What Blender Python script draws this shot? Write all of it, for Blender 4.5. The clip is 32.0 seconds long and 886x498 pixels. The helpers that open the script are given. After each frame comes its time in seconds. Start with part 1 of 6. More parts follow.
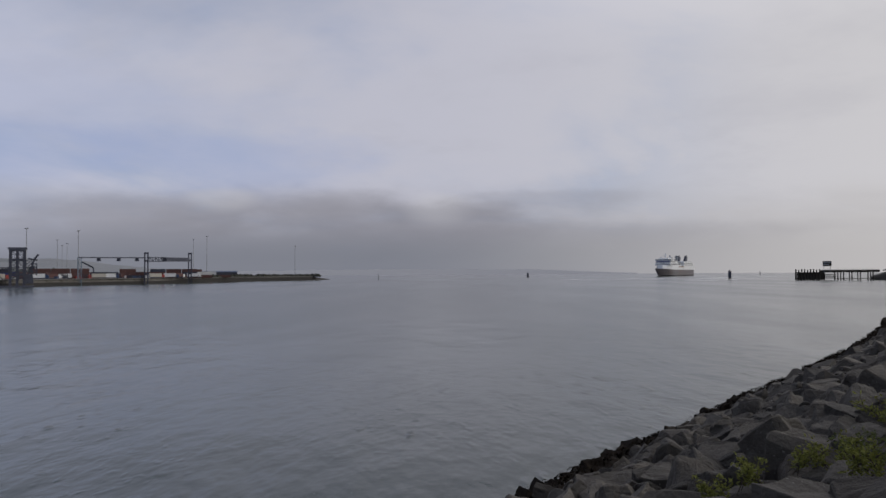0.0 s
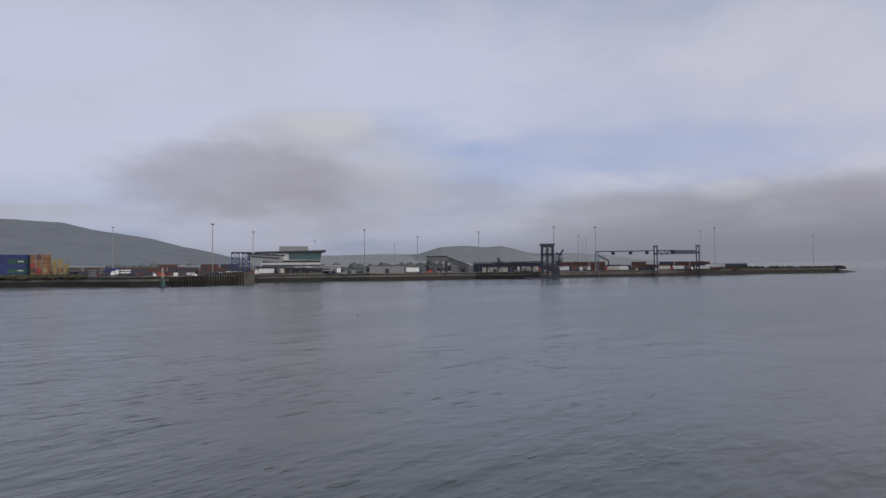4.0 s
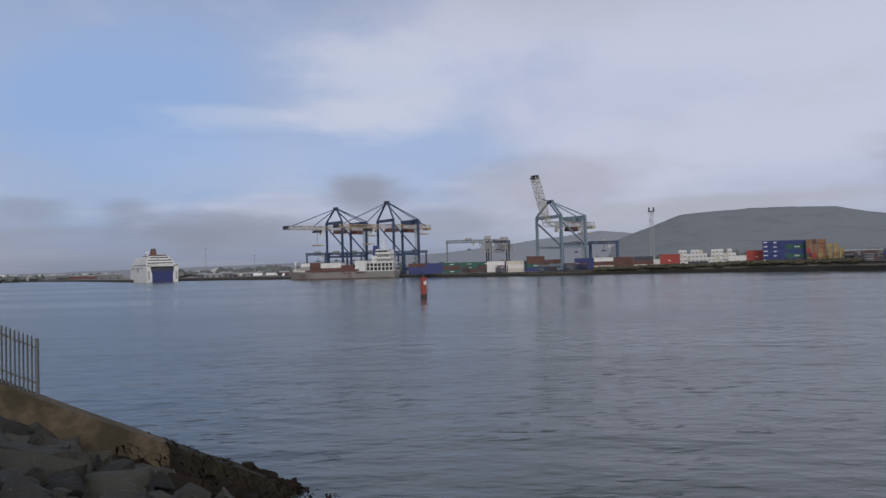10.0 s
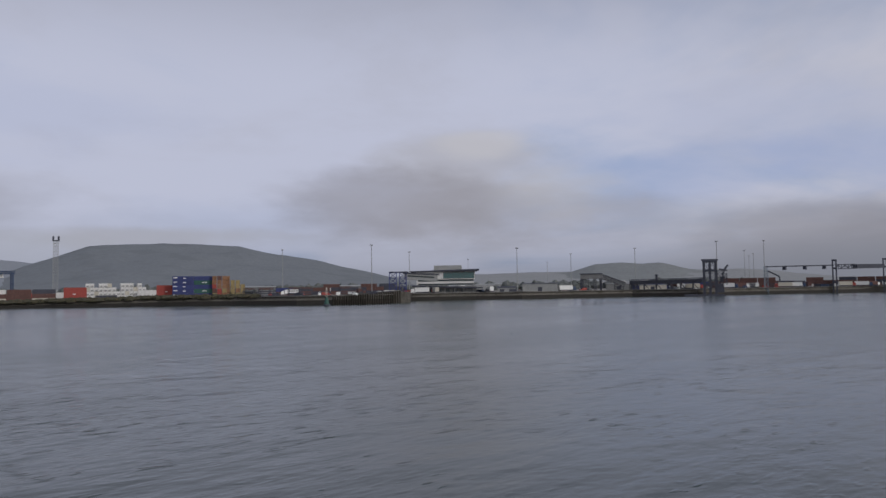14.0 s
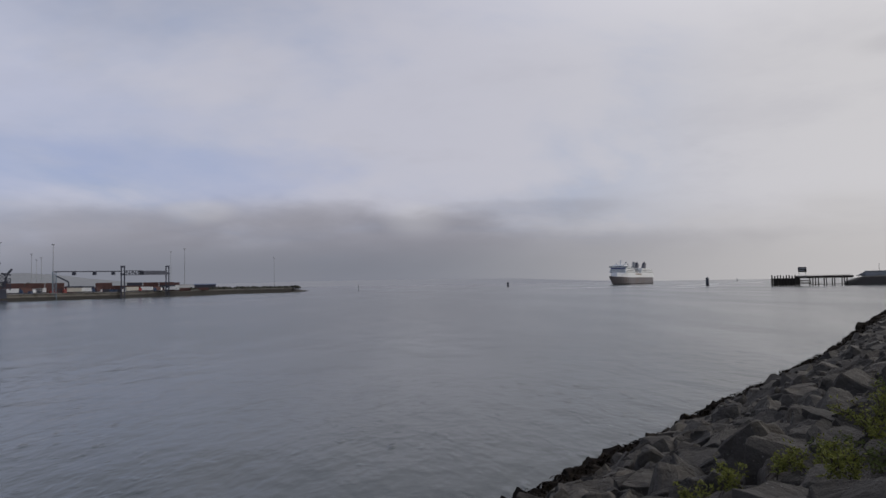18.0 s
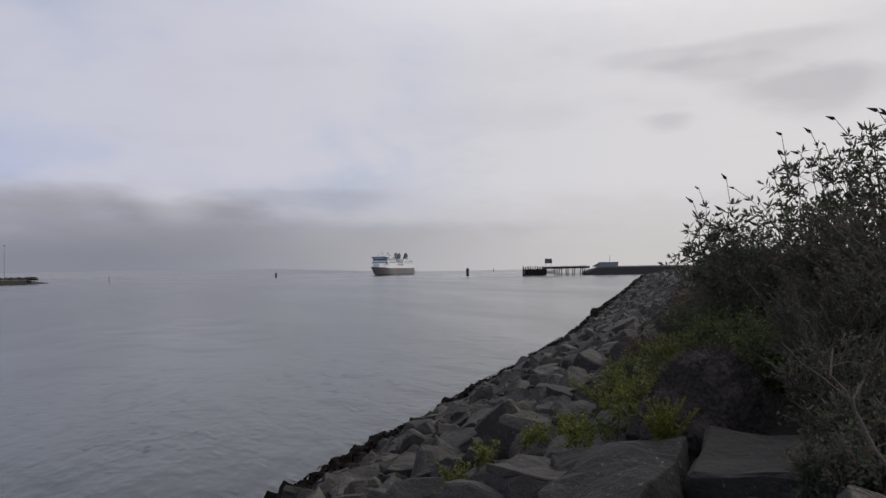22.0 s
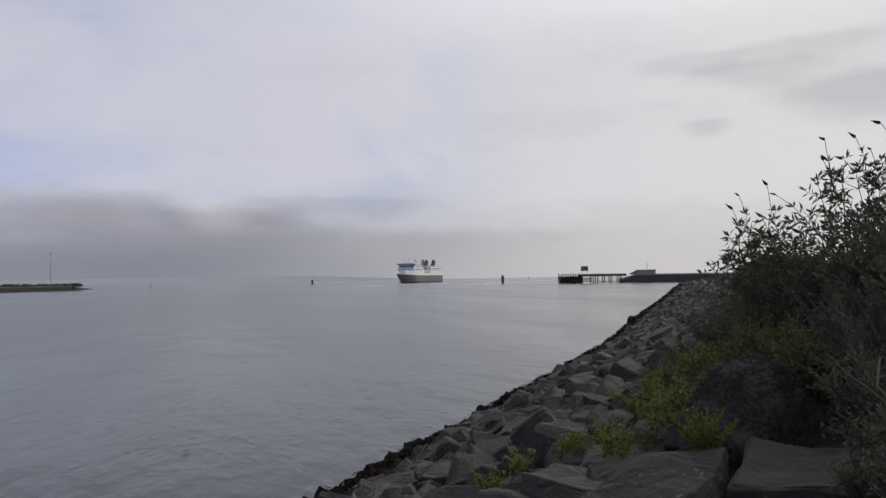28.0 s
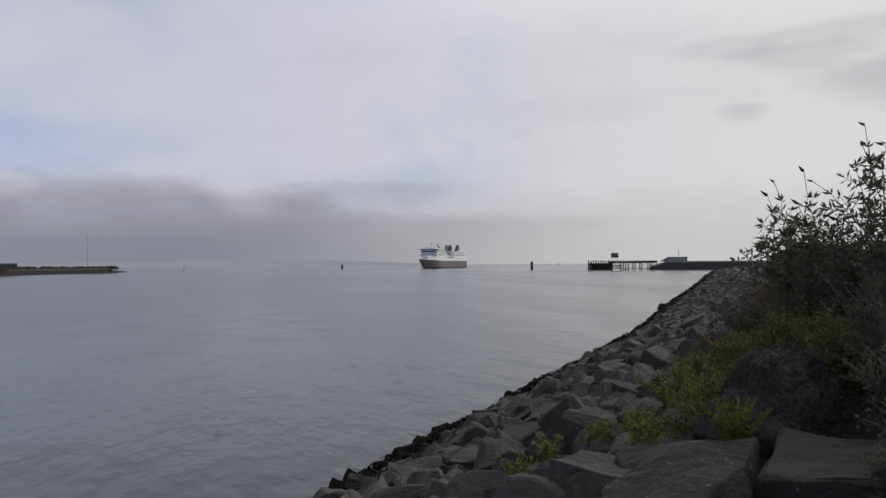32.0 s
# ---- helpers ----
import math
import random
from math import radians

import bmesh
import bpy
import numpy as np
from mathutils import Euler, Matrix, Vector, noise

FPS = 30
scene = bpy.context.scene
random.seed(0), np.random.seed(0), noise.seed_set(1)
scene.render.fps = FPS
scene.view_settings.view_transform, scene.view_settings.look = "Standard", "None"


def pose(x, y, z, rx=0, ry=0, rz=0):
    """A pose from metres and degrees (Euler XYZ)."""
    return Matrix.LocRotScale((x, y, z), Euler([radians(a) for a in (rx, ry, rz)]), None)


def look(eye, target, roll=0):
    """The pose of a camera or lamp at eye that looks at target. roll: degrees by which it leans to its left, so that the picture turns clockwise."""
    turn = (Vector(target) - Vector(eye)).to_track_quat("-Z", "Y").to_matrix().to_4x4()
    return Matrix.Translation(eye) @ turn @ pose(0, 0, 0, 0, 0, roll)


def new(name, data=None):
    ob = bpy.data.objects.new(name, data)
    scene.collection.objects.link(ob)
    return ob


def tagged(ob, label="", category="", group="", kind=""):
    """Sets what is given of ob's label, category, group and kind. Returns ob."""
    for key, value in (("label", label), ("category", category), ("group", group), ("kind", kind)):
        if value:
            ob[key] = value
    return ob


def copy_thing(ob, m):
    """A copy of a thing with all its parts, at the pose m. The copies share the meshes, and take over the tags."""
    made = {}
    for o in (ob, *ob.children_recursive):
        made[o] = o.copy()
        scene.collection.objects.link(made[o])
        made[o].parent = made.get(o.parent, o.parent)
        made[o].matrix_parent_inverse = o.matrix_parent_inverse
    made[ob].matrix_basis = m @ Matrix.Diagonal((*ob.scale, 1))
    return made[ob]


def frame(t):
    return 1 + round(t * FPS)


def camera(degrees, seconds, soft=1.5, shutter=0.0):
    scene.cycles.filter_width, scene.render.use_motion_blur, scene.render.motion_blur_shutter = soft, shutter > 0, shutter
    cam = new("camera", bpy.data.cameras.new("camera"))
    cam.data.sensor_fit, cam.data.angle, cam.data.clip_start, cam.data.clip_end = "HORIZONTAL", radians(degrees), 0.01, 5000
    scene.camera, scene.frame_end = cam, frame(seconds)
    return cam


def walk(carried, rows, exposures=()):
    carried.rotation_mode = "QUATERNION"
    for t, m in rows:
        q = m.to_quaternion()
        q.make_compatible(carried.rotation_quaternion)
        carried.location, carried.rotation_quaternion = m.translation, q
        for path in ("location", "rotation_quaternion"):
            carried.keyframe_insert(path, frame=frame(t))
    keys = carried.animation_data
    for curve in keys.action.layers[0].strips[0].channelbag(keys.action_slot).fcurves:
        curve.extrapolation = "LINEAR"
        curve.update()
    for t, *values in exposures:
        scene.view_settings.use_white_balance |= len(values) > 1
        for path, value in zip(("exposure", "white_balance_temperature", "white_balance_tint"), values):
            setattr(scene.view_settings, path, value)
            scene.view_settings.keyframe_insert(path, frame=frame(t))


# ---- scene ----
EYE = 7.0
cam = camera(62.83, 32.0, soft=1.5)
# seconds, heading to the left, pitch, roll
TURNS = [
    (0.0, -0.00, 1.93, 0.31), (0.5, 1.50, 1.97, 0.30), (1.0, 4.30, 2.05, 0.19), (1.5, 7.90, 1.84, 0.18),
    (2.0, 13.48, 1.75, 0.38), (2.5, 20.87, 1.78, 0.28), (3.0, 27.50, 1.93, 0.19), (3.5, 34.02, 1.69, 0.32),
    (5.5, 48.34, 0.88, 0.83), (6.0, 53.89, 0.07, 1.11), (6.5, 59.21, 0.21, 1.33), (7.0, 63.61, 0.46, 1.29),
    (7.5, 70.02, 1.09, 1.40), (8.0, 76.53, 2.05, 1.38), (8.5, 82.84, 2.41, 1.69), (9.0, 87.70, 2.59, 1.58),
    (9.5, 90.35, 1.81, 1.55), (10.0, 94.85, 1.44, 1.60), (10.5, 97.92, 1.41, 1.54), (11.0, 94.52, 1.01, 1.61),
    (11.5, 84.38, 1.30, 1.61), (12.0, 77.70, 2.38, 1.48), (12.5, 72.31, 3.81, 1.27), (13.0, 68.34, 4.52, 1.13),
    (13.5, 59.98, 4.11, 1.01), (14.0, 50.61, 3.17, 0.86), (14.5, 41.94, 2.61, -0.11), (15.0, 36.23, 1.52, 0.26),
    (15.5, 27.91, 0.98, 0.98), (17.5, 5.27, 2.45, 0.66), (18.0, -1.55, 2.71, 0.97), (18.5, -8.01, 2.70, 1.05),
    (19.0, -12.35, 2.75, 1.17), (19.5, -14.29, 2.63, 1.14), (20.0, -16.58, 2.37, 1.17), (20.5, -17.71, 2.14, 1.16),
    (21.0, -19.17, 1.90, 1.15), (21.5, -19.43, 1.76, 1.15), (22.0, -19.62, 1.65, 1.05), (22.5, -19.31, 1.39, 0.96),
    (23.0, -16.22, 1.32, 0.72), (23.5, -17.42, 1.72, 0.46), (24.0, -18.36, 1.74, -0.31), (24.5, -17.64, 1.98, 0.72),
    (25.0, -19.45, 2.20, 0.89), (25.5, -17.56, 2.08, 0.90), (26.0, -16.33, 1.99, 0.86), (26.5, -16.39, 2.13, 0.85),
    (28.5, -16.92, 2.27, 0.93), (29.0, -16.77, 2.04, 0.82), (29.5, -16.59, 1.88, 0.75), (30.0, -16.25, 1.82, 0.76),
    (30.5, -15.81, 1.71, 0.72), (31.0, -15.28, 1.53, 0.65), (31.5, -14.91, 1.38, 0.54), (32.0, -14.58, 1.16, 0.46),
]
LIGHT = [(0.0, -0.16), (3.0, -0.10), (6.0, 0.05), (9.0, 0.0), (12.0, -0.04), (14.0, -0.15), (15.0, -0.08), (18.0, -0.14), (20.0, -0.11), (22.0, 0.02), (24.0, 0.06), (26.0, 0.06), (32.0, 0.03)]
walk(cam, [(t, pose(0, 0, EYE, 90 + p, r, h)) for t, h, p, r in TURNS], LIGHT)

# ---- world and sun ----
SUN_AZ, SUN_EL = -78.0, 24.0
sun = new("sun", bpy.data.lights.new("sun", "SUN"))
sun.data.energy, sun.data.angle, sun.data.color = 0.9, radians(14), (1.0, 0.95, 0.88)
sun.matrix_world = look((0, 0, 50), (-100 * math.sin(radians(-SUN_AZ)), -100 * math.cos(radians(SUN_AZ)), 50 - 100 * math.tan(radians(SUN_EL))))


class Nodes:
    """Short hand for a tree of nodes."""

    def __init__(self, tree):
        self.tree = tree
        tree.nodes.clear()

    def add(self, kind):
        return self.tree.nodes.new(kind)

    def put(self, socket, value):
        if isinstance(value, bpy.types.NodeSocket):
            self.tree.links.new(value, socket)
        elif value is not None:
            socket.default_value = value

    def math(self, op, a, b=None, c=None, clamp=False):
        node = self.add("ShaderNodeMath")
        node.operation, node.use_clamp = op, clamp
        for i, v in enumerate((a, b, c)):
            self.put(node.inputs[i], v)
        return node.outputs[0]

    def mix(self, fac, a, b, blend="MIX"):
        node = self.add("ShaderNodeMix")
        node.data_type, node.blend_type = "RGBA", blend
        self.put(node.inputs[0], fac)
        for i, v in ((6, a), (7, b)):
            self.put(node.inputs[i], (*v, 1) if isinstance(v, tuple) and len(v) == 3 else v)
        return node.outputs[2]

    def noise(self, vector, scale, detail=4.0, rough=0.55, distortion=0.0):
        node = self.add("ShaderNodeTexNoise")
        self.put(node.inputs["Vector"], vector)
        for key, v in (("Scale", scale), ("Detail", detail), ("Roughness", rough), ("Distortion", distortion)):
            node.inputs[key].default_value = v
        return node.outputs["Fac"]

    def ramp(self, fac, a, b):
        node = self.add("ShaderNodeMapRange")
        node.interpolation_type = "SMOOTHSTEP"
        self.put(node.inputs[0], fac)
        node.inputs[1].default_value, node.inputs[2].default_value = a, b
        return node.outputs[0]


world = bpy.data.worlds.new("sky")
scene.world = world
world.use_nodes = True
W = Nodes(world.node_tree)
way = W.add("ShaderNodeTexCoord").outputs["Generated"]
split = W.add("ShaderNodeSeparateXYZ")
W.put(split.inputs[0], way)
dx, dy, dz = split.outputs
up = W.math("MAXIMUM", dz, 0.0)
# cloud ceiling: the sky seen as a plane far above
lift = W.math("ADD", up, 0.16)
flat = W.add("ShaderNodeCombineXYZ")
W.put(flat.inputs[0], W.math("DIVIDE", dx, lift))
W.put(flat.inputs[1], W.math("DIVIDE", dy, lift))
side = W.math("MULTIPLY", W.math("ARCTAN2", W.math("MULTIPLY", dx, -1.0), dy), 57.29578)
high = W.math("MULTIPLY", W.math("ARCSINE", dz), 57.29578)
angles = W.add("ShaderNodeCombineXYZ")
W.put(angles.inputs[0], W.math("MULTIPLY", side, 0.1))
W.put(angles.inputs[1], W.math("MULTIPLY", high, 0.28))
rag = W.math("SUBTRACT", W.math("MULTIPLY_ADD", W.noise(angles.outputs[0], 2.6, 4.0, 0.55, 0.2), 0.3, W.math("MULTIPLY", W.noise(angles.outputs[0], 0.8, 3.0, 0.5, 0.2), 0.7)), 0.5)

air = W.add("ShaderNodeTexSky")
air.sky_type, air.sun_disc, air.sun_elevation, air.sun_rotation = "NISHITA", False, radians(SUN_EL), radians(-SUN_AZ)
air.air_density, air.dust_density = 1.0, 2.0
clear = W.mix(1.0, air.outputs[0], (0.10, 0.10, 0.10), "MULTIPLY")


def cloud(az, el, wide, tall, soft=0.6, ragged=2.6):
    """How much of a cloud of that middle and half size, in degrees, lies along the view."""
    a = W.math("DIVIDE", W.math("SUBTRACT", side, az), wide)
    b = W.math("DIVIDE", W.math("SUBTRACT", high, el), tall)
    b = W.math("MAXIMUM", b, W.math("MULTIPLY", b, -0.5))
    r = W.math("SQRT", W.math("ADD", W.math("MULTIPLY", a, a), W.math("MULTIPLY", b, b)))
    return W.ramp(W.math("SUBTRACT", W.math("ADD", r, W.math("MULTIPLY", rag, ragged)), 1.0), soft, -soft)


# thin high veil over the blue, with gaps that lean to the open side
veil_noise = W.noise(flat.outputs[0], 0.55, 6.0, 0.55, 0.4)
open_side = W.ramp(side, 72.0, 112.0)
veil = W.ramp(W.math("SUBTRACT", veil_noise, W.math("MULTIPLY", open_side, 0.14)), 0.28, 0.54)
glow = W.ramp(side, 40.0, -45.0)
low_glow = W.ramp(side, 6.0, -36.0)
veil_colour = W.mix(W.ramp(side, 42.0, 12.0), (0.543, 0.572, 0.715), (0.555, 0.56, 0.65))
veil_colour = W.mix(W.ramp(side, 8.0, -46.0), veil_colour, (0.68, 0.665, 0.675))
veil = W.math("MAXIMUM", veil, W.ramp(side, 2.0, -26.0))
blue = W.mix(0.75, clear, (0.25, 0.37, 0.64))
sky = W.mix(W.math("MULTIPLY_ADD", veil, 0.72, 0.28), blue, veil_colour)
# mottled grey clouds
mottle = W.ramp(W.noise(flat.outputs[0], 1.3, 5.0, 0.6, 0.2), 0.48, 0.72)
sky = W.mix(W.math("MULTIPLY", mottle, 0.22), sky, (0.42, 0.42, 0.48))
# the low bank of cloud along the horizon, thinner over the land
low = W.ramp(W.math("ADD", high, W.math("MULTIPLY", rag, 6.0)), 7.6, 2.2)
over_land = W.ramp(side, 16.0, 38.0)
low = W.math("MULTIPLY", low, W.math("MULTIPLY_ADD", over_land, -0.33, 0.75))
low_colour = W.mix(low_glow, (0.245, 0.25, 0.295), (0.58, 0.56, 0.56))
sky = W.mix(low, sky, W.mix(W.ramp(side, 50.0, 100.0), low_colour, (0.25, 0.285, 0.365)))
GREY, PALE, BLUE, SLATE = (0.275, 0.27, 0.31), (0.60, 0.59, 0.62), (0.37, 0.44, 0.66), (0.255, 0.275, 0.345)
MILK = (0.43, 0.425, 0.465)
for az, el, wide, tall, amount, colour in (
    (17.0, 9.4, 9.0, 1.4, 0.5, BLUE), (33.0, 8.6, 10.0, 1.6, 0.45, BLUE), (67.0, 5.4, 8.0, 1.6, 0.4, (0.42, 0.48, 0.66)), (24.0, 12.5, 10.0, 2.0, 0.25, BLUE),
    (118.0, 13.5, 9.0, 4.0, 0.75, (0.265, 0.415, 0.71)), (100.0, 10.2, 9.0, 2.0, 0.5, (0.36, 0.47, 0.72)), (113.0, 9.0, 9.0, 1.3, 0.4, (0.40, 0.50, 0.72)), (97.0, 15.0, 5.0, 1.6, 0.3, (0.34, 0.45, 0.71)), (80.0, 13.0, 8.0, 1.6, 0.2, BLUE),
    (48.0, 10.0, 6.5, 1.9, 0.6, MILK), (54.5, 7.6, 7.5, 1.7, 0.62, (0.30, 0.297, 0.345)), (47.5, 6.7, 8.0, 1.8, 0.55, (0.34, 0.335, 0.38)), (41.5, 8.0, 4.0, 1.5, 0.35, PALE), (47.0, 11.6, 3.2, 0.6, 0.45, PALE), (41.0, 5.9, 7.5, 1.1, 0.22, GREY), (30.0, 5.6, 7.0, 1.0, 0.35, MILK),
    (2.5, 4.2, 9.0, 1.1, 0.30, GREY), (9.0, 4.6, 9.0, 1.4, 0.44, GREY), (6.5, 5.7, 4.0, 0.7, 0.26, GREY), (23.0, 4.5, 7.0, 1.2, 0.42, GREY), (-12.0, 2.9, 14.0, 0.9, 0.35, GREY), (-1.0, 4.3, 5.0, 1.2, 0.35, GREY), (17.0, 5.9, 2.0, 0.45, 0.35, PALE), (0.5, 5.6, 2.2, 0.8, 0.35, PALE),
    (-7.5, 5.9, 6.0, 0.45, 0.24, GREY), (-3.0, 5.2, 4.0, 0.4, 0.22, GREY), (101.0, 6.5, 2.9, 1.0, 0.72, (0.27, 0.275, 0.335)), (86.0, 7.0, 6.0, 1.4, 0.42, (0.33, 0.335, 0.395)), (112.5, 3.9, 4.2, 0.9, 0.55, SLATE), (118.0, 4.9, 1.9, 0.8, 0.5, SLATE), (124.5, 5.0, 2.5, 0.6, 0.45, SLATE),
    (108.0, 3.0, 7.0, 0.9, 0.5, SLATE), (95.0, 3.6, 6.0, 0.8, 0.4, SLATE), (122.0, 2.6, 8.0, 0.9, 0.45, SLATE),
    (-47.0, 12.6, 4.5, 0.9, 0.36, GREY), (-41.5, 14.6, 5.0, 0.6, 0.24, GREY), (-36.5, 15.6, 4.0, 0.5, 0.18, GREY), (-45.0, 15.9, 5.0, 0.5, 0.22, GREY), (-37.0, 11.0, 1.6, 0.4, 0.25, GREY), (72.0, 4.25, 9.0, 0.55, 0.6, (0.40, 0.40, 0.44)), (81.0, 3.6, 5.0, 0.7, 0.4, (0.40, 0.41, 0.46)),
    (101.0, 15.5, 7.0, 2.2, 0.5, (0.68, 0.69, 0.76)), (110.0, 12.0, 5.0, 0.6, 0.4, (0.58, 0.62, 0.74)), (98.0, 12.6, 8.0, 0.9, 0.35, (0.60, 0.62, 0.72)),
):
    sky = W.mix(W.math("MULTIPLY", cloud(az, el, wide, tall), amount), sky, colour)
# murk right at the sea's edge
at_sea = W.ramp(side, 46.0, 22.0)
murk = W.ramp(W.math("SUBTRACT", high, W.math("MULTIPLY", at_sea, 1.7)), 2.6, -0.6)
murk_colour = W.mix(low_glow, (0.21, 0.223, 0.265), (0.56, 0.54, 0.54))
sky = W.mix(W.math("MULTIPLY", murk, 0.8), sky, W.mix(W.ramp(side, 60.0, 105.0), murk_colour, (0.195, 0.212, 0.262)))
# the cloud ceiling glows towards the sun and is duller away from it
sunward = W.math("ADD", W.math("MULTIPLY", dx, -math.sin(radians(SUN_AZ))), W.math("MULTIPLY", dy, math.cos(radians(SUN_AZ))))
gain = W.math("MULTIPLY_ADD", W.ramp(sunward, -0.35, 0.95), 1.55, 0.42)
gain = W.math("MULTIPLY_ADD", open_side, 0.2, gain)
gain = W.math("MULTIPLY_ADD", W.math("SUBTRACT", gain, 1.0), W.ramp(high, 15.0, 33.0), 1.0)
shade = W.add("ShaderNodeCombineXYZ")
for i in range(3):
    W.put(shade.inputs[i], gain)
sky = W.mix(1.0, sky, shade.outputs[0], "MULTIPLY")
back = W.add("ShaderNodeBackground")
W.put(back.inputs[0], sky)
back.inputs[1].default_value = 1.0
W.put(W.add("ShaderNodeOutputWorld").inputs[0], back.outputs[0])


# ---- materials ----
def material(name, colour, rough=0.8, metal=0.0, vary=0.25, scale=1.0, bump=0.0, second=None, patches=0.0, each=0.0, glow=0.0, spec=0.4):
    """A surface with grain and stains at two scales. second: the colour of stains; each: variation from object to
    object; glow: emission that stands in for haze.
    """
    m = bpy.data.materials.new(name)
    m.use_nodes = True
    n = Nodes(m.node_tree)
    where = n.add("ShaderNodeTexCoord").outputs["Object"]
    fine, broad = n.noise(where, 9.0 * scale, 5.0), n.noise(where, 1.1 * scale, 4.0)
    dark, light = tuple(c * (1 - vary) for c in colour), tuple(min(1, c * (1 + vary)) for c in colour)
    tint = n.mix(n.ramp(fine, 0.3, 0.7), dark, light)
    if second:
        tint = n.mix(n.math("MULTIPLY", n.ramp(broad, 0.62 - patches * 0.3, 0.75 - patches * 0.25), 0.85), tint, second)
    else:
        tint = n.mix(n.math("MULTIPLY", n.ramp(broad, 0.4, 0.75), 0.5), tint, dark)
    if each:
        chance = n.math("FRACT", n.math("ADD", n.add("ShaderNodeObjectInfo").outputs["Random"], n.add("ShaderNodeNewGeometry").outputs["Random Per Island"]))
        tint = n.mix(each, tint, n.mix(chance, tuple(c * 0.45 for c in colour), tuple(min(1, c * 1.6) for c in colour)))
    b = n.add("ShaderNodeBsdfPrincipled")
    n.put(b.inputs["Base Color"], tint)
    n.put(b.inputs["Roughness"], n.math("MULTIPLY_ADD", broad, 0.2, rough - 0.1))
    b.inputs["Metallic"].default_value = metal
    b.inputs["Specular IOR Level"].default_value = spec
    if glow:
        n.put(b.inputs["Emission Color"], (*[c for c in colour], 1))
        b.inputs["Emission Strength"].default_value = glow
    if bump:
        rise = n.add("ShaderNodeBump")
        rise.inputs["Strength"].default_value, rise.inputs["Distance"].default_value = 0.7, bump
        n.put(rise.inputs["Height"], n.math("ADD", fine, broad))
        n.put(b.inputs["Normal"], rise.outputs[0])
    n.put(n.add("ShaderNodeOutputMaterial").inputs[0], b.outputs[0])
    return m


def water_material():
    m = bpy.data.materials.new("sea_water")
    m.use_nodes = True
    n = Nodes(m.node_tree)
    place = n.add("ShaderNodeNewGeometry").outputs["Position"]

    def waves(sx, sy, turn, scale, detail):
        mapping = n.add("ShaderNodeMapping")
        n.put(mapping.inputs[0], place)
        mapping.inputs["Rotation"].default_value = (0, 0, radians(turn))
        mapping.inputs["Scale"].default_value = (sx, sy, 1)
        return n.noise(mapping.outputs[0], scale, detail, 0.55, 0.15)

    ripples = waves(1.0, 0.55, 60, 2.2, 2.0)
    chop = waves(1.0, 0.5, 48, 0.75, 2.0)
    swell = waves(1.0, 0.45, 35, 0.2, 2.0)
    slick = waves(1.0, 0.22, 65, 0.02, 4.0)
    calm = n.ramp(slick, 0.40, 0.62)
    # short steep wavelets that stand apart from one another
    flock = n.ramp(waves(1.0, 0.7, 20, 0.11, 2.0), 0.36, 0.62)
    spot = n.add("ShaderNodeSeparateXYZ")
    n.put(spot.inputs[0], place)
    # the waves swing round towards the bank
    swing = n.ramp(spot.outputs[0], -35.0, 15.0)
    turned = n.math("MULTIPLY", waves(1.0, 0.36, -17, 1.25, 1.0), swing)
    ahead = n.math("MULTIPLY", waves(1.0, 0.42, 56, 1.2, 1.0), n.math("SUBTRACT", 1.0, swing))
    dash = n.ramp(n.math("ADD", turned, ahead), 0.58, 0.86)
    small_dash = n.ramp(waves(1.0, 0.45, 40, 2.1, 1.0), 0.60, 0.88)
    peaks = n.math("MULTIPLY", n.math("ADD", n.math("MULTIPLY", dash, 0.12), n.math("MULTIPLY", small_dash, 0.05)), flock)
    height = n.math("ADD", n.math("ADD", n.math("MULTIPLY", ripples, 0.030), peaks), n.math("ADD", n.math("MULTIPLY", chop, 0.12), n.math("MULTIPLY", swell, 0.34)))
    rise = n.add("ShaderNodeBump")
    n.put(rise.inputs["Strength"], n.math("MULTIPLY_ADD", calm, -0.35, 0.95))
    rise.inputs["Distance"].default_value = 1.0
    n.put(rise.inputs["Height"], height)
    b = n.add("ShaderNodeBsdfPrincipled")
    b.inputs["Base Color"].default_value = (0.041, 0.055, 0.055, 1)
    n.put(b.inputs["Roughness"], n.math("MULTIPLY_ADD", calm, -0.07, 0.215))
    b.inputs["IOR"].default_value = 1.33
    n.put(b.inputs["Normal"], rise.outputs[0])
    n.put(n.add("ShaderNodeOutputMaterial").inputs[0], b.outputs[0])
    return m


WATER = water_material()


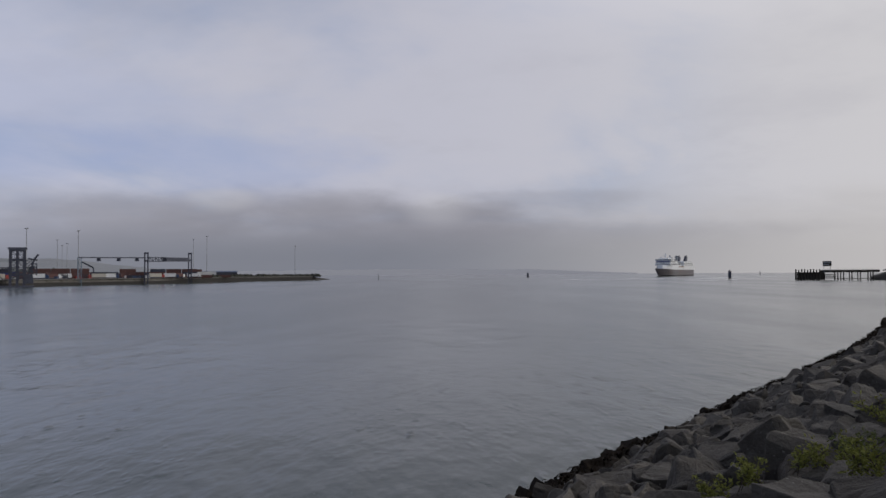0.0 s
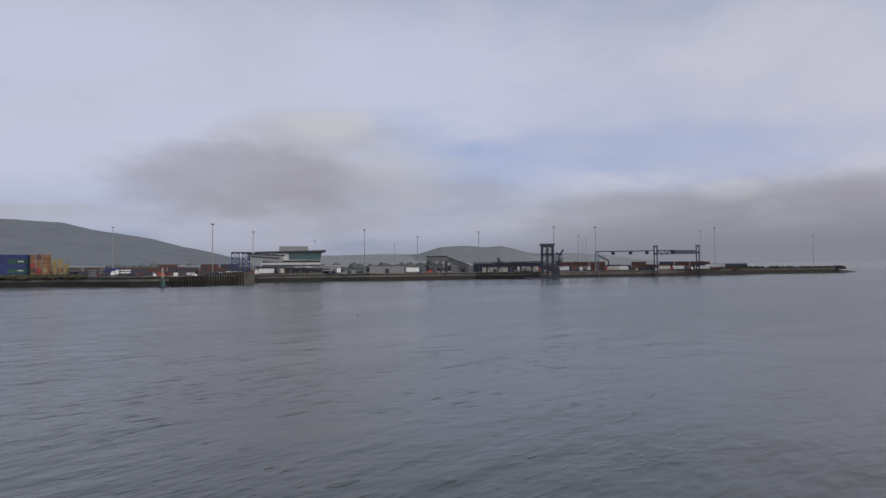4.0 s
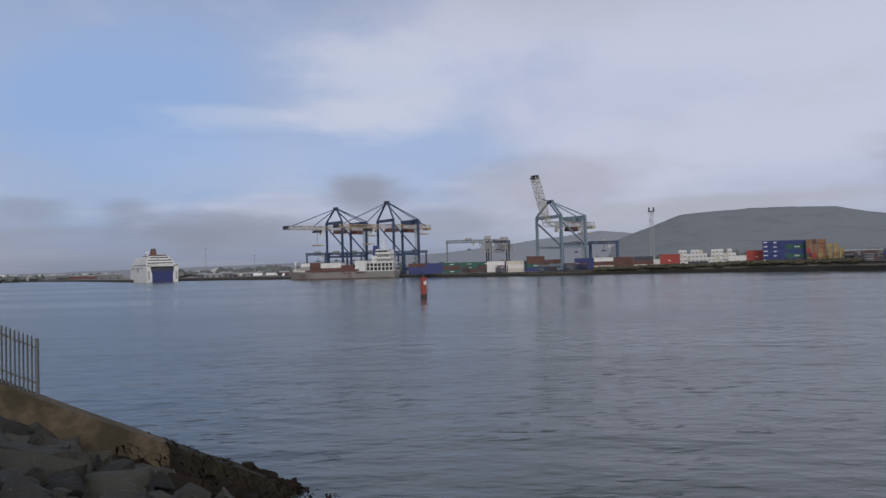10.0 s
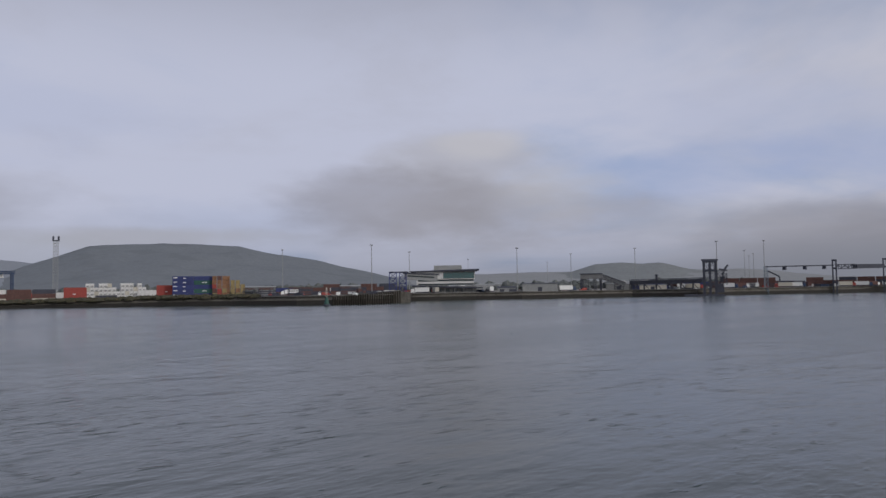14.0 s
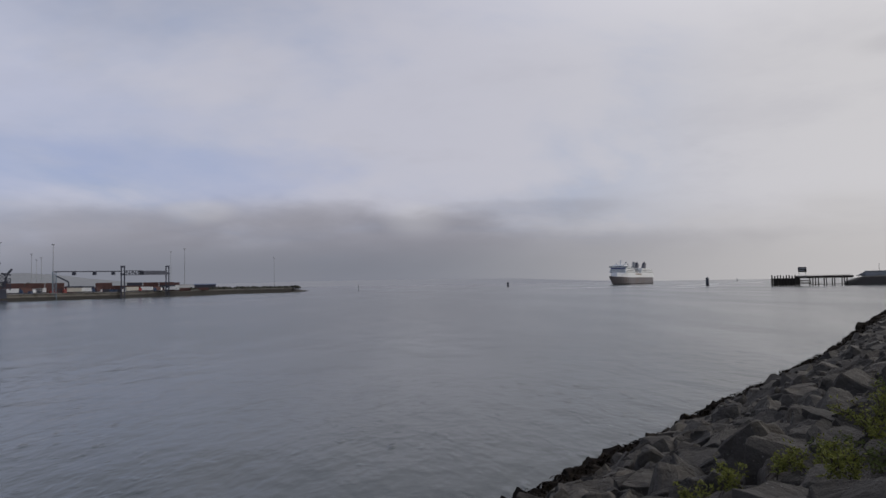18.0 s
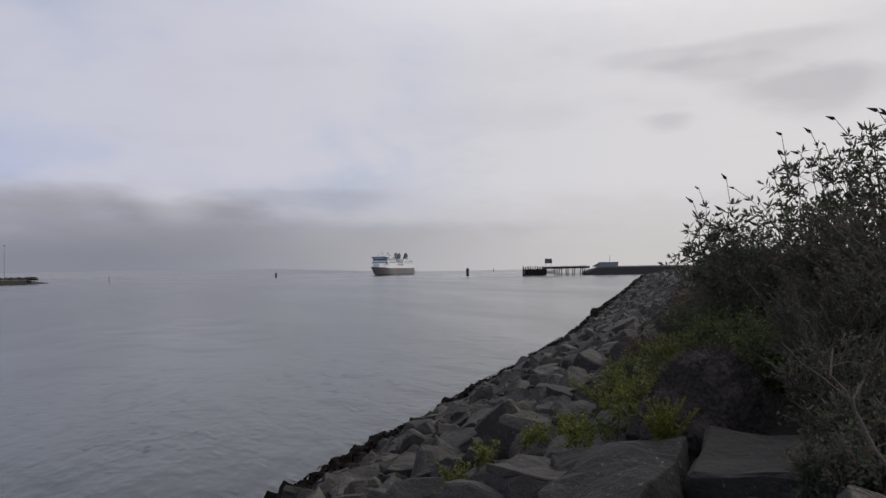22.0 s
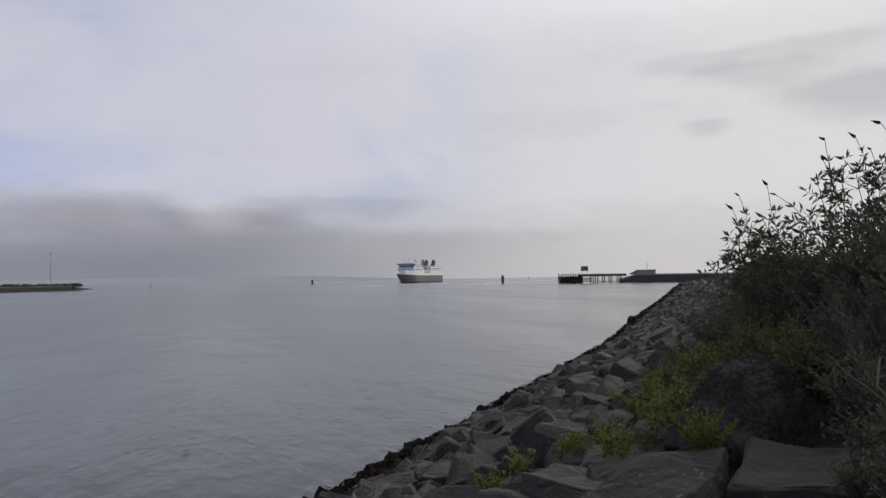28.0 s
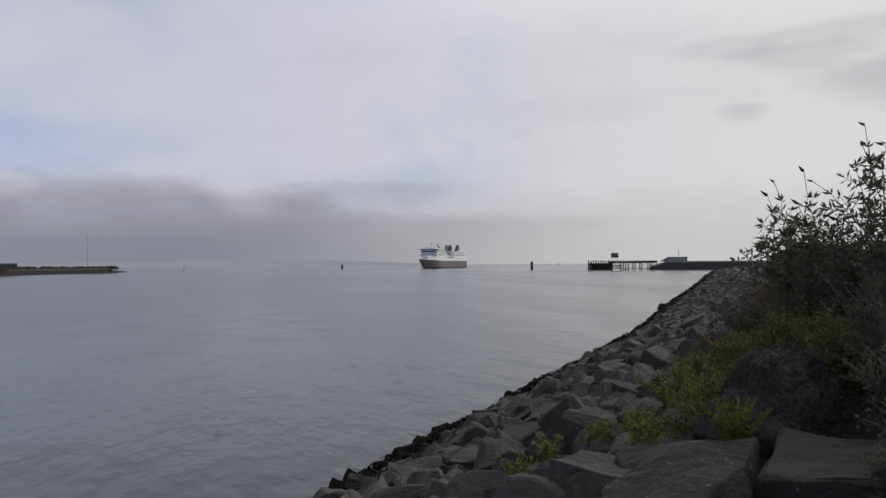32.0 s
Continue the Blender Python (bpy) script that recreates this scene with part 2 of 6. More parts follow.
def rock_material(name, base, stain, lichen=0.28, rough=0.75):
    """Quarried stone: mottled, iron-stained, with pale lichen flecks and a broken surface."""
    m = bpy.data.materials.new(name)
    m.use_nodes = True
    n = Nodes(m.node_tree)
    spot = n.add("ShaderNodeTexCoord").outputs["Object"]
    shift = n.add("ShaderNodeVectorMath")
    n.put(shift.inputs[0], spot)
    chance = n.math("FRACT", n.math("ADD", n.add("ShaderNodeObjectInfo").outputs["Random"], n.add("ShaderNodeNewGeometry").outputs["Random Per Island"]))
    move = n.add("ShaderNodeCombineXYZ")
    for i, k in enumerate((37.0, 61.0, 83.0)):
        n.put(move.inputs[i], n.math("MULTIPLY", chance, k))
    n.put(shift.inputs[1], move.outputs[0])
    where = shift.outputs[0]
    broad, grain, fleck = n.noise(where, 2.2, 4.0), n.noise(where, 14.0, 5.0, 0.65), n.noise(where, 26.0, 2.0, 0.5)
    tint = n.mix(n.ramp(grain, 0.28, 0.72), tuple(c * 0.5 for c in base), tuple(c * 1.45 for c in base))
    tint = n.mix(n.math("MULTIPLY", n.ramp(broad, 0.46, 0.66), 0.75), tint, stain)
    tint = n.mix(0.7, tint, n.mix(chance, tuple(c * 0.30 for c in base), tuple(c * 1.75 for c in base)))
    tint = n.mix(n.math("MULTIPLY", n.math("MULTIPLY", n.ramp(fleck, 0.66, 0.74), n.ramp(broad, 0.40, 0.58)), 0.7), tint, (lichen, lichen * 0.97, lichen * 0.88))
    b = n.add("ShaderNodeBsdfPrincipled")
    n.put(b.inputs["Base Color"], tint)
    n.put(b.inputs["Roughness"], n.math("MULTIPLY_ADD", grain, 0.3, rough - 0.15))
    b.inputs["Specular IOR Level"].default_value = 0.4
    rise = n.add("ShaderNodeBump")
    rise.inputs["Strength"].default_value, rise.inputs["Distance"].default_value = 0.8, 0.05
    n.put(rise.inputs["Height"], n.math("ADD", grain, n.math("MULTIPLY", n.noise(where, 5.0, 4.0), 1.2)))
    n.put(b.inputs["Normal"], rise.outputs[0])
    n.put(n.add("ShaderNodeOutputMaterial").inputs[0], b.outputs[0])
    return m


ROCK = rock_material("basalt_boulder", (0.060, 0.053, 0.045), (0.048, 0.036, 0.028), 0.27)
WEED_ROCK = material("weed_covered_rock", (0.018, 0.014, 0.011), 0.8, vary=0.5, scale=3.0, bump=0.05, second=(0.030, 0.026, 0.010), patches=0.2, each=0.4, spec=0.06)
# Rock copy darkened for the weaker light beside the wall, with an olive-brown tint.
DIM_SLAB = rock_material("dimmed_olive_slab", (0.026, 0.026, 0.022), (0.021, 0.020, 0.012), 0.2)
KELP = material("wet_seaweed", (0.012, 0.0085, 0.006), 0.95, vary=0.5, scale=2.0, second=(0.032, 0.028, 0.010), patches=0.2, each=0.6, spec=0.05)
# Earth under the boulders, blackened so the gaps read as deep shade.
EARTH = material("bank_earth_gap_shade", (0.012, 0.011, 0.010), 0.95, vary=0.4, scale=0.8, bump=0.05)
CONCRETE = material("weathered_concrete", (0.088, 0.070, 0.046), 0.9, vary=0.28, scale=0.45, bump=0.05, second=(0.042, 0.037, 0.022), patches=0.4)
ALGAE = material("algae_covered_concrete", (0.019, 0.019, 0.010), 0.9, vary=0.5, scale=0.9, bump=0.08, second=(0.012, 0.010, 0.008), patches=0.4)
STEEL = material("galvanised_steel", (0.16, 0.17, 0.18), 0.6, metal=0.3, vary=0.2, scale=3)
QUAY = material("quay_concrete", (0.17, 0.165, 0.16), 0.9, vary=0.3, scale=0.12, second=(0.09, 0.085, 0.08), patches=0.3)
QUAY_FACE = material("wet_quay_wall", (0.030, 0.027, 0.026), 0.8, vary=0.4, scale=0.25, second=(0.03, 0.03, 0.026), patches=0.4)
DARK_SCRUB = material("dark_shore_scrub", (0.034, 0.035, 0.027), 0.95, vary=0.5, scale=0.5, second=(0.05, 0.045, 0.034), patches=0.3)
CAPPING = material("stained_quay_capping", (0.115, 0.108, 0.098), 0.9, vary=0.4, scale=0.2, second=(0.06, 0.055, 0.045), patches=0.35)
SCRUB = material("quay_scrub", (0.050, 0.048, 0.031), 0.95, vary=0.6, scale=0.5, second=(0.095, 0.075, 0.048), patches=0.3)
# Distance haze is painted into the hills: paled base colours plus some emission.
HILL = material("haze_painted_hill", (0.128, 0.140, 0.159), 1.0, vary=0.08, scale=0.007, second=(0.110, 0.120, 0.136), patches=0.35, glow=0.32, spec=0.0)
MID_HILL = material("haze_painted_mid_hill", (0.172, 0.184, 0.195), 1.0, vary=0.12, scale=0.005, glow=0.18, spec=0.0)
WEST_HILL = material("haze_painted_west_hill", (0.185, 0.20, 0.232), 1.0, vary=0.05, scale=0.006, glow=0.26, spec=0.0)
FAR_HILL = material("haze_painted_far_hill", (0.205, 0.213, 0.228), 1.0, vary=0.10, scale=0.006, glow=0.22, spec=0.0)
COAST = material("haze_painted_coast", (0.25, 0.255, 0.28), 1.0, vary=0.05, scale=0.004, glow=0.35, spec=0.0)
DARK_STEEL = material("dark_steel", (0.055, 0.06, 0.085), 0.6, metal=0.2, vary=0.3, scale=0.4)
CRANE_BLUE = material("crane_blue_paint", (0.035, 0.06, 0.125), 0.5, vary=0.25, scale=0.3)
CRANE_YELLOW = material("crane_yellow_paint", (0.38, 0.30, 0.185), 0.6, vary=0.3, scale=0.3, second=(0.16, 0.14, 0.14), patches=0.4)
CRANE_GREY = material("crane_pale_blue_paint", (0.16, 0.215, 0.27), 0.55, vary=0.2, scale=0.3)
GREY_PAINT = material("grey_paint", (0.28, 0.29, 0.30), 0.6, vary=0.2, scale=0.3)
WHITE = material("white_paint", (0.74, 0.75, 0.76), 0.5, vary=0.08, scale=0.2, second=(0.5, 0.46, 0.40), patches=0.05)
SHIP_WHITE = material("ship_white_paint", (0.62, 0.62, 0.63), 0.5, vary=0.12, scale=0.15, second=(0.32, 0.28, 0.24), patches=0.08)
SHIP_GREY = material("ship_grey_paint", (0.20, 0.195, 0.195), 0.6, vary=0.2, scale=0.15, second=(0.14, 0.10, 0.09), patches=0.2)
OFF_WHITE = material("cream_paint", (0.50, 0.475, 0.42), 0.6, vary=0.15, scale=0.3, each=0.2)
NAVY = material("navy_paint", (0.028, 0.04, 0.15), 0.5, vary=0.2, scale=0.3, each=0.4)
RED = material("red_paint", (0.29, 0.05, 0.042), 0.55, vary=0.2, scale=0.5, second=(0.25, 0.05, 0.04), patches=0.1)
MAROON = material("rusty_red_paint", (0.105, 0.052, 0.047), 0.7, vary=0.3, scale=0.3, each=0.35)
GREEN = material("green_paint", (0.022, 0.088, 0.075), 0.55, vary=0.2, scale=0.4, each=0.4)
ORANGE = material("ochre_paint", (0.24, 0.125, 0.07), 0.6, vary=0.2, scale=0.3, each=0.35)
YELLOW = material("faded_yellow_paint", (0.30, 0.235, 0.11), 0.6, vary=0.2, scale=0.3, each=0.3)
# Dark hull paint, lifted in tone so the colour carries the distance haze.
HULL = material("dark_hull_paint_hazed", (0.105, 0.095, 0.105), 0.5, vary=0.2, scale=0.05, second=(0.12, 0.085, 0.075), patches=0.3)
GLASS = material("dark_window_glass", (0.03, 0.045, 0.055), 0.12, vary=0.2, scale=0.2, spec=0.8)
TEAL_GLASS = material("teal_window_glass", (0.05, 0.12, 0.13), 0.15, vary=0.2, scale=0.2, spec=0.8)
TIMBER = material("wet_pier_timber", (0.05, 0.045, 0.04), 0.95, vary=0.4, scale=0.8, spec=0.0)
TARMAC = material("tarmac", (0.06, 0.06, 0.06), 0.9, vary=0.3, scale=0.2)
BARK = material("shrub_bark", (0.095, 0.076, 0.062), 0.9, vary=0.35, scale=8, bump=0.004)


# ---- building blocks ----
def polar(az, far, z=0.0):
    """The place at a heading to the left of ahead and a distance from the viewer's stand."""
    return Vector((-far * math.sin(radians(az)), far * math.cos(radians(az)), z))


def facing(az, far, z=0.0, turn=0.0):
    """A pose there whose x runs to the right as seen from the stand, and y away from it."""
    p = polar(az, far, z)
    return pose(p.x, p.y, p.z, 0, 0, az + turn)


class Shape:
    """Collects simple solids into one mesh."""

    def __init__(self):
        self.v, self.f = [], []

    def add(self, verts, faces):
        k = len(self.v)
        self.v += [tuple(p) for p in verts]
        self.f += [tuple(i + k for i in face) for face in faces]
        return self

    def box(self, x0, x1, y0, y1, z0, z1, inset=0.0):
        i = inset
        return self.add([(x0, y0, z0), (x1, y0, z0), (x1, y1, z0), (x0, y1, z0), (x0 + i, y0 + i, z1), (x1 - i, y0 + i, z1), (x1 - i, y1 - i, z1), (x0 + i, y1 - i, z1)],
                        [(3, 2, 1, 0), (4, 5, 6, 7), (0, 1, 5, 4), (1, 2, 6, 5), (2, 3, 7, 6), (3, 0, 4, 7)])

    def beam(self, p, q, w, h=None):
        h = h or w
        p, q = Vector(p), Vector(q)
        d = (q - p).normalized()
        side = d.cross(Vector((0, 0, 1)))
        side = side.normalized() if side.length > 1e-4 else Vector((1, 0, 0))
        top = side.cross(d)
        c = [(side * a * w + top * b * h) / 2 for a, b in ((-1, -1), (1, -1), (1, 1), (-1, 1))]
        return self.add([p + k for k in c] + [q + k for k in c], [(0, 1, 2, 3), (7, 6, 5, 4), (0, 4, 5, 1), (1, 5, 6, 2), (2, 6, 7, 3), (3, 7, 4, 0)])

    def tube(self, p, q, r0, r1=None, n=8):
        r1 = r0 if r1 is None else r1
        p, q = Vector(p), Vector(q)
        d = (q - p).normalized()
        a = d.orthogonal().normalized()
        b = d.cross(a)
        ring = [a * math.cos(2 * math.pi * i / n) + b * math.sin(2 * math.pi * i / n) for i in range(n)]
        return self.add([p + k * r0 for k in ring] + [q + k * r1 for k in ring],
                        [tuple(range(n))[::-1], tuple(range(n, 2 * n))] + [(i, (i + 1) % n, n + (i + 1) % n, n + i) for i in range(n)])

    def loft(self, rings):
        n = len(rings[0])
        faces = [tuple(range(n))[::-1], tuple(range((len(rings) - 1) * n, len(rings) * n))]
        for k in range(len(rings) - 1):
            faces += [(k * n + i, k * n + (i + 1) % n, (k + 1) * n + (i + 1) % n, (k + 1) * n + i) for i in range(n)]
        return self.add([p for ring in rings for p in ring], faces)

    def lattice(self, p, q, w, h, bays, bar):
        """A square trussed girder from p to q."""
        p, q = Vector(p), Vector(q)
        d = (q - p).normalized()
        side = d.cross(Vector((0, 0, 1)))
        side = side.normalized() if side.length > 1e-4 else Vector((1, 0, 0))
        top = side.cross(d)
        corner = [(side * a * w + top * b * h) / 2 for a, b in ((-1, -1), (1, -1), (1, 1), (-1, 1))]
        for c in corner:
            self.beam(p + c, q + c, bar)
        for k in range(bays):
            a, b = p.lerp(q, k / bays), p.lerp(q, (k + 1) / bays)
            for i in range(4):
                c, e = corner[i], corner[(i + 1) % 4]
                self.beam(a + (c if k % 2 else e), b + (e if k % 2 else c), bar * 0.7)
                self.beam(b + c, b + e, bar * 0.7)
        return self

    def mesh(self, name, mat, smooth=False):
        me = bpy.data.meshes.new(name)
        me.from_pydata(self.v, [], self.f)
        me.materials.append(mat)
        if smooth:
            me.polygons.foreach_set("use_smooth", [True] * len(me.polygons))
        me.update()
        return me


def thing(name, m, label, category, group="", kind=""):
    ob = new(name)
    ob.matrix_world = m
    ob.empty_display_size = 0.3
    return tagged(ob, label, category, group, kind)


def part(name, shape, mat, parent, label="", smooth=False):
    ob = new(name, shape.mesh(name, mat, smooth))
    ob.parent = parent
    return tagged(ob, label)


def solid(name, shape, mat, m, label, category, group="", kind="", smooth=False):
    ob = new(name, shape.mesh(name, mat, smooth))
    ob.matrix_world = m
    return tagged(ob, label, category, group, kind)


HERE = Matrix.Identity(4)

# ---- sea ----
sea = Shape()
R = [0, 20, 60, 150, 400, 1000, 2200, 4950]
N = 96
sea.add([polar(360 * i / N, r) for r in R[1:] for i in range(N)] + [(0, 0, 0)],
        [(N * k + i, N * k + N + i, N * k + N + (i + 1) % N, N * k + (i + 1) % N) for k in range(len(R) - 2) for i in range(N)]
        + [(i, (i + 1) % N, N * (len(R) - 1)) for i in range(N)])
sea.f = [f[::-1] if k < (len(R) - 2) * N else f for k, f in enumerate(sea.f)]
solid("water", sea, WATER, HERE, "grey rippled sea water of a wide harbour channel", "water", kind="structure")


# ---- the near bank: along it runs s, up from the water to the land runs n ----
SHORE = radians(-38.8)
ALONG, LAND = Vector((-math.sin(SHORE), math.cos(SHORE), 0)), Vector((math.cos(SHORE), math.sin(SHORE), 0))
EDGE = -13.2


def bank_height(n):
    z = 5.4 * (n - EDGE) / -EDGE
    if n > 0.5:
        z = 5.6 + min(n - 0.5, 4.0) * 0.28
    return max(z, -1.2)


def shore_shift(s):
    """How far the waterline swings out to the water along the bank."""
    reach = ((75, 0.0), (105, -1.9), (140, -3.7), (256, -9.8), (498, -22.8), (900, -44.0))
    for (a, p), (b, q) in zip(reach, reach[1:]):
        if a <= s < b:
            return p + (q - p) * (s - a) / (b - a)
    return 0.0


def toe_line(s):
    """How far up from the bank's foot the lowest stones lie."""
    return float(np.interp(s, [-10, 6, 14, 35, 55, 85], [1.6, 1.75, 2.5, 2.45, 2.2, 1.25]))


def bank(s, n, up=0.0):
    out = n + shore_shift(s) * min(1.4, max(0.0, (4.0 - n) / (4.0 - EDGE)))
    return ALONG * s + LAND * out + Vector((0, 0, bank_height(n) + up))


ground = Shape()
stops_s = [-400, -160, -80] + list(range(-60, 60, 3)) + list(range(60, 160, 10)) + [200, 260, 340, 440, 560, 800]
stops_n = [-18, -15, -13, -11, -9, -7, -5, -3, -1, 0.5, 2, 4, 7, 15, 60, 400]
for s in stops_s:
    for n in stops_n:
        p = bank(s, n, -0.45 + 0.2 * noise.noise((s * 0.3, n * 0.4, 0)))
        ground.v.append(tuple(p))
q = len(stops_n)
ground.f = [(i * q + j, i * q + j + 1, i * q + q + j + 1, i * q + q + j) for i in range(len(stops_s) - 1) for j in range(q - 1)]
ground.f = [f[::-1] for f in ground.f]
solid("ground", ground, EARTH, HERE, "sloping sea bank earth, darkened as shade between boulders", "bank", kind="structure", smooth=True)


def hull_of(points):
    bm = bmesh.new()
    for p in points:
        bm.verts.new(p)
    hull = bmesh.ops.convex_hull(bm, input=bm.verts[:])
    bmesh.ops.delete(bm, geom=list({e for e in hull["geom_interior"] + hull["geom_unused"] if isinstance(e, bmesh.types.BMVert)}), context="VERTS")
    return bm


def boulder(seed, fine=False, cuts=8, shape=None):
    """One quarried block: a box broken along random planes, its edges worn; fine: with a broken surface."""
    rnd = random.Random(seed)
    size = shape or (rnd.uniform(0.85, 1.3), rnd.uniform(0.65, 1.0), rnd.uniform(0.5, 0.82))
    points = [Vector((x * size[0], y * size[1], z * size[2])) / 2 for x in (-1, 1) for y in (-1, 1) for z in (-1, 1)]
    for _ in range(cuts):
        way = Vector([rnd.gauss(0, 1) for _ in range(3)]).normalized()
        edge = max(p.dot(way) for p in points) * rnd.uniform(0.58, 0.86)
        bm = hull_of(points)
        bmesh.ops.bisect_plane(bm, geom=bm.verts[:] + bm.edges[:] + bm.faces[:], plane_co=way * edge, plane_no=way, clear_outer=True)
        points = [v.co.copy() for v in bm.verts]
        bm.free()
    bm = hull_of(points)
    bmesh.ops.dissolve_limit(bm, angle_limit=radians(4), verts=bm.verts[:], edges=bm.edges[:])
    bmesh.ops.bevel(bm, geom=bm.edges[:], offset=0.03, segments=1, affect="EDGES", clamp_overlap=True)
    bmesh.ops.triangulate(bm, faces=[f for f in bm.faces if len(f.verts) > 4])
    if fine:
        bmesh.ops.triangulate(bm, faces=bm.faces[:])
        long = [e for e in bm.edges if e.calc_length() > 0.15]
        bmesh.ops.subdivide_edges(bm, edges=long, cuts=3, use_grid_fill=True)
        bmesh.ops.triangulate(bm, faces=bm.faces[:])
        bm.normal_update()
        lifts = [(v, v.normal * (noise.fractal(v.co * 4 + Vector((seed, 3, 0)), 0.9, 2.0, 4) * 0.042)) for v in bm.verts]
        for v, d in lifts:
            v.co += d
    for v in bm.verts:
        v.co += Vector((noise.noise(v.co * 2 + Vector((seed, 0, 0))), noise.noise(v.co * 2 + Vector((0, seed, 0))), noise.noise(v.co * 2 + Vector((0, 0, seed))))) * 0.05
    me = bpy.data.meshes.new("boulder")
    bm.to_mesh(me)
    bm.free()
    return me


def mesh_arrays(me):
    v = np.empty(len(me.vertices) * 3)
    me.vertices.foreach_get("co", v)
    return v.reshape(-1, 3), [tuple(p.vertices) for p in me.polygons]


PLAIN = [boulder(k) for k in range(20)]
BOULDERS = [boulder(k + 40, True) for k in range(24)]
for me in BOULDERS + PLAIN:
    me.materials.append(ROCK)
SLABS = [me.copy() for me in BOULDERS[8:16]]
for me in SLABS:
    me.materials[0] = DIM_SLAB
WEEDY = [me.copy() for me in BOULDERS[:8]]
for me in WEEDY:
    me.materials[0] = WEED_ROCK

rnd = random.Random(7)
places = []
# rows of blocks laid down the slope, thinner and coarser with distance along the bank
for s0, s1, step in ((-34, -5, 0.95), (-5, 60, 0.78), (60, 110, 0.9), (110, 240, 1.5), (240, 560, 3.0)):
    s = s0
    while s < s1:
        n = EDGE + toe_line(s) + 0.7 * noise.noise((s * 0.45, 4, 0)) + 0.5 * noise.noise((s * 1.3, 6, 0))
        while n < 2.2:
            a, b = s + rnd.uniform(-0.4, 0.4) * step, n + rnd.uniform(-0.3, 0.3)
            near = math.hypot(a, b)
            if near > 2.2 and not (4.6 < a < 9.4 and -0.35 < b < 2.3) and not (9.4 <= a < 12.5 and b > 0.2):
                places.append((a, b + (0.5 * noise.noise((a * 0.6, 2, 0)) if b < EDGE + 2 else 0), step * rnd.choice([0.5, 0.65, 0.8, 0.9, 1.05, 1.2, 1.5])))
            n += step * rnd.uniform(0.68, 1.0)
        s += step
places.sort(key=lambda p: math.hypot(p[0], p[1]))
bank_rocks = thing("rock_armour", HERE, "dark angular basalt boulders piled as bank armour", "boulders", kind="structure")
rest, weed_rest, slab_rest = ({"v": [], "f": [], "k": 0} for _ in range(3))
singles = 0
for a, b, size in places:
    weedy = b < (-7.4 if a < -8 else EDGE + toe_line(a) + 1.7) + 1.2 * noise.noise((a * 0.25, 3, 0))
    p = bank(a, b, -(0.24 if a < 40 else 0.36) * size - (0.12 if weedy else 0) + (rnd.uniform(-0.08, 0.12) if a < 40 else 0))
    m = Matrix.LocRotScale(p, Euler((rnd.gauss(0, 0.38), rnd.gauss(0, 0.38) - 0.25, radians(-38.8))).to_matrix().to_quaternion() @ Euler((0, 0, rnd.uniform(0, 6.3))).to_quaternion(), (size * rnd.uniform(0.8, 1.2), size, size * rnd.uniform(0.8, 1.15)))
    if b < EDGE - 0.2:
        m = Matrix.Translation((0, 0, -0.1)) @ m
    me = rnd.choice(WEEDY if weedy else SLABS if a < -5 else (BOULDERS if math.hypot(a, b) < 34 else PLAIN))
    if singles < 300 and not weedy and 3 < a:
        ob = new("boulder", me)
        ob.parent = bank_rocks
        ob.matrix_world = m
        singles += 1
    else:
        heap = weed_rest if weedy else slab_rest if a < -5 else rest
        v, f = mesh_arrays(me)
        heap["v"].append(v @ np.array(m.to_3x3()).T + np.array(m.translation))
        heap["f"] += [tuple(i + heap["k"] for i in t) for t in f]
        heap["k"] += len(v)
for heap, name, mat, label in ((rest, "boulder_field", ROCK, "field of dark angular boulders"), (weed_rest, "weedy_boulders", WEED_ROCK, "seaweed-covered boulders at the waterline"), (slab_rest, "slab_field", DIM_SLAB, "olive-brown stone slabs beside the wall, darkened for weak light")):
    me = bpy.data.meshes.new(name)
    me.from_pydata(np.vstack(heap["v"]).tolist(), [], heap["f"])
    me.materials.append(mat)
    ob = new(name, me)
    ob.parent = bank_rocks
    tagged(ob, label, kind="stuff")

# seaweed hanging over the lowest stones
rnd = random.Random(21)
weed = Shape()
for k in range(9000):
    s = rnd.uniform(2, 60) if k < 5400 else rnd.uniform(60, 160) if k < 7000 else rnd.uniform(-26, -8)
    n = EDGE + toe_line(s) - 0.25 + rnd.uniform(-0.1, 2.2) * rnd.random() ** 0.7 + 0.9 * noise.noise((s * 0.45, 4, 0))
    if s < 0:
        n = rnd.uniform(EDGE - 0.2, -7.6)
    if noise.noise((s * 0.55, n * 0.9, 12)) < (0.2 if s < 0 else -0.05):
        continue
    p = bank(s, n, rnd.uniform(-0.08, 0.14) + (0.3 if s < 0 else 0.0))
    far = 1.0 if s < 60 else 1.8
    d = Vector((rnd.uniform(-1, 1), rnd.uniform(-1, 1), rnd.uniform(-0.6, 0.0))) - LAND * 0.8
    d.normalize()
    w = d.cross(Vector((0, 0, 1))).normalized() * rnd.uniform(0.02, 0.05) * far
    a, b, c = p, p + d * rnd.uniform(0.06, 0.11) * far + Vector((0, 0, 0.01)), p + d * rnd.uniform(0.14, 0.22) * far - Vector((0, 0, 0.09))
    weed.add([a - w * 0.5, a + w * 0.5, b - w, b + w, c - w * 0.4, c + w * 0.4], [(0, 1, 3, 2), (2, 3, 5, 4)])
ob = part("seaweed", weed, KELP, bank_rocks, "brown and olive seaweed over the lowest stones")
tagged(ob, "brown and olive seaweed over the lowest stones", kind="stuff")


# ---- the far shore ----
TOP = 4.3


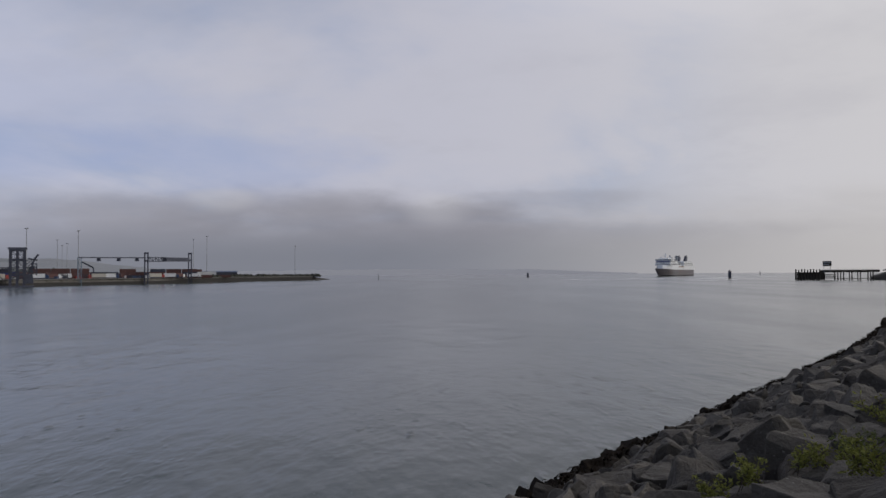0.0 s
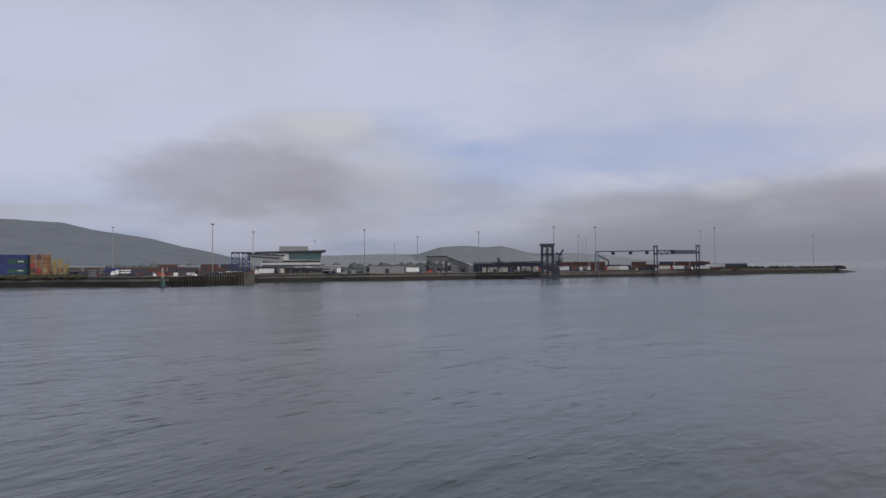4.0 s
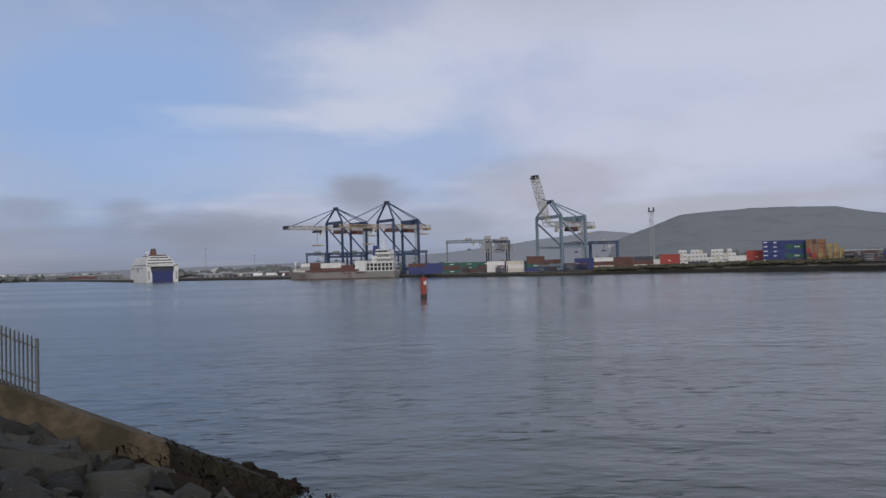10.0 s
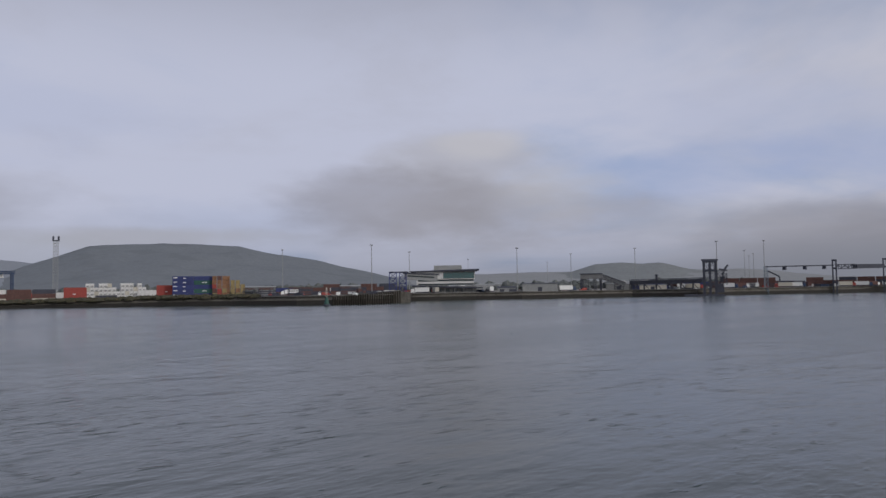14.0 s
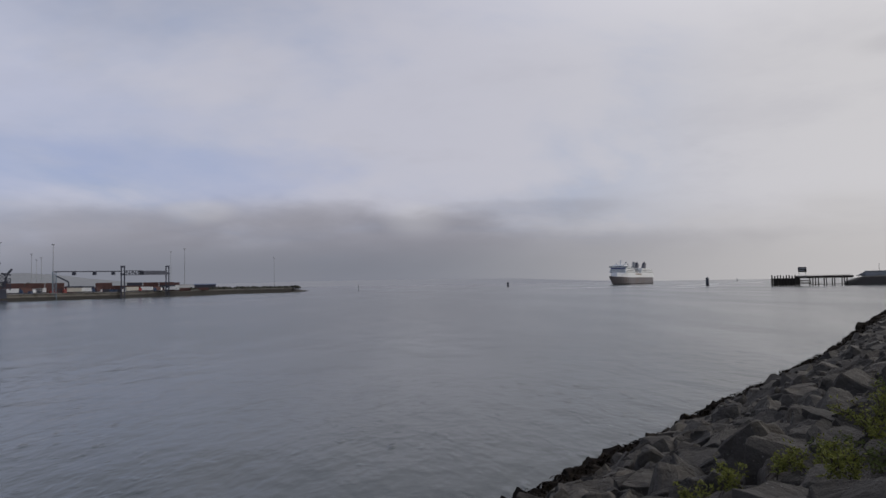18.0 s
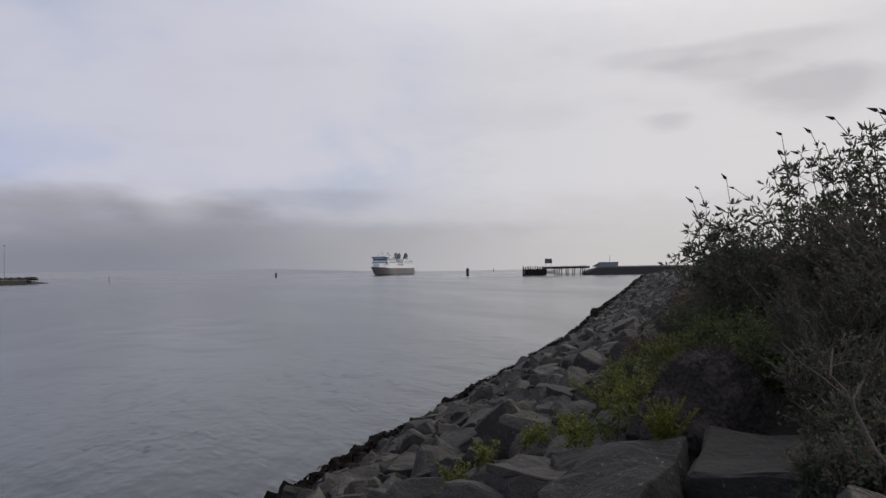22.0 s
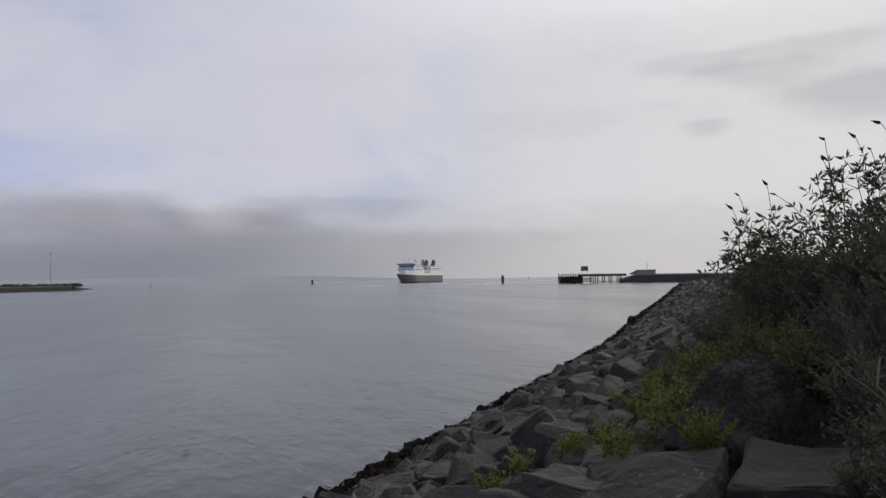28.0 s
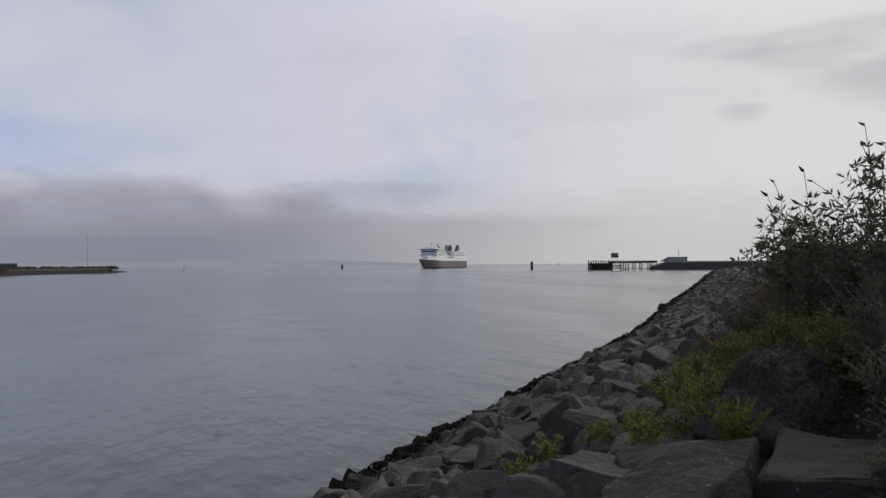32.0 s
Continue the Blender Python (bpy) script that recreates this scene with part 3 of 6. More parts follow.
def level(az):
    """The height of the quay: lower along the crane berth."""
    return float(np.interp(az, [60, 70, 84, 90, 150], [4.3, 4.2, 2.5, 2.3, 2.6]))

FRONT = [(150, 2300), (131, 2300), (124, 1700), (119.5, 1000), (118.2, 860), (114.6, 830), (113, 810), (108, 690), (104, 610), (99, 575), (95, 510), (88.4, 462), (80, 452), (72, 425),
         (66.8, 405), (62, 378), (59.3, 372), (56.6, 372), (53.7, 410), (53.1, 452), (48, 464), (44.4, 467), (36, 515), (31.3, 505), (28.3, 545), (22.4, 600), (18.3, 688), (13.7, 775), (10.2, 830)]
BACK = [(150, 2600), (131, 2500), (124, 2500), (30, 2500), (24, 1500), (20, 1050), (17, 960), (13.7, 900), (10.2, 885)]


def along(table, az):
    t = sorted(table)
    return float(np.interp(az, [a for a, _ in t], [d for _, d in t]))


quay, face, capping = Shape(), Shape(), Shape()
headings = sorted({a for a, _ in FRONT} | {a / 2 for a in range(21, 300)})
top, wall, cap = [], [], []
for a in headings:
    d = along(FRONT, a)
    top.append((polar(a, d, level(a)), polar(a, along(BACK, a), level(a) + 0.6)))
    lip_share = 0.56 if a > 20 else 0.85
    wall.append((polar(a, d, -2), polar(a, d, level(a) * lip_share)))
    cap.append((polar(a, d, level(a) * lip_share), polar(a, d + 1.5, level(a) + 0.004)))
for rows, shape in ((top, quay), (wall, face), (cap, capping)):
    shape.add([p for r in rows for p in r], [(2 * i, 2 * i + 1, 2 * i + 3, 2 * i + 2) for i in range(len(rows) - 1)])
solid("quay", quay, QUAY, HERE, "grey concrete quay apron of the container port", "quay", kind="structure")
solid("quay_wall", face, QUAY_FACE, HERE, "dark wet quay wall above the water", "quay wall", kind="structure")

solid("quay_capping", capping, CAPPING, HERE, "weathered grey-brown capping above the wet quay wall", "quay wall", kind="structure")

# coping along the quay's lip
lip = Shape()
for a, b in zip(headings, headings[1:]):
    if a >= 10.2 and not 64 < a < 90:
        lip.beam(polar(a, along(FRONT, a) + 0.6, level(a) + 0.25), polar(b, along(FRONT, b) + 0.6, level(b) + 0.25), 1.1, 0.5)
solid("kerb", lip, QUAY, HERE, "low concrete coping on the quay edge", "kerb", kind="structure")


def scatter_bumps(name, az0, az1, depth0, depth1, count, low, high, mat, label, seed):
    """Low uneven growth: many small ragged clumps in one mesh."""
    rnd = random.Random(seed)
    shape = Shape()
    for _ in range(count):
        a = rnd.uniform(az0, az1)
        d = along(FRONT, a) + rnd.uniform(depth0, depth1)
        r, h = rnd.uniform(1.0, 3.2), rnd.uniform(low, high)
        p = polar(a, d, level(a) - 0.4)
        ring = [[p + Vector((math.cos(t) * r * k * rnd.uniform(0.7, 1.3), math.sin(t) * r * k * rnd.uniform(0.7, 1.3), h * z * rnd.uniform(0.8, 1.15))) for t in [i * 1.047 for i in range(6)]]
                for k, z in ((1, 0), (1.1, 0.45), (0.75, 0.85), (0.2, 1.0))]
        shape.loft(ring)
    return solid(name, shape, mat, HERE, label, "scrub", kind="stuff")


scatter_bumps("scrub", 65, 83, 0.5, 14, 520, 0.9, 2.5, SCRUB, "low brown-green scrub on the quay bank", 3)
scatter_bumps("shore_bushes", 9.7, 17.6, 4, 40, 340, 1.2, 3.6, DARK_SCRUB, "dark bushes on the low spit", 4)

# rubble spit running out past the quay
spit = Shape()
rows = []
for k in range(9):
    a, d = 10.25 - 1.4 * k / 8, 838 + 95 * k / 8
    h = 4.2 * (1 - k / 8) ** 0.8
    rows.append([polar(a, d - 14 * (1 - k / 10), -1), polar(a, d - 4, h * 0.8 + 0.2 * (k % 2)), polar(a, d + 4, h), polar(a, d + 16, -1)])
spit.loft(rows)
solid("spit", spit, QUAY_FACE, HERE, "dark rubble spit sloping into the sea", "spit", kind="structure")


def ridge(name, profile, near, far, base, mat, label, seed, step=0.25):
    """A range of hills: from its foot to the crest and down behind, with folds."""
    t = sorted(profile)
    azs, els = [a for a, _ in t], [e for _, e in t]
    shape, q = Shape(), 36
    count = int((azs[-1] - azs[0]) / step)
    for i in range(count + 1):
        a = azs[0] + (azs[-1] - azs[0]) * i / count
        crest = EYE + far * math.tan(radians(float(np.interp(a, azs, els))))
        for j in range(q):
            u = j / (q - 2)
            d = near + (far - near) * u
            if j == q - 1:
                z, d = base - 20, far + 250
            else:
                rise = u ** 1.25
                fold = noise.fractal(polar(a, d) * 0.0035 + Vector((seed, 0, 0)), 1.0, 2.0, 4)
                z = base + (crest - base) * rise + fold * (crest - base) * 0.10 * u * (1 - u) * 4 * 0.5 + fold * 7.0 * u
            shape.v.append(tuple(polar(a, d, z)))
    shape.f = [(i * q + j, i * q + j + 1, (i + 1) * q + j + 1, (i + 1) * q + j) for i in range(count) for j in range(q - 1)]
    return solid(name, shape, mat, HERE, label, "hill", kind="structure", smooth=True)


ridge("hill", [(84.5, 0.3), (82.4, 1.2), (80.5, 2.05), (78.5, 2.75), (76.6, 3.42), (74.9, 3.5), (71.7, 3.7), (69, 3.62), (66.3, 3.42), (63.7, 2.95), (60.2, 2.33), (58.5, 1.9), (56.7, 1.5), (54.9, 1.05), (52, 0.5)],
      2500, 4100, -2, HILL, "long flat-topped hill with haze in its colour", 1)
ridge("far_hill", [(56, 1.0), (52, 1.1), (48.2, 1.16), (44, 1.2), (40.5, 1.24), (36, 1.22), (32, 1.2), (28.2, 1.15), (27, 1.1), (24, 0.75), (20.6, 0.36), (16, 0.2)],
      2600, 4500, -2, FAR_HILL, "pale distant plateau with haze in its colour", 2)
ridge("mid_hill", [(43, 0.9), (40.5, 1.25), (38.8, 1.74), (37.1, 1.84), (35.5, 1.72), (33.9, 1.72), (32, 1.25), (29, 0.8)], 2900, 4300, -2, MID_HILL, "low rounded hill with haze in its colour", 5)
ridge("far_coast", [(18, 0.28), (8, 0.30), (-1, 0.36), (-8, 0.22), (-13, 0.06), (-15, -0.04)], 3600, 4700, -3, COAST, "faint low coast with haze in its colour", 6)
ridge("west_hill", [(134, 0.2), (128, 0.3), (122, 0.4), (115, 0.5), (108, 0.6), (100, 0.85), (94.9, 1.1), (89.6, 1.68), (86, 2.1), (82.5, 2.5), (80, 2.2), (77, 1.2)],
      2700, 4700, -2, WEST_HILL, "pale hills with bluish haze in their colour", 3)


# ---- the town and trees behind the port ----
def far_scatter(name, bands, count, mats, low, high, label, category, seed, houses):
    rnd = random.Random(seed)
    shape = Shape()
    for _ in range(count):
        az0, az1, d0, d1 = rnd.choice(bands)
        a, d = rnd.uniform(az0, az1), rnd.uniform(d0, d1)
        p, h, r = polar(a, d, level(a) + 0.3), rnd.uniform(low, high), rnd.uniform(5, 13)
        if houses:
            shape.box(p.x - r, p.x + r, p.y - r, p.y + r, p.z, p.z + h * 0.7)
            shape.box(p.x - r * 1.05, p.x + r * 1.05, p.y - r * 1.05, p.y + r * 1.05, p.z + h * 0.7, p.z + h, r * 0.5)
        else:
            shape.loft([[p + Vector((math.cos(t) * r * k * rnd.uniform(0.7, 1.3), math.sin(t) * r * k * rnd.uniform(0.7, 1.3), h * z * rnd.uniform(0.85, 1.15))) for t in [i * 1.047 for i in range(6)]]
                        for k, z in ((0.8, 0), (1.1, 0.4), (0.8, 0.8), (0.2, 1.0))])
    return solid(name, shape, mats, HERE, label, category, kind="stuff")


# Base colours of trees and houses are paled to imitate haze.
HAZY_TREE = material("haze_painted_tree", (0.125, 0.135, 0.135), 1.0, vary=0.3, scale=0.02, spec=0.0)
HAZY_WALL = material("haze_painted_wall", (0.36, 0.36, 0.37), 0.9, vary=0.3, scale=0.01, each=0.5)
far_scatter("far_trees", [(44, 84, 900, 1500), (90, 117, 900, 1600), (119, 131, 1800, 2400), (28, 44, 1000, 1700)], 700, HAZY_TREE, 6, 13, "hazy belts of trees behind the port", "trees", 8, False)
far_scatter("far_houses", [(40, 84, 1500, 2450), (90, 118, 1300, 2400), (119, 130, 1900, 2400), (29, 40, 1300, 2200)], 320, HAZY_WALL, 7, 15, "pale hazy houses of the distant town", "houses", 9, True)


# ---- masts with floodlights ----
def light_mast(height=31.0):
    ob = thing("light_mast", HERE, "tall slim grey floodlight mast on the quay", "light mast", "quay floodlight masts")
    part("pole", Shape().tube((0, 0, 0), (0, 0, height), 0.3, 0.17, 8), GREY_PAINT, ob)
    part("base", Shape().box(-0.8, 0.8, -0.8, 0.8, -0.2, 0.9, 0.1), QUAY, ob)
    part("head_ring", Shape().tube((0, 0, height - 0.2), (0, 0, height + 0.2), 0.6, 0.6, 10), GREY_PAINT, ob)
    for k in range(6):
        a = k * math.pi / 3
        c, s = math.cos(a), math.sin(a)
        part("floodlight", Shape().beam((c * 0.6, s * 0.6, height + 0.35), (c * 1.1, s * 1.1, height + 0.05), 0.45, 0.35), GREY_PAINT, ob)
    return ob


first = light_mast()
first.matrix_world = facing(56.2, 460, TOP)
for az, far, tall in ((44.75, 440, 0.93), (53.24, 560, 1.02), (63.07, 600, 1.17), (40.58, 600, 0.96), (35.75, 560, 1.0), (29.88, 520, 1.06), (26.69, 590, 1.13), (18.03, 720, 1.25), (11.53, 862, 1.14),
                      (18.99, 800, 1.28), (48.6, 900, 1.25), (42.4, 900, 1.1), (28.0, 800, 1.2), (27.4, 850, 1.15), (112.94, 850, 1.05), (109.4, 850, 0.78), (27.7, 950, 1.2)):
    ob = copy_thing(first, facing(az, max(far, along(FRONT, az) + 12), level(az)))
    ob.scale = (1.0, 1.0, tall)

truss = thing("lattice_tower", facing(78.7, 520, level(78.7)), "slender red and white lattice tower", "tower")
for k, (z0, z1, mat) in enumerate(((0, 21, GREY_PAINT), (21, 38, GREY_PAINT))):
    part("lattice_section", Shape().lattice((0, 0, z0), (0, 0, z1), 2.9, 2.9, 10, 0.2), mat, truss)
part("platform", Shape().box(-2.1, 2.1, -2.1, 2.1, 38, 38.5), DARK_STEEL, truss)
for x in (-1.5, 1.5):
    part("floodlight", Shape().box(x - 0.6, x + 0.6, -1.9, -0.6, 38.5, 40.9, 0.1).beam((x, 0, 38.5), (x, 0, 41.4), 0.25), DARK_STEEL, truss)


# ---- containers ----
LONG, WIDE, TALL = 12.19, 2.44, 2.59


def container(mat, long=LONG, logo=None, mark=WHITE):
    ob = thing("shipping_container", HERE, "corrugated steel shipping container in a stack", "container", "stacked containers")
    x = long / 2
    body = Shape().box(-x + 0.08, x - 0.08, -WIDE / 2 + 0.08, WIDE / 2 - 0.08, 0.12, TALL - 0.06)
    k = -x + 0.5
    while k < x - 0.4:
        for y in (-WIDE / 2 + 0.05, WIDE / 2 - 0.05):
            body.box(k, k + 0.32, y - 0.035, y + 0.035, 0.2, TALL - 0.14)
        k += 0.62
    part("body", body, mat, ob)
    rails = Shape()
    for y in (-WIDE / 2 + 0.08, WIDE / 2 - 0.08):
        for z in (0.09, TALL - 0.09):
            rails.beam((-x, y, z), (x, y, z), 0.15, 0.17)
        for e in (-x + 0.08, x - 0.08):
            rails.beam((e, y, 0.0), (e, y, TALL), 0.16)
    part("rail_frame", rails, mat, ob)
    for y in (-0.6, 0.6):
        part("door", Shape().box(x - 0.09, x - 0.02, y - 0.56, y + 0.56, 0.2, TALL - 0.2).tube((x, y, 0.2), (x, y, TALL - 0.2), 0.03, 0.03, 5), mat, ob)
    if logo:
        for a, b, z in logo:
            part("marking", Shape().box(a * long, b * long, -WIDE / 2 - 0.04, -WIDE / 2 - 0.016, z + 0.2, z + 0.65), mark, ob, "white painted marking bar")
    return ob


BARS = ((-0.12, -0.02, 0.9), (0.0, 0.1, 0.9))
STOCK = {}
for key, mat, logo, colour in (("b", NAVY, None, "blue"), ("B", NAVY, ((-0.46, -0.28, 1.3), (-0.02, 0.12, 1.0)), "blue"), ("g", GREEN, BARS, "green"), ("r", RED, None, "red"), ("R", RED, ((-0.1, 0.02, 0.8),), "red"),
                               ("m", MAROON, None, "rust-red"), ("w", SHIP_WHITE, None, "white"), ("c", OFF_WHITE, None, "cream"), ("o", ORANGE, None, "ochre"), ("y", YELLOW, None, "faded yellow"), ("k", DARK_STEEL, None, "dark grey"), ("f", SHIP_WHITE, None, "white refrigerated")):
    STOCK[key] = container(mat, LONG, logo)
    if key == "f":
        part("cooling_unit", Shape().box(LONG / 2 - 0.02, LONG / 2 + 0.1, -0.8, 0.8, 0.3, 1.2), GREY_PAINT, STOCK[key])
    STOCK[key].matrix_world = Matrix.Translation((0, 0, -100))
    STOCK[key]["label"] = colour + " corrugated steel shipping container in a stack"
USED = set()


def put_container(key, m):
    ob = STOCK[key]
    if key not in USED:
        USED.add(key)
        ob.matrix_world = m
        return ob
    return copy_thing(ob, m)


def stack_row(az0, far, columns, z=None, turn=0.0, gap=0.5, end_on=False, deep=1):
    """Stacks side by side, to the right from heading az0; a column's letters go from the ground up."""
    base = facing(az0, far, level(az0 - 2) if z is None else z, turn)
    pitch = (WIDE if end_on else LONG) + gap
    for d in range(deep):
        for i, column in enumerate(columns):
            for k, key in enumerate(column):
                if key == " ":
                    continue
                across = d * ((LONG if end_on else WIDE) + 0.5)
                m = base @ pose((i + 0.5) * pitch, across, k * TALL, 0, 0, -90 if end_on else 0)
                put_container(key, m)


# along the crane berth
stack_row(97.6, 520, ["bbm", "bbb", "gmg", "mgg", "mmg", "gmb", "bgb", "bkb"], gap=0.4)
stack_row(91.45, 505, ["www", "cwc"], gap=1.2)
stack_row(88.3, 500, ["bgmm", "kmm"], gap=0.6)
stack_row(84.6, 490, ["bBb", "cmw", "mmm", "cmk"], gap=0.6)
stack_row(82.0, 530, ["mm", "mr", "mk", "kk", "kkm"], gap=1.0)
# red pair, white reefers and the big blue block
stack_row(78.2, 482, ["rRr"], gap=0.3)
stack_row(79.6, 500, ["ww"], gap=0.3)
stack_row(76.2, 488, ["k"], gap=0.3)
stack_row(77.1, 520, ["fff", "ffcf", "ffff", "fcf", "ffff", "ffff", "fffc", "fff", "ff", "ffff", "fcff", "ffff", "ffc", "ffff", "fff"], gap=0.12, end_on=True)
stack_row(73.4, 510, ["ww", "kk", "kw"], gap=0.8)
stack_row(72.15, 478, ["rRr"], gap=0.3)
stack_row(71.05, 470, ["BBBBB", "bgbgb"], gap=0.2, deep=2)
stack_row(68.25, 472, ["ymroo", "rroom", "oyooo"], gap=0.5, end_on=True)
stack_row(67.3, 480, ["ooooo", "yyyy", "yoyy", "yyy"], gap=0.6, end_on=True)
# the yard behind the ramp
stack_row(63.6, 520, ["mb", "mk", "km", "mk", "m", "km", "wk", "m"], gap=0.5)
stack_row(61.5, 560, ["mk", "kwm", "mk", "bkm", "kmk"], gap=2.0)
# trailers and boxes by the lift bridge
stack_row(36.2, 575, ["bk", "kb", "bk", "kb"], gap=0.6)
stack_row(33.0, 580, ["mm", "mb", "mm", "bm"], gap=0.6)
stack_row(29.6, 600, ["mkm", "mmm", "mmm", "mk", "w", "km"], gap=0.5)
stack_row(25.2, 650, ["mk", "mmm", "wm", "m"], gap=0.8)
stack_row(22.0, 668, ["mmk", "mmm", "mkm", "mw"], gap=0.6)
stack_row(19.4, 715, ["mkm", "mw", "mk"], gap=0.8)


# ---- quay cranes ----
def quay_crane(name, paint, boom_paint, raised, label, high=41.0, apex=58.0, gauge=24.0, width=24.0, reach=44.0):
    """Ship-to-shore crane: x runs out over the ship, y along the quay."""
    ob = thing(name, HERE, label, "crane", "quay cranes")
    half = width / 2
    for x in (0, -gauge):
        for y in (-half, half):
            part("leg", Shape().beam((x, y, 1.5), (x, y, high + 4), 1.6, 1.3), paint, ob)
            bogie = Shape().box(x - 1.0, x + 1.0, y - 4.5, y + 4.5, 0.9, 2.2, 0.15)
            for k in range(-3, 4, 2):
                bogie.tube((x - 0.5, y + k * 1.2, 0.5), (x + 0.5, y + k * 1.2, 0.5), 0.5, 0.5, 10)
            part("bogie", bogie, paint, ob)
        part("sill_beam", Shape().beam((x, -half, 4), (x, half, 4), 1.4, 1.8), paint, ob)
        part("portal_beam", Shape().beam((x, -half, high + 3), (x, half, high + 3), 1.6, 2.2), paint, ob)
    for y in (-half, half):
        part("tie_beam", Shape().beam((0, y, 16), (-gauge, y, 16), 1.2, 1.6), paint, ob)
        part("brace", Shape().beam((0, y, high), (-gauge, y, 17), 0.8), paint, ob)
        part("brace", Shape().beam((0, y, high + 4), (-2, y * 0.12, apex), 1.1), paint, ob)
        part("brace", Shape().beam((-gauge, y, high + 4), (-2, y * 0.12, apex), 0.7), paint, ob)
    part("apex_head", Shape().box(-3.4, -0.4, -2.2, 2.2, apex - 0.8, apex + 1.2, 0.2), DARK_STEEL, ob)
    deck = high - 1.5
    part("main_girder", Shape().lattice((0, -3.2, deck), (-gauge - 18, -3.2, deck), 1.5, 3.2, 10, 0.26).lattice((0, 3.2, deck), (-gauge - 18, 3.2, deck), 1.5, 3.2, 10, 0.26), boom_paint, ob)
    side = 3.2 if raised < 20 else 2.3
    turn = Matrix.Rotation(radians(-raised), 3, "Y")
    hinge = Vector((1.5, 0, deck))
    out = lambda x, y, z: tuple(hinge + turn @ Vector((x, y, z)))
    part("boom", Shape().lattice(out(0, -side, 0), out(reach, -side, 0), 1.2, 2.6, 9, 0.22).lattice(out(0, side, 0), out(reach, side, 0), 1.2, 2.6, 9, 0.22), boom_paint, ob)
    part("boom_tip", Shape().beam(out(reach - 0.5, -side - 0.8, 0), out(reach - 0.5, side + 0.8, 0), 1.2, 2.6).beam(out(reach, 0, 0), out(reach + 1.0, 0, 0), 3.0, 0.8), DARK_STEEL, ob)
    if raised < 20:
        for x in (18, 38):
            part("stay", Shape().beam((-2, 0, apex), out(x, 0, 1.5), 0.55), paint, ob)
        part("trolley", Shape().box(14, 19, -3.6, 3.6, deck - 3.6, deck - 1.9, 0.2), DARK_STEEL, ob)
        part("machinery_trolley", Shape().box(-10, -1, -3.9, 3.9, deck - 4.4, deck - 1.7, 0.4), MAROON, ob, "rust-red machinery under the girder")
        part("operator_cab", Shape().box(11.2, 13.6, -1.3, 1.3, deck - 5.2, deck - 2.2, 0.15), WHITE, ob)
        part("spreader", Shape().box(13.8, 18.6, -6.0, 6.0, deck - 14.6, deck - 13.8, 0.2).beam((15, -2, deck - 13.8), (15, -2, deck - 3), 0.14).beam((18, 2, deck - 13.8), (18, 2, deck - 3), 0.14), boom_paint, ob)
    else:
        part("stay", Shape().beam((-2, 0, apex), out(17, 0, 1.6), 0.6), paint, ob)
        part("operator_cab", Shape().box(-9, -6.4, -1.3, 1.3, deck - 5.2, deck - 2.2, 0.15), WHITE, ob)
    part("stay", Shape().beam((-2, 0, apex), (-gauge - 15, 0, deck + 1.6), 0.55), paint, ob)
    part("machinery_house", Shape().box(-gauge - 8, -gauge + 4, -4.2, 4.2, deck + 2.2, deck + 5.2, 0.25), paint, ob)
    part("counterweight", Shape().box(-gauge - 19, -gauge - 15.5, -4.0, 4.0, deck - 2.6, deck - 0.6, 0.3), boom_paint, ob)
    part("hoist_gear", Shape().box(-gauge - 2, -gauge + 5, -3.4, 3.4, deck - 4.6, deck - 1.9, 0.3).lattice((-gauge - 6, 0, deck - 3.4), (-gauge + 2, 0, deck - 3.4), 5.0, 2.2, 4, 0.3), MAROON, ob, "rust-red hoist gear under the girder")
    part("catwalk", Shape().beam((4, -5.0, deck - 1.5), (-gauge - 17, -5.0, deck - 1.5), 0.9, 0.12).beam((4, -5.4, deck - 0.5), (-gauge - 17, -5.4, deck - 0.5), 0.1, 0.1), GREY_PAINT, ob)
    part("spreader_rack", Shape().box(-gauge - 17, -gauge - 8, -3.0, 3.0, deck - 6.2, deck - 5.4, 0.2).beam((-gauge - 12, -1.5, deck - 5.4), (-gauge - 12, -1.5, deck - 1.6), 0.2).beam((-gauge - 12, 1.5, deck - 5.4), (-gauge - 12, 1.5, deck - 1.6), 0.2), boom_paint, ob)
    part("ladder", Shape().lattice((-gauge + 1.8, half - 1.0, 4), (-gauge + 1.8, half - 1.0, high), 1.2, 1.2, 12, 0.14), GREY_PAINT, ob)
    return ob


OUT = 212.0
CREAM = material("faded_cream_paint", (0.40, 0.38, 0.33), 0.6, vary=0.2, scale=0.3)
far_crane = quay_crane("quay_crane", CRANE_BLUE, CRANE_YELLOW, 0, "blue container quay crane with lowered yellow boom", 41, 56)
far_crane.matrix_world = facing(103.3, 612, level(103), OUT)
next_crane = quay_crane("quay_crane", CRANE_BLUE, CRANE_YELLOW, 0, "blue container quay crane with lowered yellow boom", 40.5, 58.5)
next_crane.matrix_world = facing(99.3, 590, level(99), OUT)
raised_crane = quay_crane("quay_crane", CRANE_GREY, CREAM, 71.5, "pale blue quay crane with its boom raised", 33.0, 46.5, 23, 23, 33.0)
raised_crane.matrix_world = facing(86.45, 492, level(86), OUT + 13)


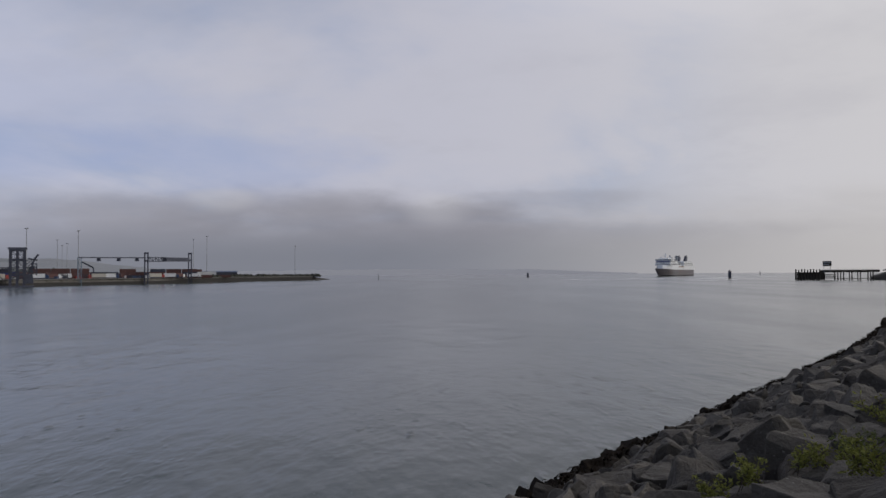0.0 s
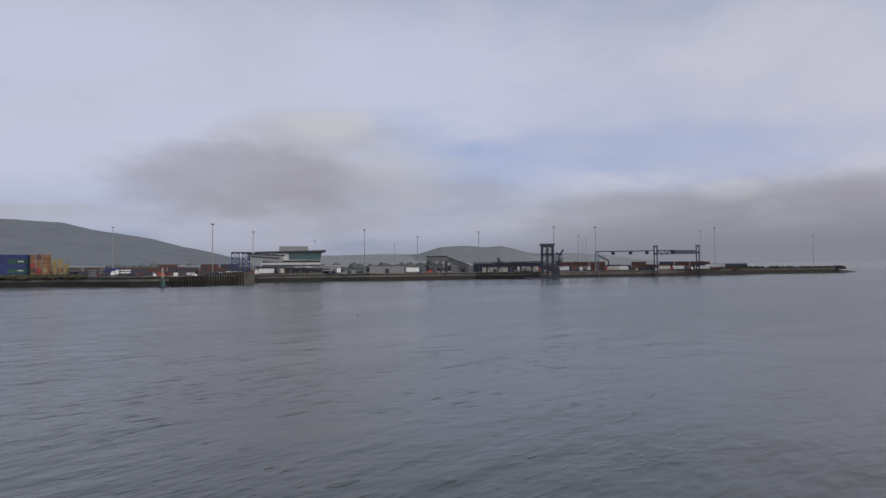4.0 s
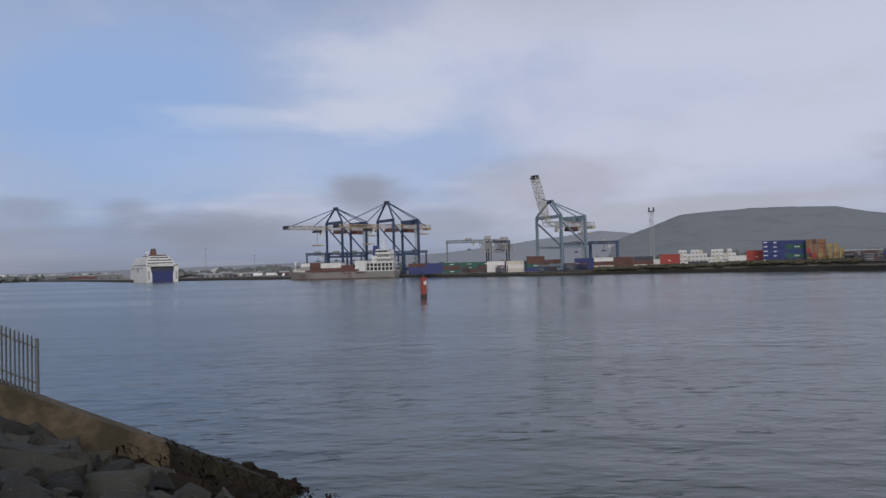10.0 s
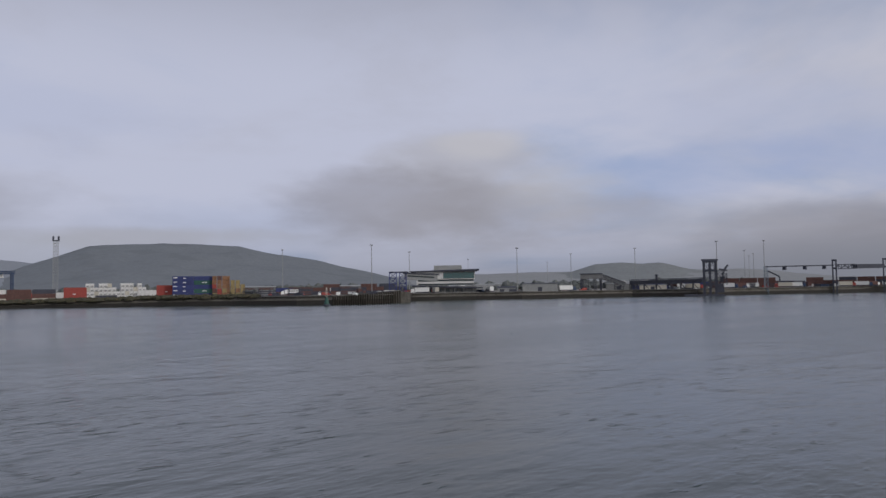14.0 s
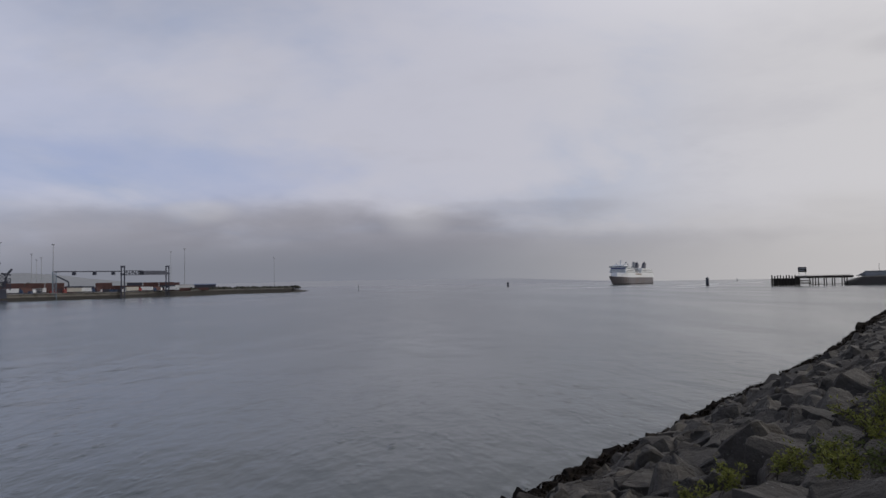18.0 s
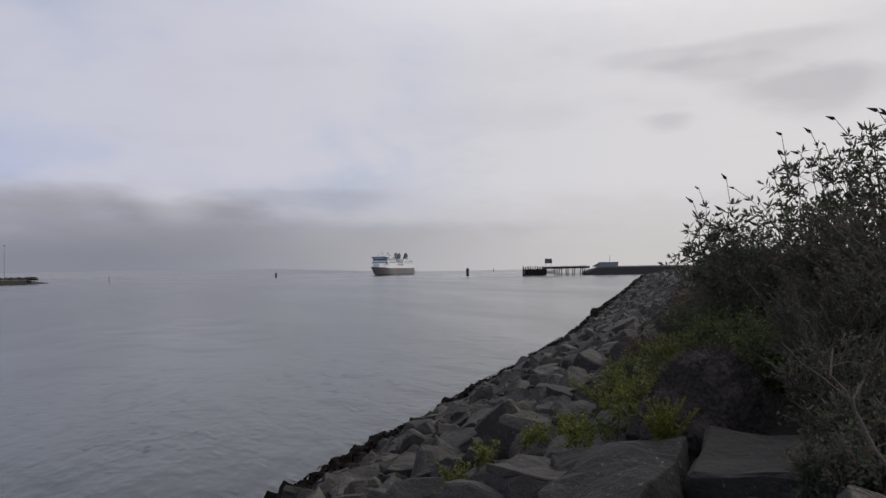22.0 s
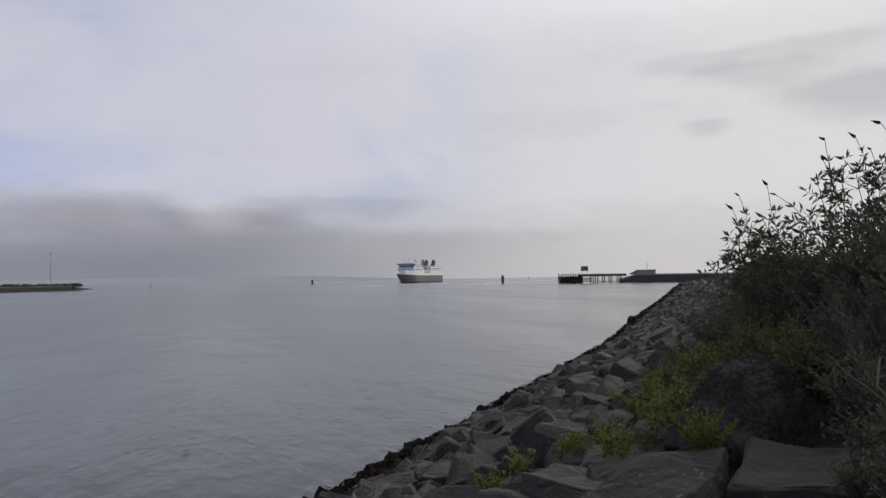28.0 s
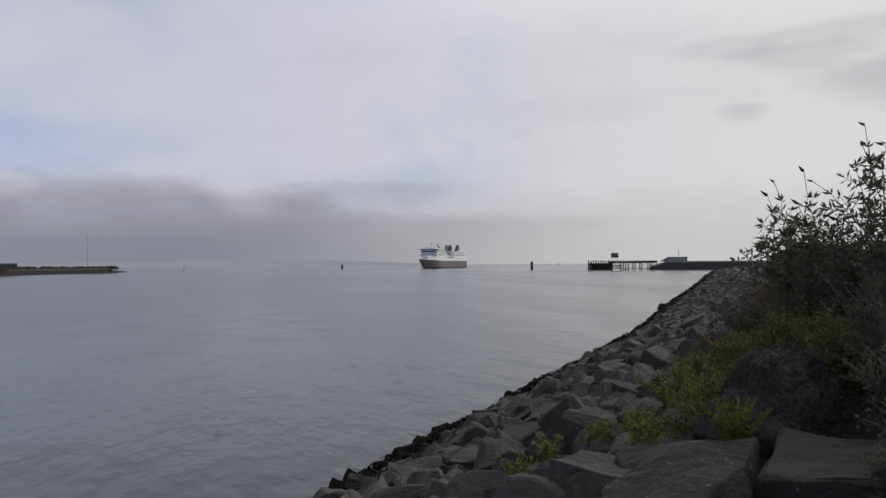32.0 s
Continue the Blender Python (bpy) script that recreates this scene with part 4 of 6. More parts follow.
def yard_crane(paint, span, height, label, house=False):
    """Rubber-tyred yard gantry."""
    ob = thing("yard_gantry", HERE, label, "gantry crane", "yard gantries")
    for x in (-span / 2, span / 2):
        for y in (-3.5, 3.5):
            part("leg", Shape().beam((x, y, 1.2), (x, y, height), 0.9, 0.8), paint, ob)
            part("wheel", Shape().tube((x - 0.4, y, 0.75), (x + 0.4, y, 0.75), 0.75, 0.75, 12), DARK_STEEL, ob)
        part("sill_beam", Shape().beam((x, -4.4, 1.8), (x, 4.4, 1.8), 0.8, 1.0), paint, ob)
    for y in (-3.5, 3.5):
        part("girder", Shape().lattice((-span / 2 - 1, y, height), (span / 2 + 1, y, height), 1.0, 1.8, 12, 0.3), paint, ob)
    part("trolley", Shape().box(-3, 2.5, -4, 4, height + 0.9, height + 2.4, 0.2), GREY_PAINT, ob)
    part("spreader", Shape().box(-1.4, 1.4, -5, 5, height - 6.4, height - 5.6, 0.15).beam((0, 2, height - 5.6), (0, 2, height + 1), 0.12).beam((0, -2, height - 5.6), (0, -2, height + 1), 0.12), DARK_STEEL, ob)
    part("operator_cab", Shape().box(2.6, 4.6, -1.2, 1.2, height - 3.4, height - 0.9, 0.15), WHITE, ob)
    if house:
        part("machinery_house", Shape().lattice((span / 2 - 9, 0, height - 5), (span / 2 + 3, 0, height - 5), 7, 6, 4, 0.7).box(span / 2 - 5, span / 2, -3, 3, height - 6, height - 2, 0.3), GREY_PAINT, ob)
        part("roof_house", Shape().box(span / 2 - 5, span / 2, -3, 3, height + 1.2, height + 3.6, 0.2), GREY_PAINT, ob)
    return ob


DULL_GREY = material("weathered_grey_paint", (0.17, 0.175, 0.185), 0.7, vary=0.3, scale=0.3)
g = yard_crane(DULL_GREY, 33, 23.5, "grey yard gantry crane over the stacks", True)
g.matrix_world = facing(92.75, 545, level(92))
g = yard_crane(DARK_STEEL, 16, 23.0, "dark yard gantry crane over the stacks", True)
g.matrix_world = facing(90.5, 560, level(90), 14)
blue_gantry = yard_crane(CRANE_BLUE, 19, 19.0, "blue yard gantry crane over the stacks")
blue_gantry.matrix_world = facing(84.4, 545, level(84))
copy_thing(blue_gantry, facing(82.3, 540, level(82), 8))
for az in (104.6, 103.2, 101.8, 100.4, 99.2, 97.0):
    copy_thing(blue_gantry, facing(az, 640, level(az), 4))


# ---- ships ----
def hull_shape(length, beam, depth, draught, flare=1.12, stern=0.9, n=24, bow_rake=0.06):
    """A hull from stern at -length/2 to stem at +length/2 along x; depth above the water."""
    shape, rings = Shape(), []
    for i in range(n + 1):
        u = i / n
        x = -length / 2 + length * u
        w = beam / 2 * min(1.0, stern + (1 - stern) * u * 5) * (1 if u < 0.72 else max(0.0, 1 - ((u - 0.72) / 0.28) ** 2.1) * 0.98 + 0.02)
        sheer = depth * (1 + 0.18 * max(0, u - 0.7) / 0.3)
        low = 0.9 if u < 0.72 else max(0.04, 0.9 - (u - 0.72) / 0.28 * 0.75)
        rake = length * bow_rake * max(0.0, (u - 0.72) / 0.28)
        rings.append([(x - rake * 0.6, -w * low, -draught), (x - rake * 0.3, -w * (low + flare) / 2.05, depth * 0.15), (x + rake * 0.3, -w, sheer),
                      (x + rake * 0.3, w, sheer), (x - rake * 0.3, w * (low + flare) / 2.05, depth * 0.15), (x - rake * 0.6, w * low, -draught)])
    return shape.loft(rings)


def window_band(shape, x0, x1, y, z, h, count, gap=0.35, thick=0.12):
    step = (x1 - x0) / count
    for k in range(count):
        shape.box(x0 + k * step + gap * step / 2, x0 + (k + 1) * step - gap * step / 2, y - thick, y + thick, z, z + h)
    return shape


def car_ferry():
    """The ferry that comes in: bow along +x."""
    ob = thing("car_ferry", HERE, "white car ferry with a dark hull coming into harbour", "ship")
    L, Wd = 198.0, 27.5
    part("hull", hull_shape(L, Wd, 11.5, 1.2, 1.2, 0.9, 24, 0.13), HULL, ob, "dark grey-brown hull")
    upper = Shape()
    rings = []
    for i in range(15):
        u = i / 14
        x = -L / 2 + 2 + (L * 0.90) * u
        w = Wd / 2 * (1 if u < 0.82 else max(0.25, 1 - ((u - 0.82) / 0.18) ** 2 * 0.72))
        rings.append([(x, -w, 11.4), (x - 2 * u, -w, 19.0), (x - 2 * u, w, 19.0), (x, w, 11.4)])
    upper.loft(rings)
    part("upper_hull", upper, WHITE, ob)
    for z, x0, x1, w in ((19.0, 14, 66, 13.4), (21.8, 16, 64, 13.2), (24.6, 20, 62, 12.8), (19.0, -22, 14, 9.0), (19.0, -94, -22, 13.4), (21.8, -92, -26, 13.0), (24.6, -88, -34, 11.5)):
        deck = Shape().box(x0, x1, -w, w, z, z + 2.75, 0.12)
        d = part("deck_house", deck, WHITE, ob)
        for y in (-w - 0.02, w + 0.02):
            part("window_row", window_band(Shape(), x0 + 3, x1 - 3, y, z + 0.9, 1.0, int((x1 - x0) / 3)), GLASS, d)
    for y in (-13.6, 13.6):
        # Dark panels in place of the shade inside the side openings.
        part("boat_recess", Shape().box(-22, 14, y - 0.12, y + 0.12, 14.4, 18.6), DARK_STEEL, ob, "dark panel for the shaded open boat deck")
        part("mooring_opening", Shape().box(-88, -40, y - 0.12, y + 0.12, 15.2, 16.6), DARK_STEEL, ob)
    for x, lean, top, w, paint in ((26, -7, 37, 1.6, DARK_STEEL), (-24, 0, 38, 2.4, GREY_PAINT), (-12, -1, 31, 1.4, GREY_PAINT), (2, 0, 29, 1.2, GREY_PAINT)):
        part("mast_post", Shape().beam((x, 0, 21), (x + lean, 0, top), w, w * 1.6).beam((x, -6, 24), (x, 6, 24), 1.2).beam((x + lean, -4, top - 4), (x + lean, 4, top - 4), 1.0), paint, ob)
    part("deck_gear", Shape().lattice((-22, 0, 23.4), (14, 0, 23.4), 18, 4.2, 6, 0.7), GREY_PAINT, ob)
    part("monkey_island", Shape().box(44, 60, -9, 9, 30.2, 31.6, 0.4).lattice((46, -8, 31.6), (46, -8, 35), 1.5, 1.5, 2, 0.4).lattice((46, 8, 31.6), (46, 8, 35), 1.5, 1.5, 2, 0.4), WHITE, ob)
    bridge = part("bridge", Shape().box(52, 63, -14.6, 14.6, 27.3, 30.2, 0.3), WHITE, ob)
    part("bridge_windows", Shape().box(62.7, 63.1, -14.0, 14.0, 28.3, 29.5).box(54, 62.9, -14.75, -14.2, 28.3, 29.5).box(54, 62.9, 14.2, 14.75, 28.3, 29.5), GLASS, bridge)
    for x, half, z in ((65.9, 12.0, 20.2), (63.9, 11.6, 23.0)):
        for k in range(12):
            y = -half + (k + 0.5) * half / 6
            part("front_window", Shape().box(x + 0.06, x + 0.2, y - half / 12 + 0.3, y + half / 12 - 0.3, z, z + 1.1), GLASS, ob)
    part("front_stripe", Shape().box(62.2, 63.4, -11.8, 11.8, 25.4, 27.2), NAVY, ob, "dark blue band under the bridge")
    for y in (-6.5, 6.5):
        funnel = part("funnel", Shape().loft([[(-62, y - 2.0, 22), (-46, y - 2.0, 22), (-46, y + 2.0, 22), (-62, y + 2.0, 22)], [(-72, y - 1.6, 35), (-62, y - 1.6, 38), (-62, y + 1.6, 38), (-72, y + 1.6, 35)]]), DARK_STEEL, ob)
        part("exhaust", Shape().tube((-66, y, 35), (-68, y, 39), 0.8, 0.7, 8), DARK_STEEL, funnel)
    mast = part("radar_mast", Shape().beam((50, 0, 30), (48.5, 0, 40), 1.4, 1.0).beam((49, -4, 36), (49, 4, 36), 0.5).beam((49, -3, 38.4), (49, 3, 38.4), 0.4), WHITE, ob)
    part("radar_dome", Shape().loft([[(42 + r * math.cos(t), 5 + r * math.sin(t), z) for t in [k * 0.785 for k in range(8)]] for r, z in ((0.6, 30), (1.5, 31), (1.8, 32), (1.3, 33.2), (0.3, 33.8))]), WHITE, ob)
    for y in (-13.4, 13.4):
        for x in (-16, -4, 8):
            part("lifeboat", Shape().loft([[(x + a, y + b * k, 16.9 + c * k) for b, c in ((0, -1.1), (1.2, -0.3), (1.1, 0.8), (0, 1.3), (-1.1, 0.8), (-1.2, -0.3))] for a, k in ((-5, 0.25), (-3.5, 1), (3.5, 1), (5, 0.25))]), ORANGE, ob)
    part("bulwark", Shape().box(66, 80, -7.5, -7.2, 13.2, 14.6).box(66, 80, 7.2, 7.5, 13.2, 14.6), WHITE, ob)
    part("bow_foam", Shape().loft([[(84 - k * 9, -(1 + k * 2.4), -0.2), (84 - k * 9, -(0.6 + k * 1.9), 0.9 - k * 0.1), (84 - k * 9, (0.6 + k * 1.9), 0.9 - k * 0.1), (84 - k * 9, 1 + k * 2.4, -0.2)] for k in range(8)]), WHITE, ob, "white bow wave")
    return ob


ferry = car_ferry()


def berthed_ferry():
    """A large ferry lying at its berth, stern towards the channel: stern at y = 0, bow away."""
    ob = thing("berthed_ferry", HERE, "white ferry berthed stern-on with a blue stern door", "ship")
    w = 16.4
    body = Shape().loft([[(-w * k, y, -1), (-w * k, y, 18.8), (w * k, y, 18.8), (w * k, y, -1)] for y, k in ((0, 1), (120, 1), (150, 0.7), (172, 0.08))])
    part("hull", body, SHIP_WHITE, ob)
    for x in (-1, 1):
        post = Shape().box(min(x * w, x * 12.2), max(x * w, x * 12.2), -2.4, 0.1, 0, 16.8)
        post.add([(x * 12.2, -2.4, 0), (x * 12.2, 0, 0), (x * 12.2, 0, 13), (x * 12.2, -2.4, 13), (x * 11.0, -2.4, 0), (x * 11.0, -2.4, 9)], [(0, 4, 5, 3), (0, 1, 2, 3)])
        part("quarter_post", post, SHIP_WHITE, ob)
        part("fender_strip", Shape().box(x * 14.4 - 0.8, x * 14.4 + 0.8, -2.7, -2.4, 3, 12), GREY_PAINT, ob)
    part("door_header", Shape().box(-12.2, 12.2, -2.4, 0.1, 17.2, 19.4), SHIP_WHITE, ob)
    # A dark plate draws the shade of the opening above the door.
    part("ramp_recess", Shape().box(-12.2, 12.2, -0.4, -0.05, 12.0, 17.2), DARK_STEEL, ob, "dark panel for the shade in the opening over the stern door")
    part("stern_door", Shape().box(-11.6, 11.6, -1.6, -0.45, 0.4, 12.2, 0.2), NAVY, ob, "blue stern door")
    for x in (-8, -2.7, 2.7, 8):
        part("door_rib", Shape().box(x - 0.25, x + 0.25, -1.75, -1.6, 1.0, 11.8), NAVY, ob)
    part("mooring_deck", Shape().box(-w - 0.1, w + 0.1, -2.6, 8, 18.9, 19.7), SHIP_WHITE, ob)
    for z, k, set_back in ((19.7, 0.93, 3), (22.8, 0.86, 6), (25.8, 0.70, 9)):
        d = part("deck_house", Shape().box(-w * k - 1, w * k - 2, set_back, 110, z, z + 2.9, 0.2), SHIP_WHITE, ob)
        # Dark strip painted across each house as shadow under the deck above.
        part("deck_shadow_gap", Shape().box(-w * k, w * k - 3, set_back - 0.06, set_back - 0.02, z + 0.7, z + 1.9), GLASS, d, "dark strip for the shade between decks")
        part("deck_edge", Shape().box(-w * k - 2, w * k - 1, set_back - 3, set_back + 1, z - 0.3, z + 0.1), SHIP_WHITE, d)
    part("roof", Shape().box(-11, 6.5, 10, 60, 28.7, 30.2, 0.4), MAROON, ob)
    funnel = part("funnel", Shape().loft([[(-7, 22, 30), (-1.5, 22, 30), (-1.5, 34, 30), (-7, 34, 30)], [(-6.6, 24, 36), (-2.2, 24, 36), (-2.2, 33, 36), (-6.6, 33, 36)]]), MAROON, ob)
    part("funnel_cap", Shape().box(-6.5, -2.3, 24.1, 32.9, 36, 37.4, 0.3), DARK_STEEL, funnel)
    part("radar_post", Shape().beam((-12, 20, 28), (-12, 20, 34), 0.8).beam((-14.5, 20, 33.5), (-10, 20, 33.5), 1.0), SHIP_WHITE, ob)
    part("side_emblem", Shape().tube((-w - 0.06, 60, 14), (-w - 0.02, 60, 14), 3.6, 3.6, 14), NAVY, ob, "round blue emblem")
    part("side_windows", window_band(Shape(), 20, 110, 0, 15.2, 0.8, 24), GLASS, ob).matrix_local = pose(-w, 0, 0, 0, 0, 90)
    return ob


berthed = berthed_ferry()
berthed.matrix_world = facing(116.0, 772, 0.0, 9.5) @ Matrix.Diagonal((0.89, 0.95, 0.91, 1))


def cargo_ship():
    """Small container feeder: bow along -x, seen from its side at -y."""
    ob = thing("cargo_ship", HERE, "grey container feeder ship loaded at the berth", "ship")
    L = 78.0
    h = hull_shape(L, 13.5, 5.4, 0.8, n=20)
    h.v = [(-x, -y, z) for x, y, z in h.v]
    part("hull", h, SHIP_GREY, ob, "pale grey hull")
    part("boot_stripe", Shape().box(-31, 37, -6.75, -6.55, -0.3, 0.55), MAROON, ob, "red band at the waterline")
    part("hatch_coaming", Shape().box(-25, 14, -5.6, 5.6, 5.8, 7.2), MAROON, ob)
    for x0, x1, z0, z1, mat in ((-29, -21.5, 7.2, 10.0, GREY_PAINT), (-28, -21.5, 10.0, 12.6, SHIP_WHITE), (-21.5, -13.7, 5.6, 9.2, MAROON), (-21.5, -13.7, 9.2, 12.9, MAROON), (-13.7, -7, 8.6, 12.3, SHIP_WHITE), (-6.9, 1, 8.6, 12.3, SHIP_WHITE),
                                (-13.7, 1, 5.8, 8.5, MAROON), (1, 11, 5.2, 8.0, MAROON), (1.2, 10, 8.0, 10.4, MAROON), (11, 18.6, 5.6, 9.8, SHIP_WHITE), (11, 18.6, 9.8, 13.4, SHIP_WHITE)):
        part("deck_container", Shape().box(x0 + 0.1, x1 - 0.1, -5.4, 5.2, z0, z1, 0.06), mat, ob)
    part("hatch_opening", Shape().box(3, 5.2, -6.82, -6.7, 3.6, 4.8).box(6, 8.2, -6.82, -6.7, 3.6, 4.8).box(12, 18, -6.82, -6.7, 3.9, 4.9), MAROON, ob)
    house = part("wheelhouse", Shape().box(23, 36, -4.6, 6.0, 5.5, 11.4, 0.1).box(25.5, 36, -4.6, 5.4, 11.4, 14.6, 0.1).box(26.5, 35.5, -4.6, 5.0, 14.6, 18.0, 0.1).box(26, 35, -6.2, 6.2, 18.0, 21.4, 0.3), SHIP_WHITE, ob)
    for z, a, b in ((12.4, 26, 35.5), (15.8, 27, 35)):
        part("window_row", window_band(Shape(), a, b, -4.64, z, 1.1, 6), GLASS, house)
    part("bridge_windows", Shape().box(26.4, 34.6, -6.26, -6.1, 19.3, 20.6), GLASS, house)
    # open decks round the stern, with posts and rails
    for z in (5.6, 8.6, 11.4):
        part("deck_slab", Shape().box(19, 38.2, -6.5, 6.4, z - 0.25, z + 0.25), SHIP_WHITE, ob)
    for k in range(8):
        part("deck_post", Shape().beam((19.4 + k * 2.65, -6.4, 5.6), (19.4 + k * 2.65, -6.4, 11.4), 0.5), SHIP_WHITE, ob)
    for z, a, b in ((14.6, 25, 37), (18.0, 25.6, 36.4)):
        part("deck_slab", Shape().box(a, b, -6.3, 6.0, z - 0.2, z + 0.2), SHIP_WHITE, ob)
    # Dark panel behind the posts gives the open decks their shade.
    part("shadow_wall", Shape().box(19.5, 37.6, -4.9, -4.65, 5.8, 11.2), GLASS, ob, "dark panel for the shade inside the open decks")
    part("funnel", Shape().box(22.8, 26.2, -2.6, 2.2, 17.0, 24.5, 0.4), NAVY, ob)
    part("funnel_casing", Shape().box(22.6, 26.4, -4.4, 2.4, 8, 17.0, 0.1), SHIP_WHITE, ob)
    part("mast", Shape().beam((30, 0, 21.4), (30, 0, 30), 0.9).beam((30, -2.4, 26), (30, 2.4, 26), 0.5).box(28.4, 31.6, -1, 1, 23.4, 24.2), SHIP_WHITE, ob)
    part("foremast", Shape().beam((-34.5, 0, 6), (-34.5, 0, 14.5), 0.9), SHIP_WHITE, ob)
    rail = Shape()
    for k in range(14):
        rail.beam((19 + k * 1.45, -6.5, 11.6), (19 + k * 1.45, -6.5, 12.8), 0.14)
    rail.beam((19, -6.5, 12.8), (38, -6.5, 12.8), 0.16)
    part("railing", rail, WHITE, ob)
    return ob


cargo = cargo_ship()
cargo.matrix_world = facing(102.75, 578, 0.0, -25) @ Matrix.Diagonal((1.19, 1.0, 1.03, 1))


# ---- ferry terminal and sheds ----
def terminal():
    """Terminal with a wide glazed top floor over a recessed middle: front at y = 0."""
    ob = thing("ferry_terminal", facing(50.45, 474, TOP) @ Matrix.Diagonal((1.03, 1, 1.12, 1)), "pale ferry terminal with a glazed overhanging top floor", "building")
    part("ground_floor", Shape().box(-20, 20, 2, 22, 0, 4.0), DULL_GREY, ob)
    part("canopy", Shape().loft([[(-21, -1, 4.0), (24, -1, 2.6), (24, 20, 2.6), (-21, 20, 4.0)], [(-21, -1, 4.9), (24, -1, 3.3), (24, 20, 3.3), (-21, 20, 4.9)]]), DARK_STEEL, ob)
    part("middle_floor", Shape().box(-18, 18.4, 1, 22, 4.9, 8.2), SHIP_WHITE, ob)
    part("window_band", Shape().box(-17, 18.2, 0.86, 1.02, 7.0, 8.0), GLASS, ob)
    part("window_band", Shape().box(-17, 18.2, 0.86, 1.02, 4.95, 5.7), GLASS, ob)
    part("top_floor", Shape().box(-18, 19, 0, 22, 8.2, 12.6), SHIP_WHITE, ob)
    w = part("top_window", Shape().box(-1.0, 18.6, -0.14, 0.02, 8.6, 12.3), TEAL_GLASS, ob, "teal glass wall")
    for k in range(11):
        part("mullion", Shape().box(-1.0 + k * 1.94, -0.88 + k * 1.94, -0.26, -0.145, 8.6, 12.3), DARK_STEEL, w)
    part("end_window", Shape().box(19.02, 19.18, 1, 21, 8.6, 12.3), TEAL_GLASS, ob)
    part("roof", Shape().loft([[(-22, -2, 12.6), (21.5, -2, 12.9), (21.5, 24, 12.9), (-22, 24, 12.6)], [(-22, -2, 13.1), (21.8, -2, 14.0), (21.8, 24, 14.0), (-22, 24, 13.1)]]), DARK_STEEL, ob)
    part("plant_room", Shape().box(-7, 11, 6, 16, 13.6, 16.4, 0.1), GREY_PAINT, ob)
    for k in range(7):
        part("column", Shape().tube((-18 + k * 6, 0.2, 0), (-18 + k * 6, 0.2, 4.0), 0.3, 0.3, 8), DULL_GREY, ob)
    for k in range(6):
        part("window", Shape().box(-15 + k * 5, -12 + k * 5, 1.9, 2.02, 0.9, 2.8), GLASS, ob)
    part("stair_rail", Shape().beam((16, -0.6, 0.2), (24, -0.6, 3.4), 0.3), STEEL, ob)
    return ob


terminal()


def walkway(m, span, tall, label):
    """Passenger bridge on a lattice tower."""
    ob = thing("passenger_walkway", m, label, "walkway")
    t = part("lift_tower", Shape().lattice((0, 0, 0), (0, 0, tall), 4.2, 4.2, 4, 0.45), NAVY, ob, "dark blue lattice tower")
    part("lift_tower", Shape().lattice((6, 0, 0), (6, 0, tall), 4.0, 4.0, 4, 0.45), NAVY, ob)
    part("head_frame", Shape().box(-2.4, 9.4, -2.3, 2.3, tall, tall + 0.7), DARK_STEEL, ob)
    g = Shape().loft([[(7, -1.6, tall - 4.2), (7, 1.6, tall - 4.2), (7, 1.6, tall - 0.6), (7, -1.6, tall - 0.6)], [(7 + span, -1.6, tall - 5.4), (7 + span, 1.6, tall - 5.4), (7 + span, 1.6, tall - 1.8), (7 + span, -1.6, tall - 1.8)]])
    part("gallery", g, GREY_PAINT, ob)
    part("gallery_roof", Shape().loft([[(6, -2, tall - 0.6), (6, 2, tall - 0.6), (6, 2, tall + 0.1), (6, -2, tall + 0.1)], [(8 + span, -2, tall - 1.8), (8 + span, 2, tall - 1.8), (8 + span, 2, tall - 1.1), (8 + span, -2, tall - 1.1)]]), DARK_STEEL, ob)
    part("gallery_window", Shape().beam((9, -1.68, tall - 2.0), (5 + span, -1.68, tall - 3.1), 0.1, 0.9), GLASS, ob)
    return ob


walkway(facing(54.55, 440, TOP), 20, 13.0, "pale covered passenger walkway on a blue lattice tower")


def ramp_pier():
    """Timber-faced pier that carries the loading ramp."""
    ob = thing("ramp_pier", HERE, "dark piled ramp pier with a concrete end block", "pier")
    for k in range(30):
        u = k / 29
        az = 59.2 - 5.2 * u
        p = polar(az, min(along(FRONT, az) - 0.8, 398))
        part("fender_pile", Shape().beam((p.x, p.y, -1.5), (p.x, p.y, 4.0 + 2.2 * u), 0.7, 0.5), TIMBER, ob)
    a, b = polar(59.6, 381), polar(53.9, 404)
    away = (a + b).normalized() * 9
    deck = Shape().loft([[a + Vector((0, 0, 1.5)), a + away + Vector((0, 0, 1.5)), a + away + Vector((0, 0, 4.4)), a + Vector((0, 0, 4.4))],
                         [b + Vector((0, 0, 1.5)), b + away + Vector((0, 0, 1.5)), b + away + Vector((0, 0, 6.9)), b + Vector((0, 0, 6.9))]])
    part("deck", deck, TARMAC, ob)
    m = facing(53.75, 398)
    part("end_block", Shape().add([m @ Vector(v) for v in ((-5.5, 0, -1.5), (4.0, 0, -1.5), (4.0, 10, -1.5), (-5.5, 10, -1.5), (-5.5, 0, 5.9), (4.0, 0, 5.9), (4.0, 10, 5.9), (-5.5, 10, 5.9))],
                                  [(3, 2, 1, 0), (4, 5, 6, 7), (0, 1, 5, 4), (1, 2, 6, 5), (2, 3, 7, 6), (3, 0, 4, 7)]), CAPPING, ob)
    return ob


ramp_pier()


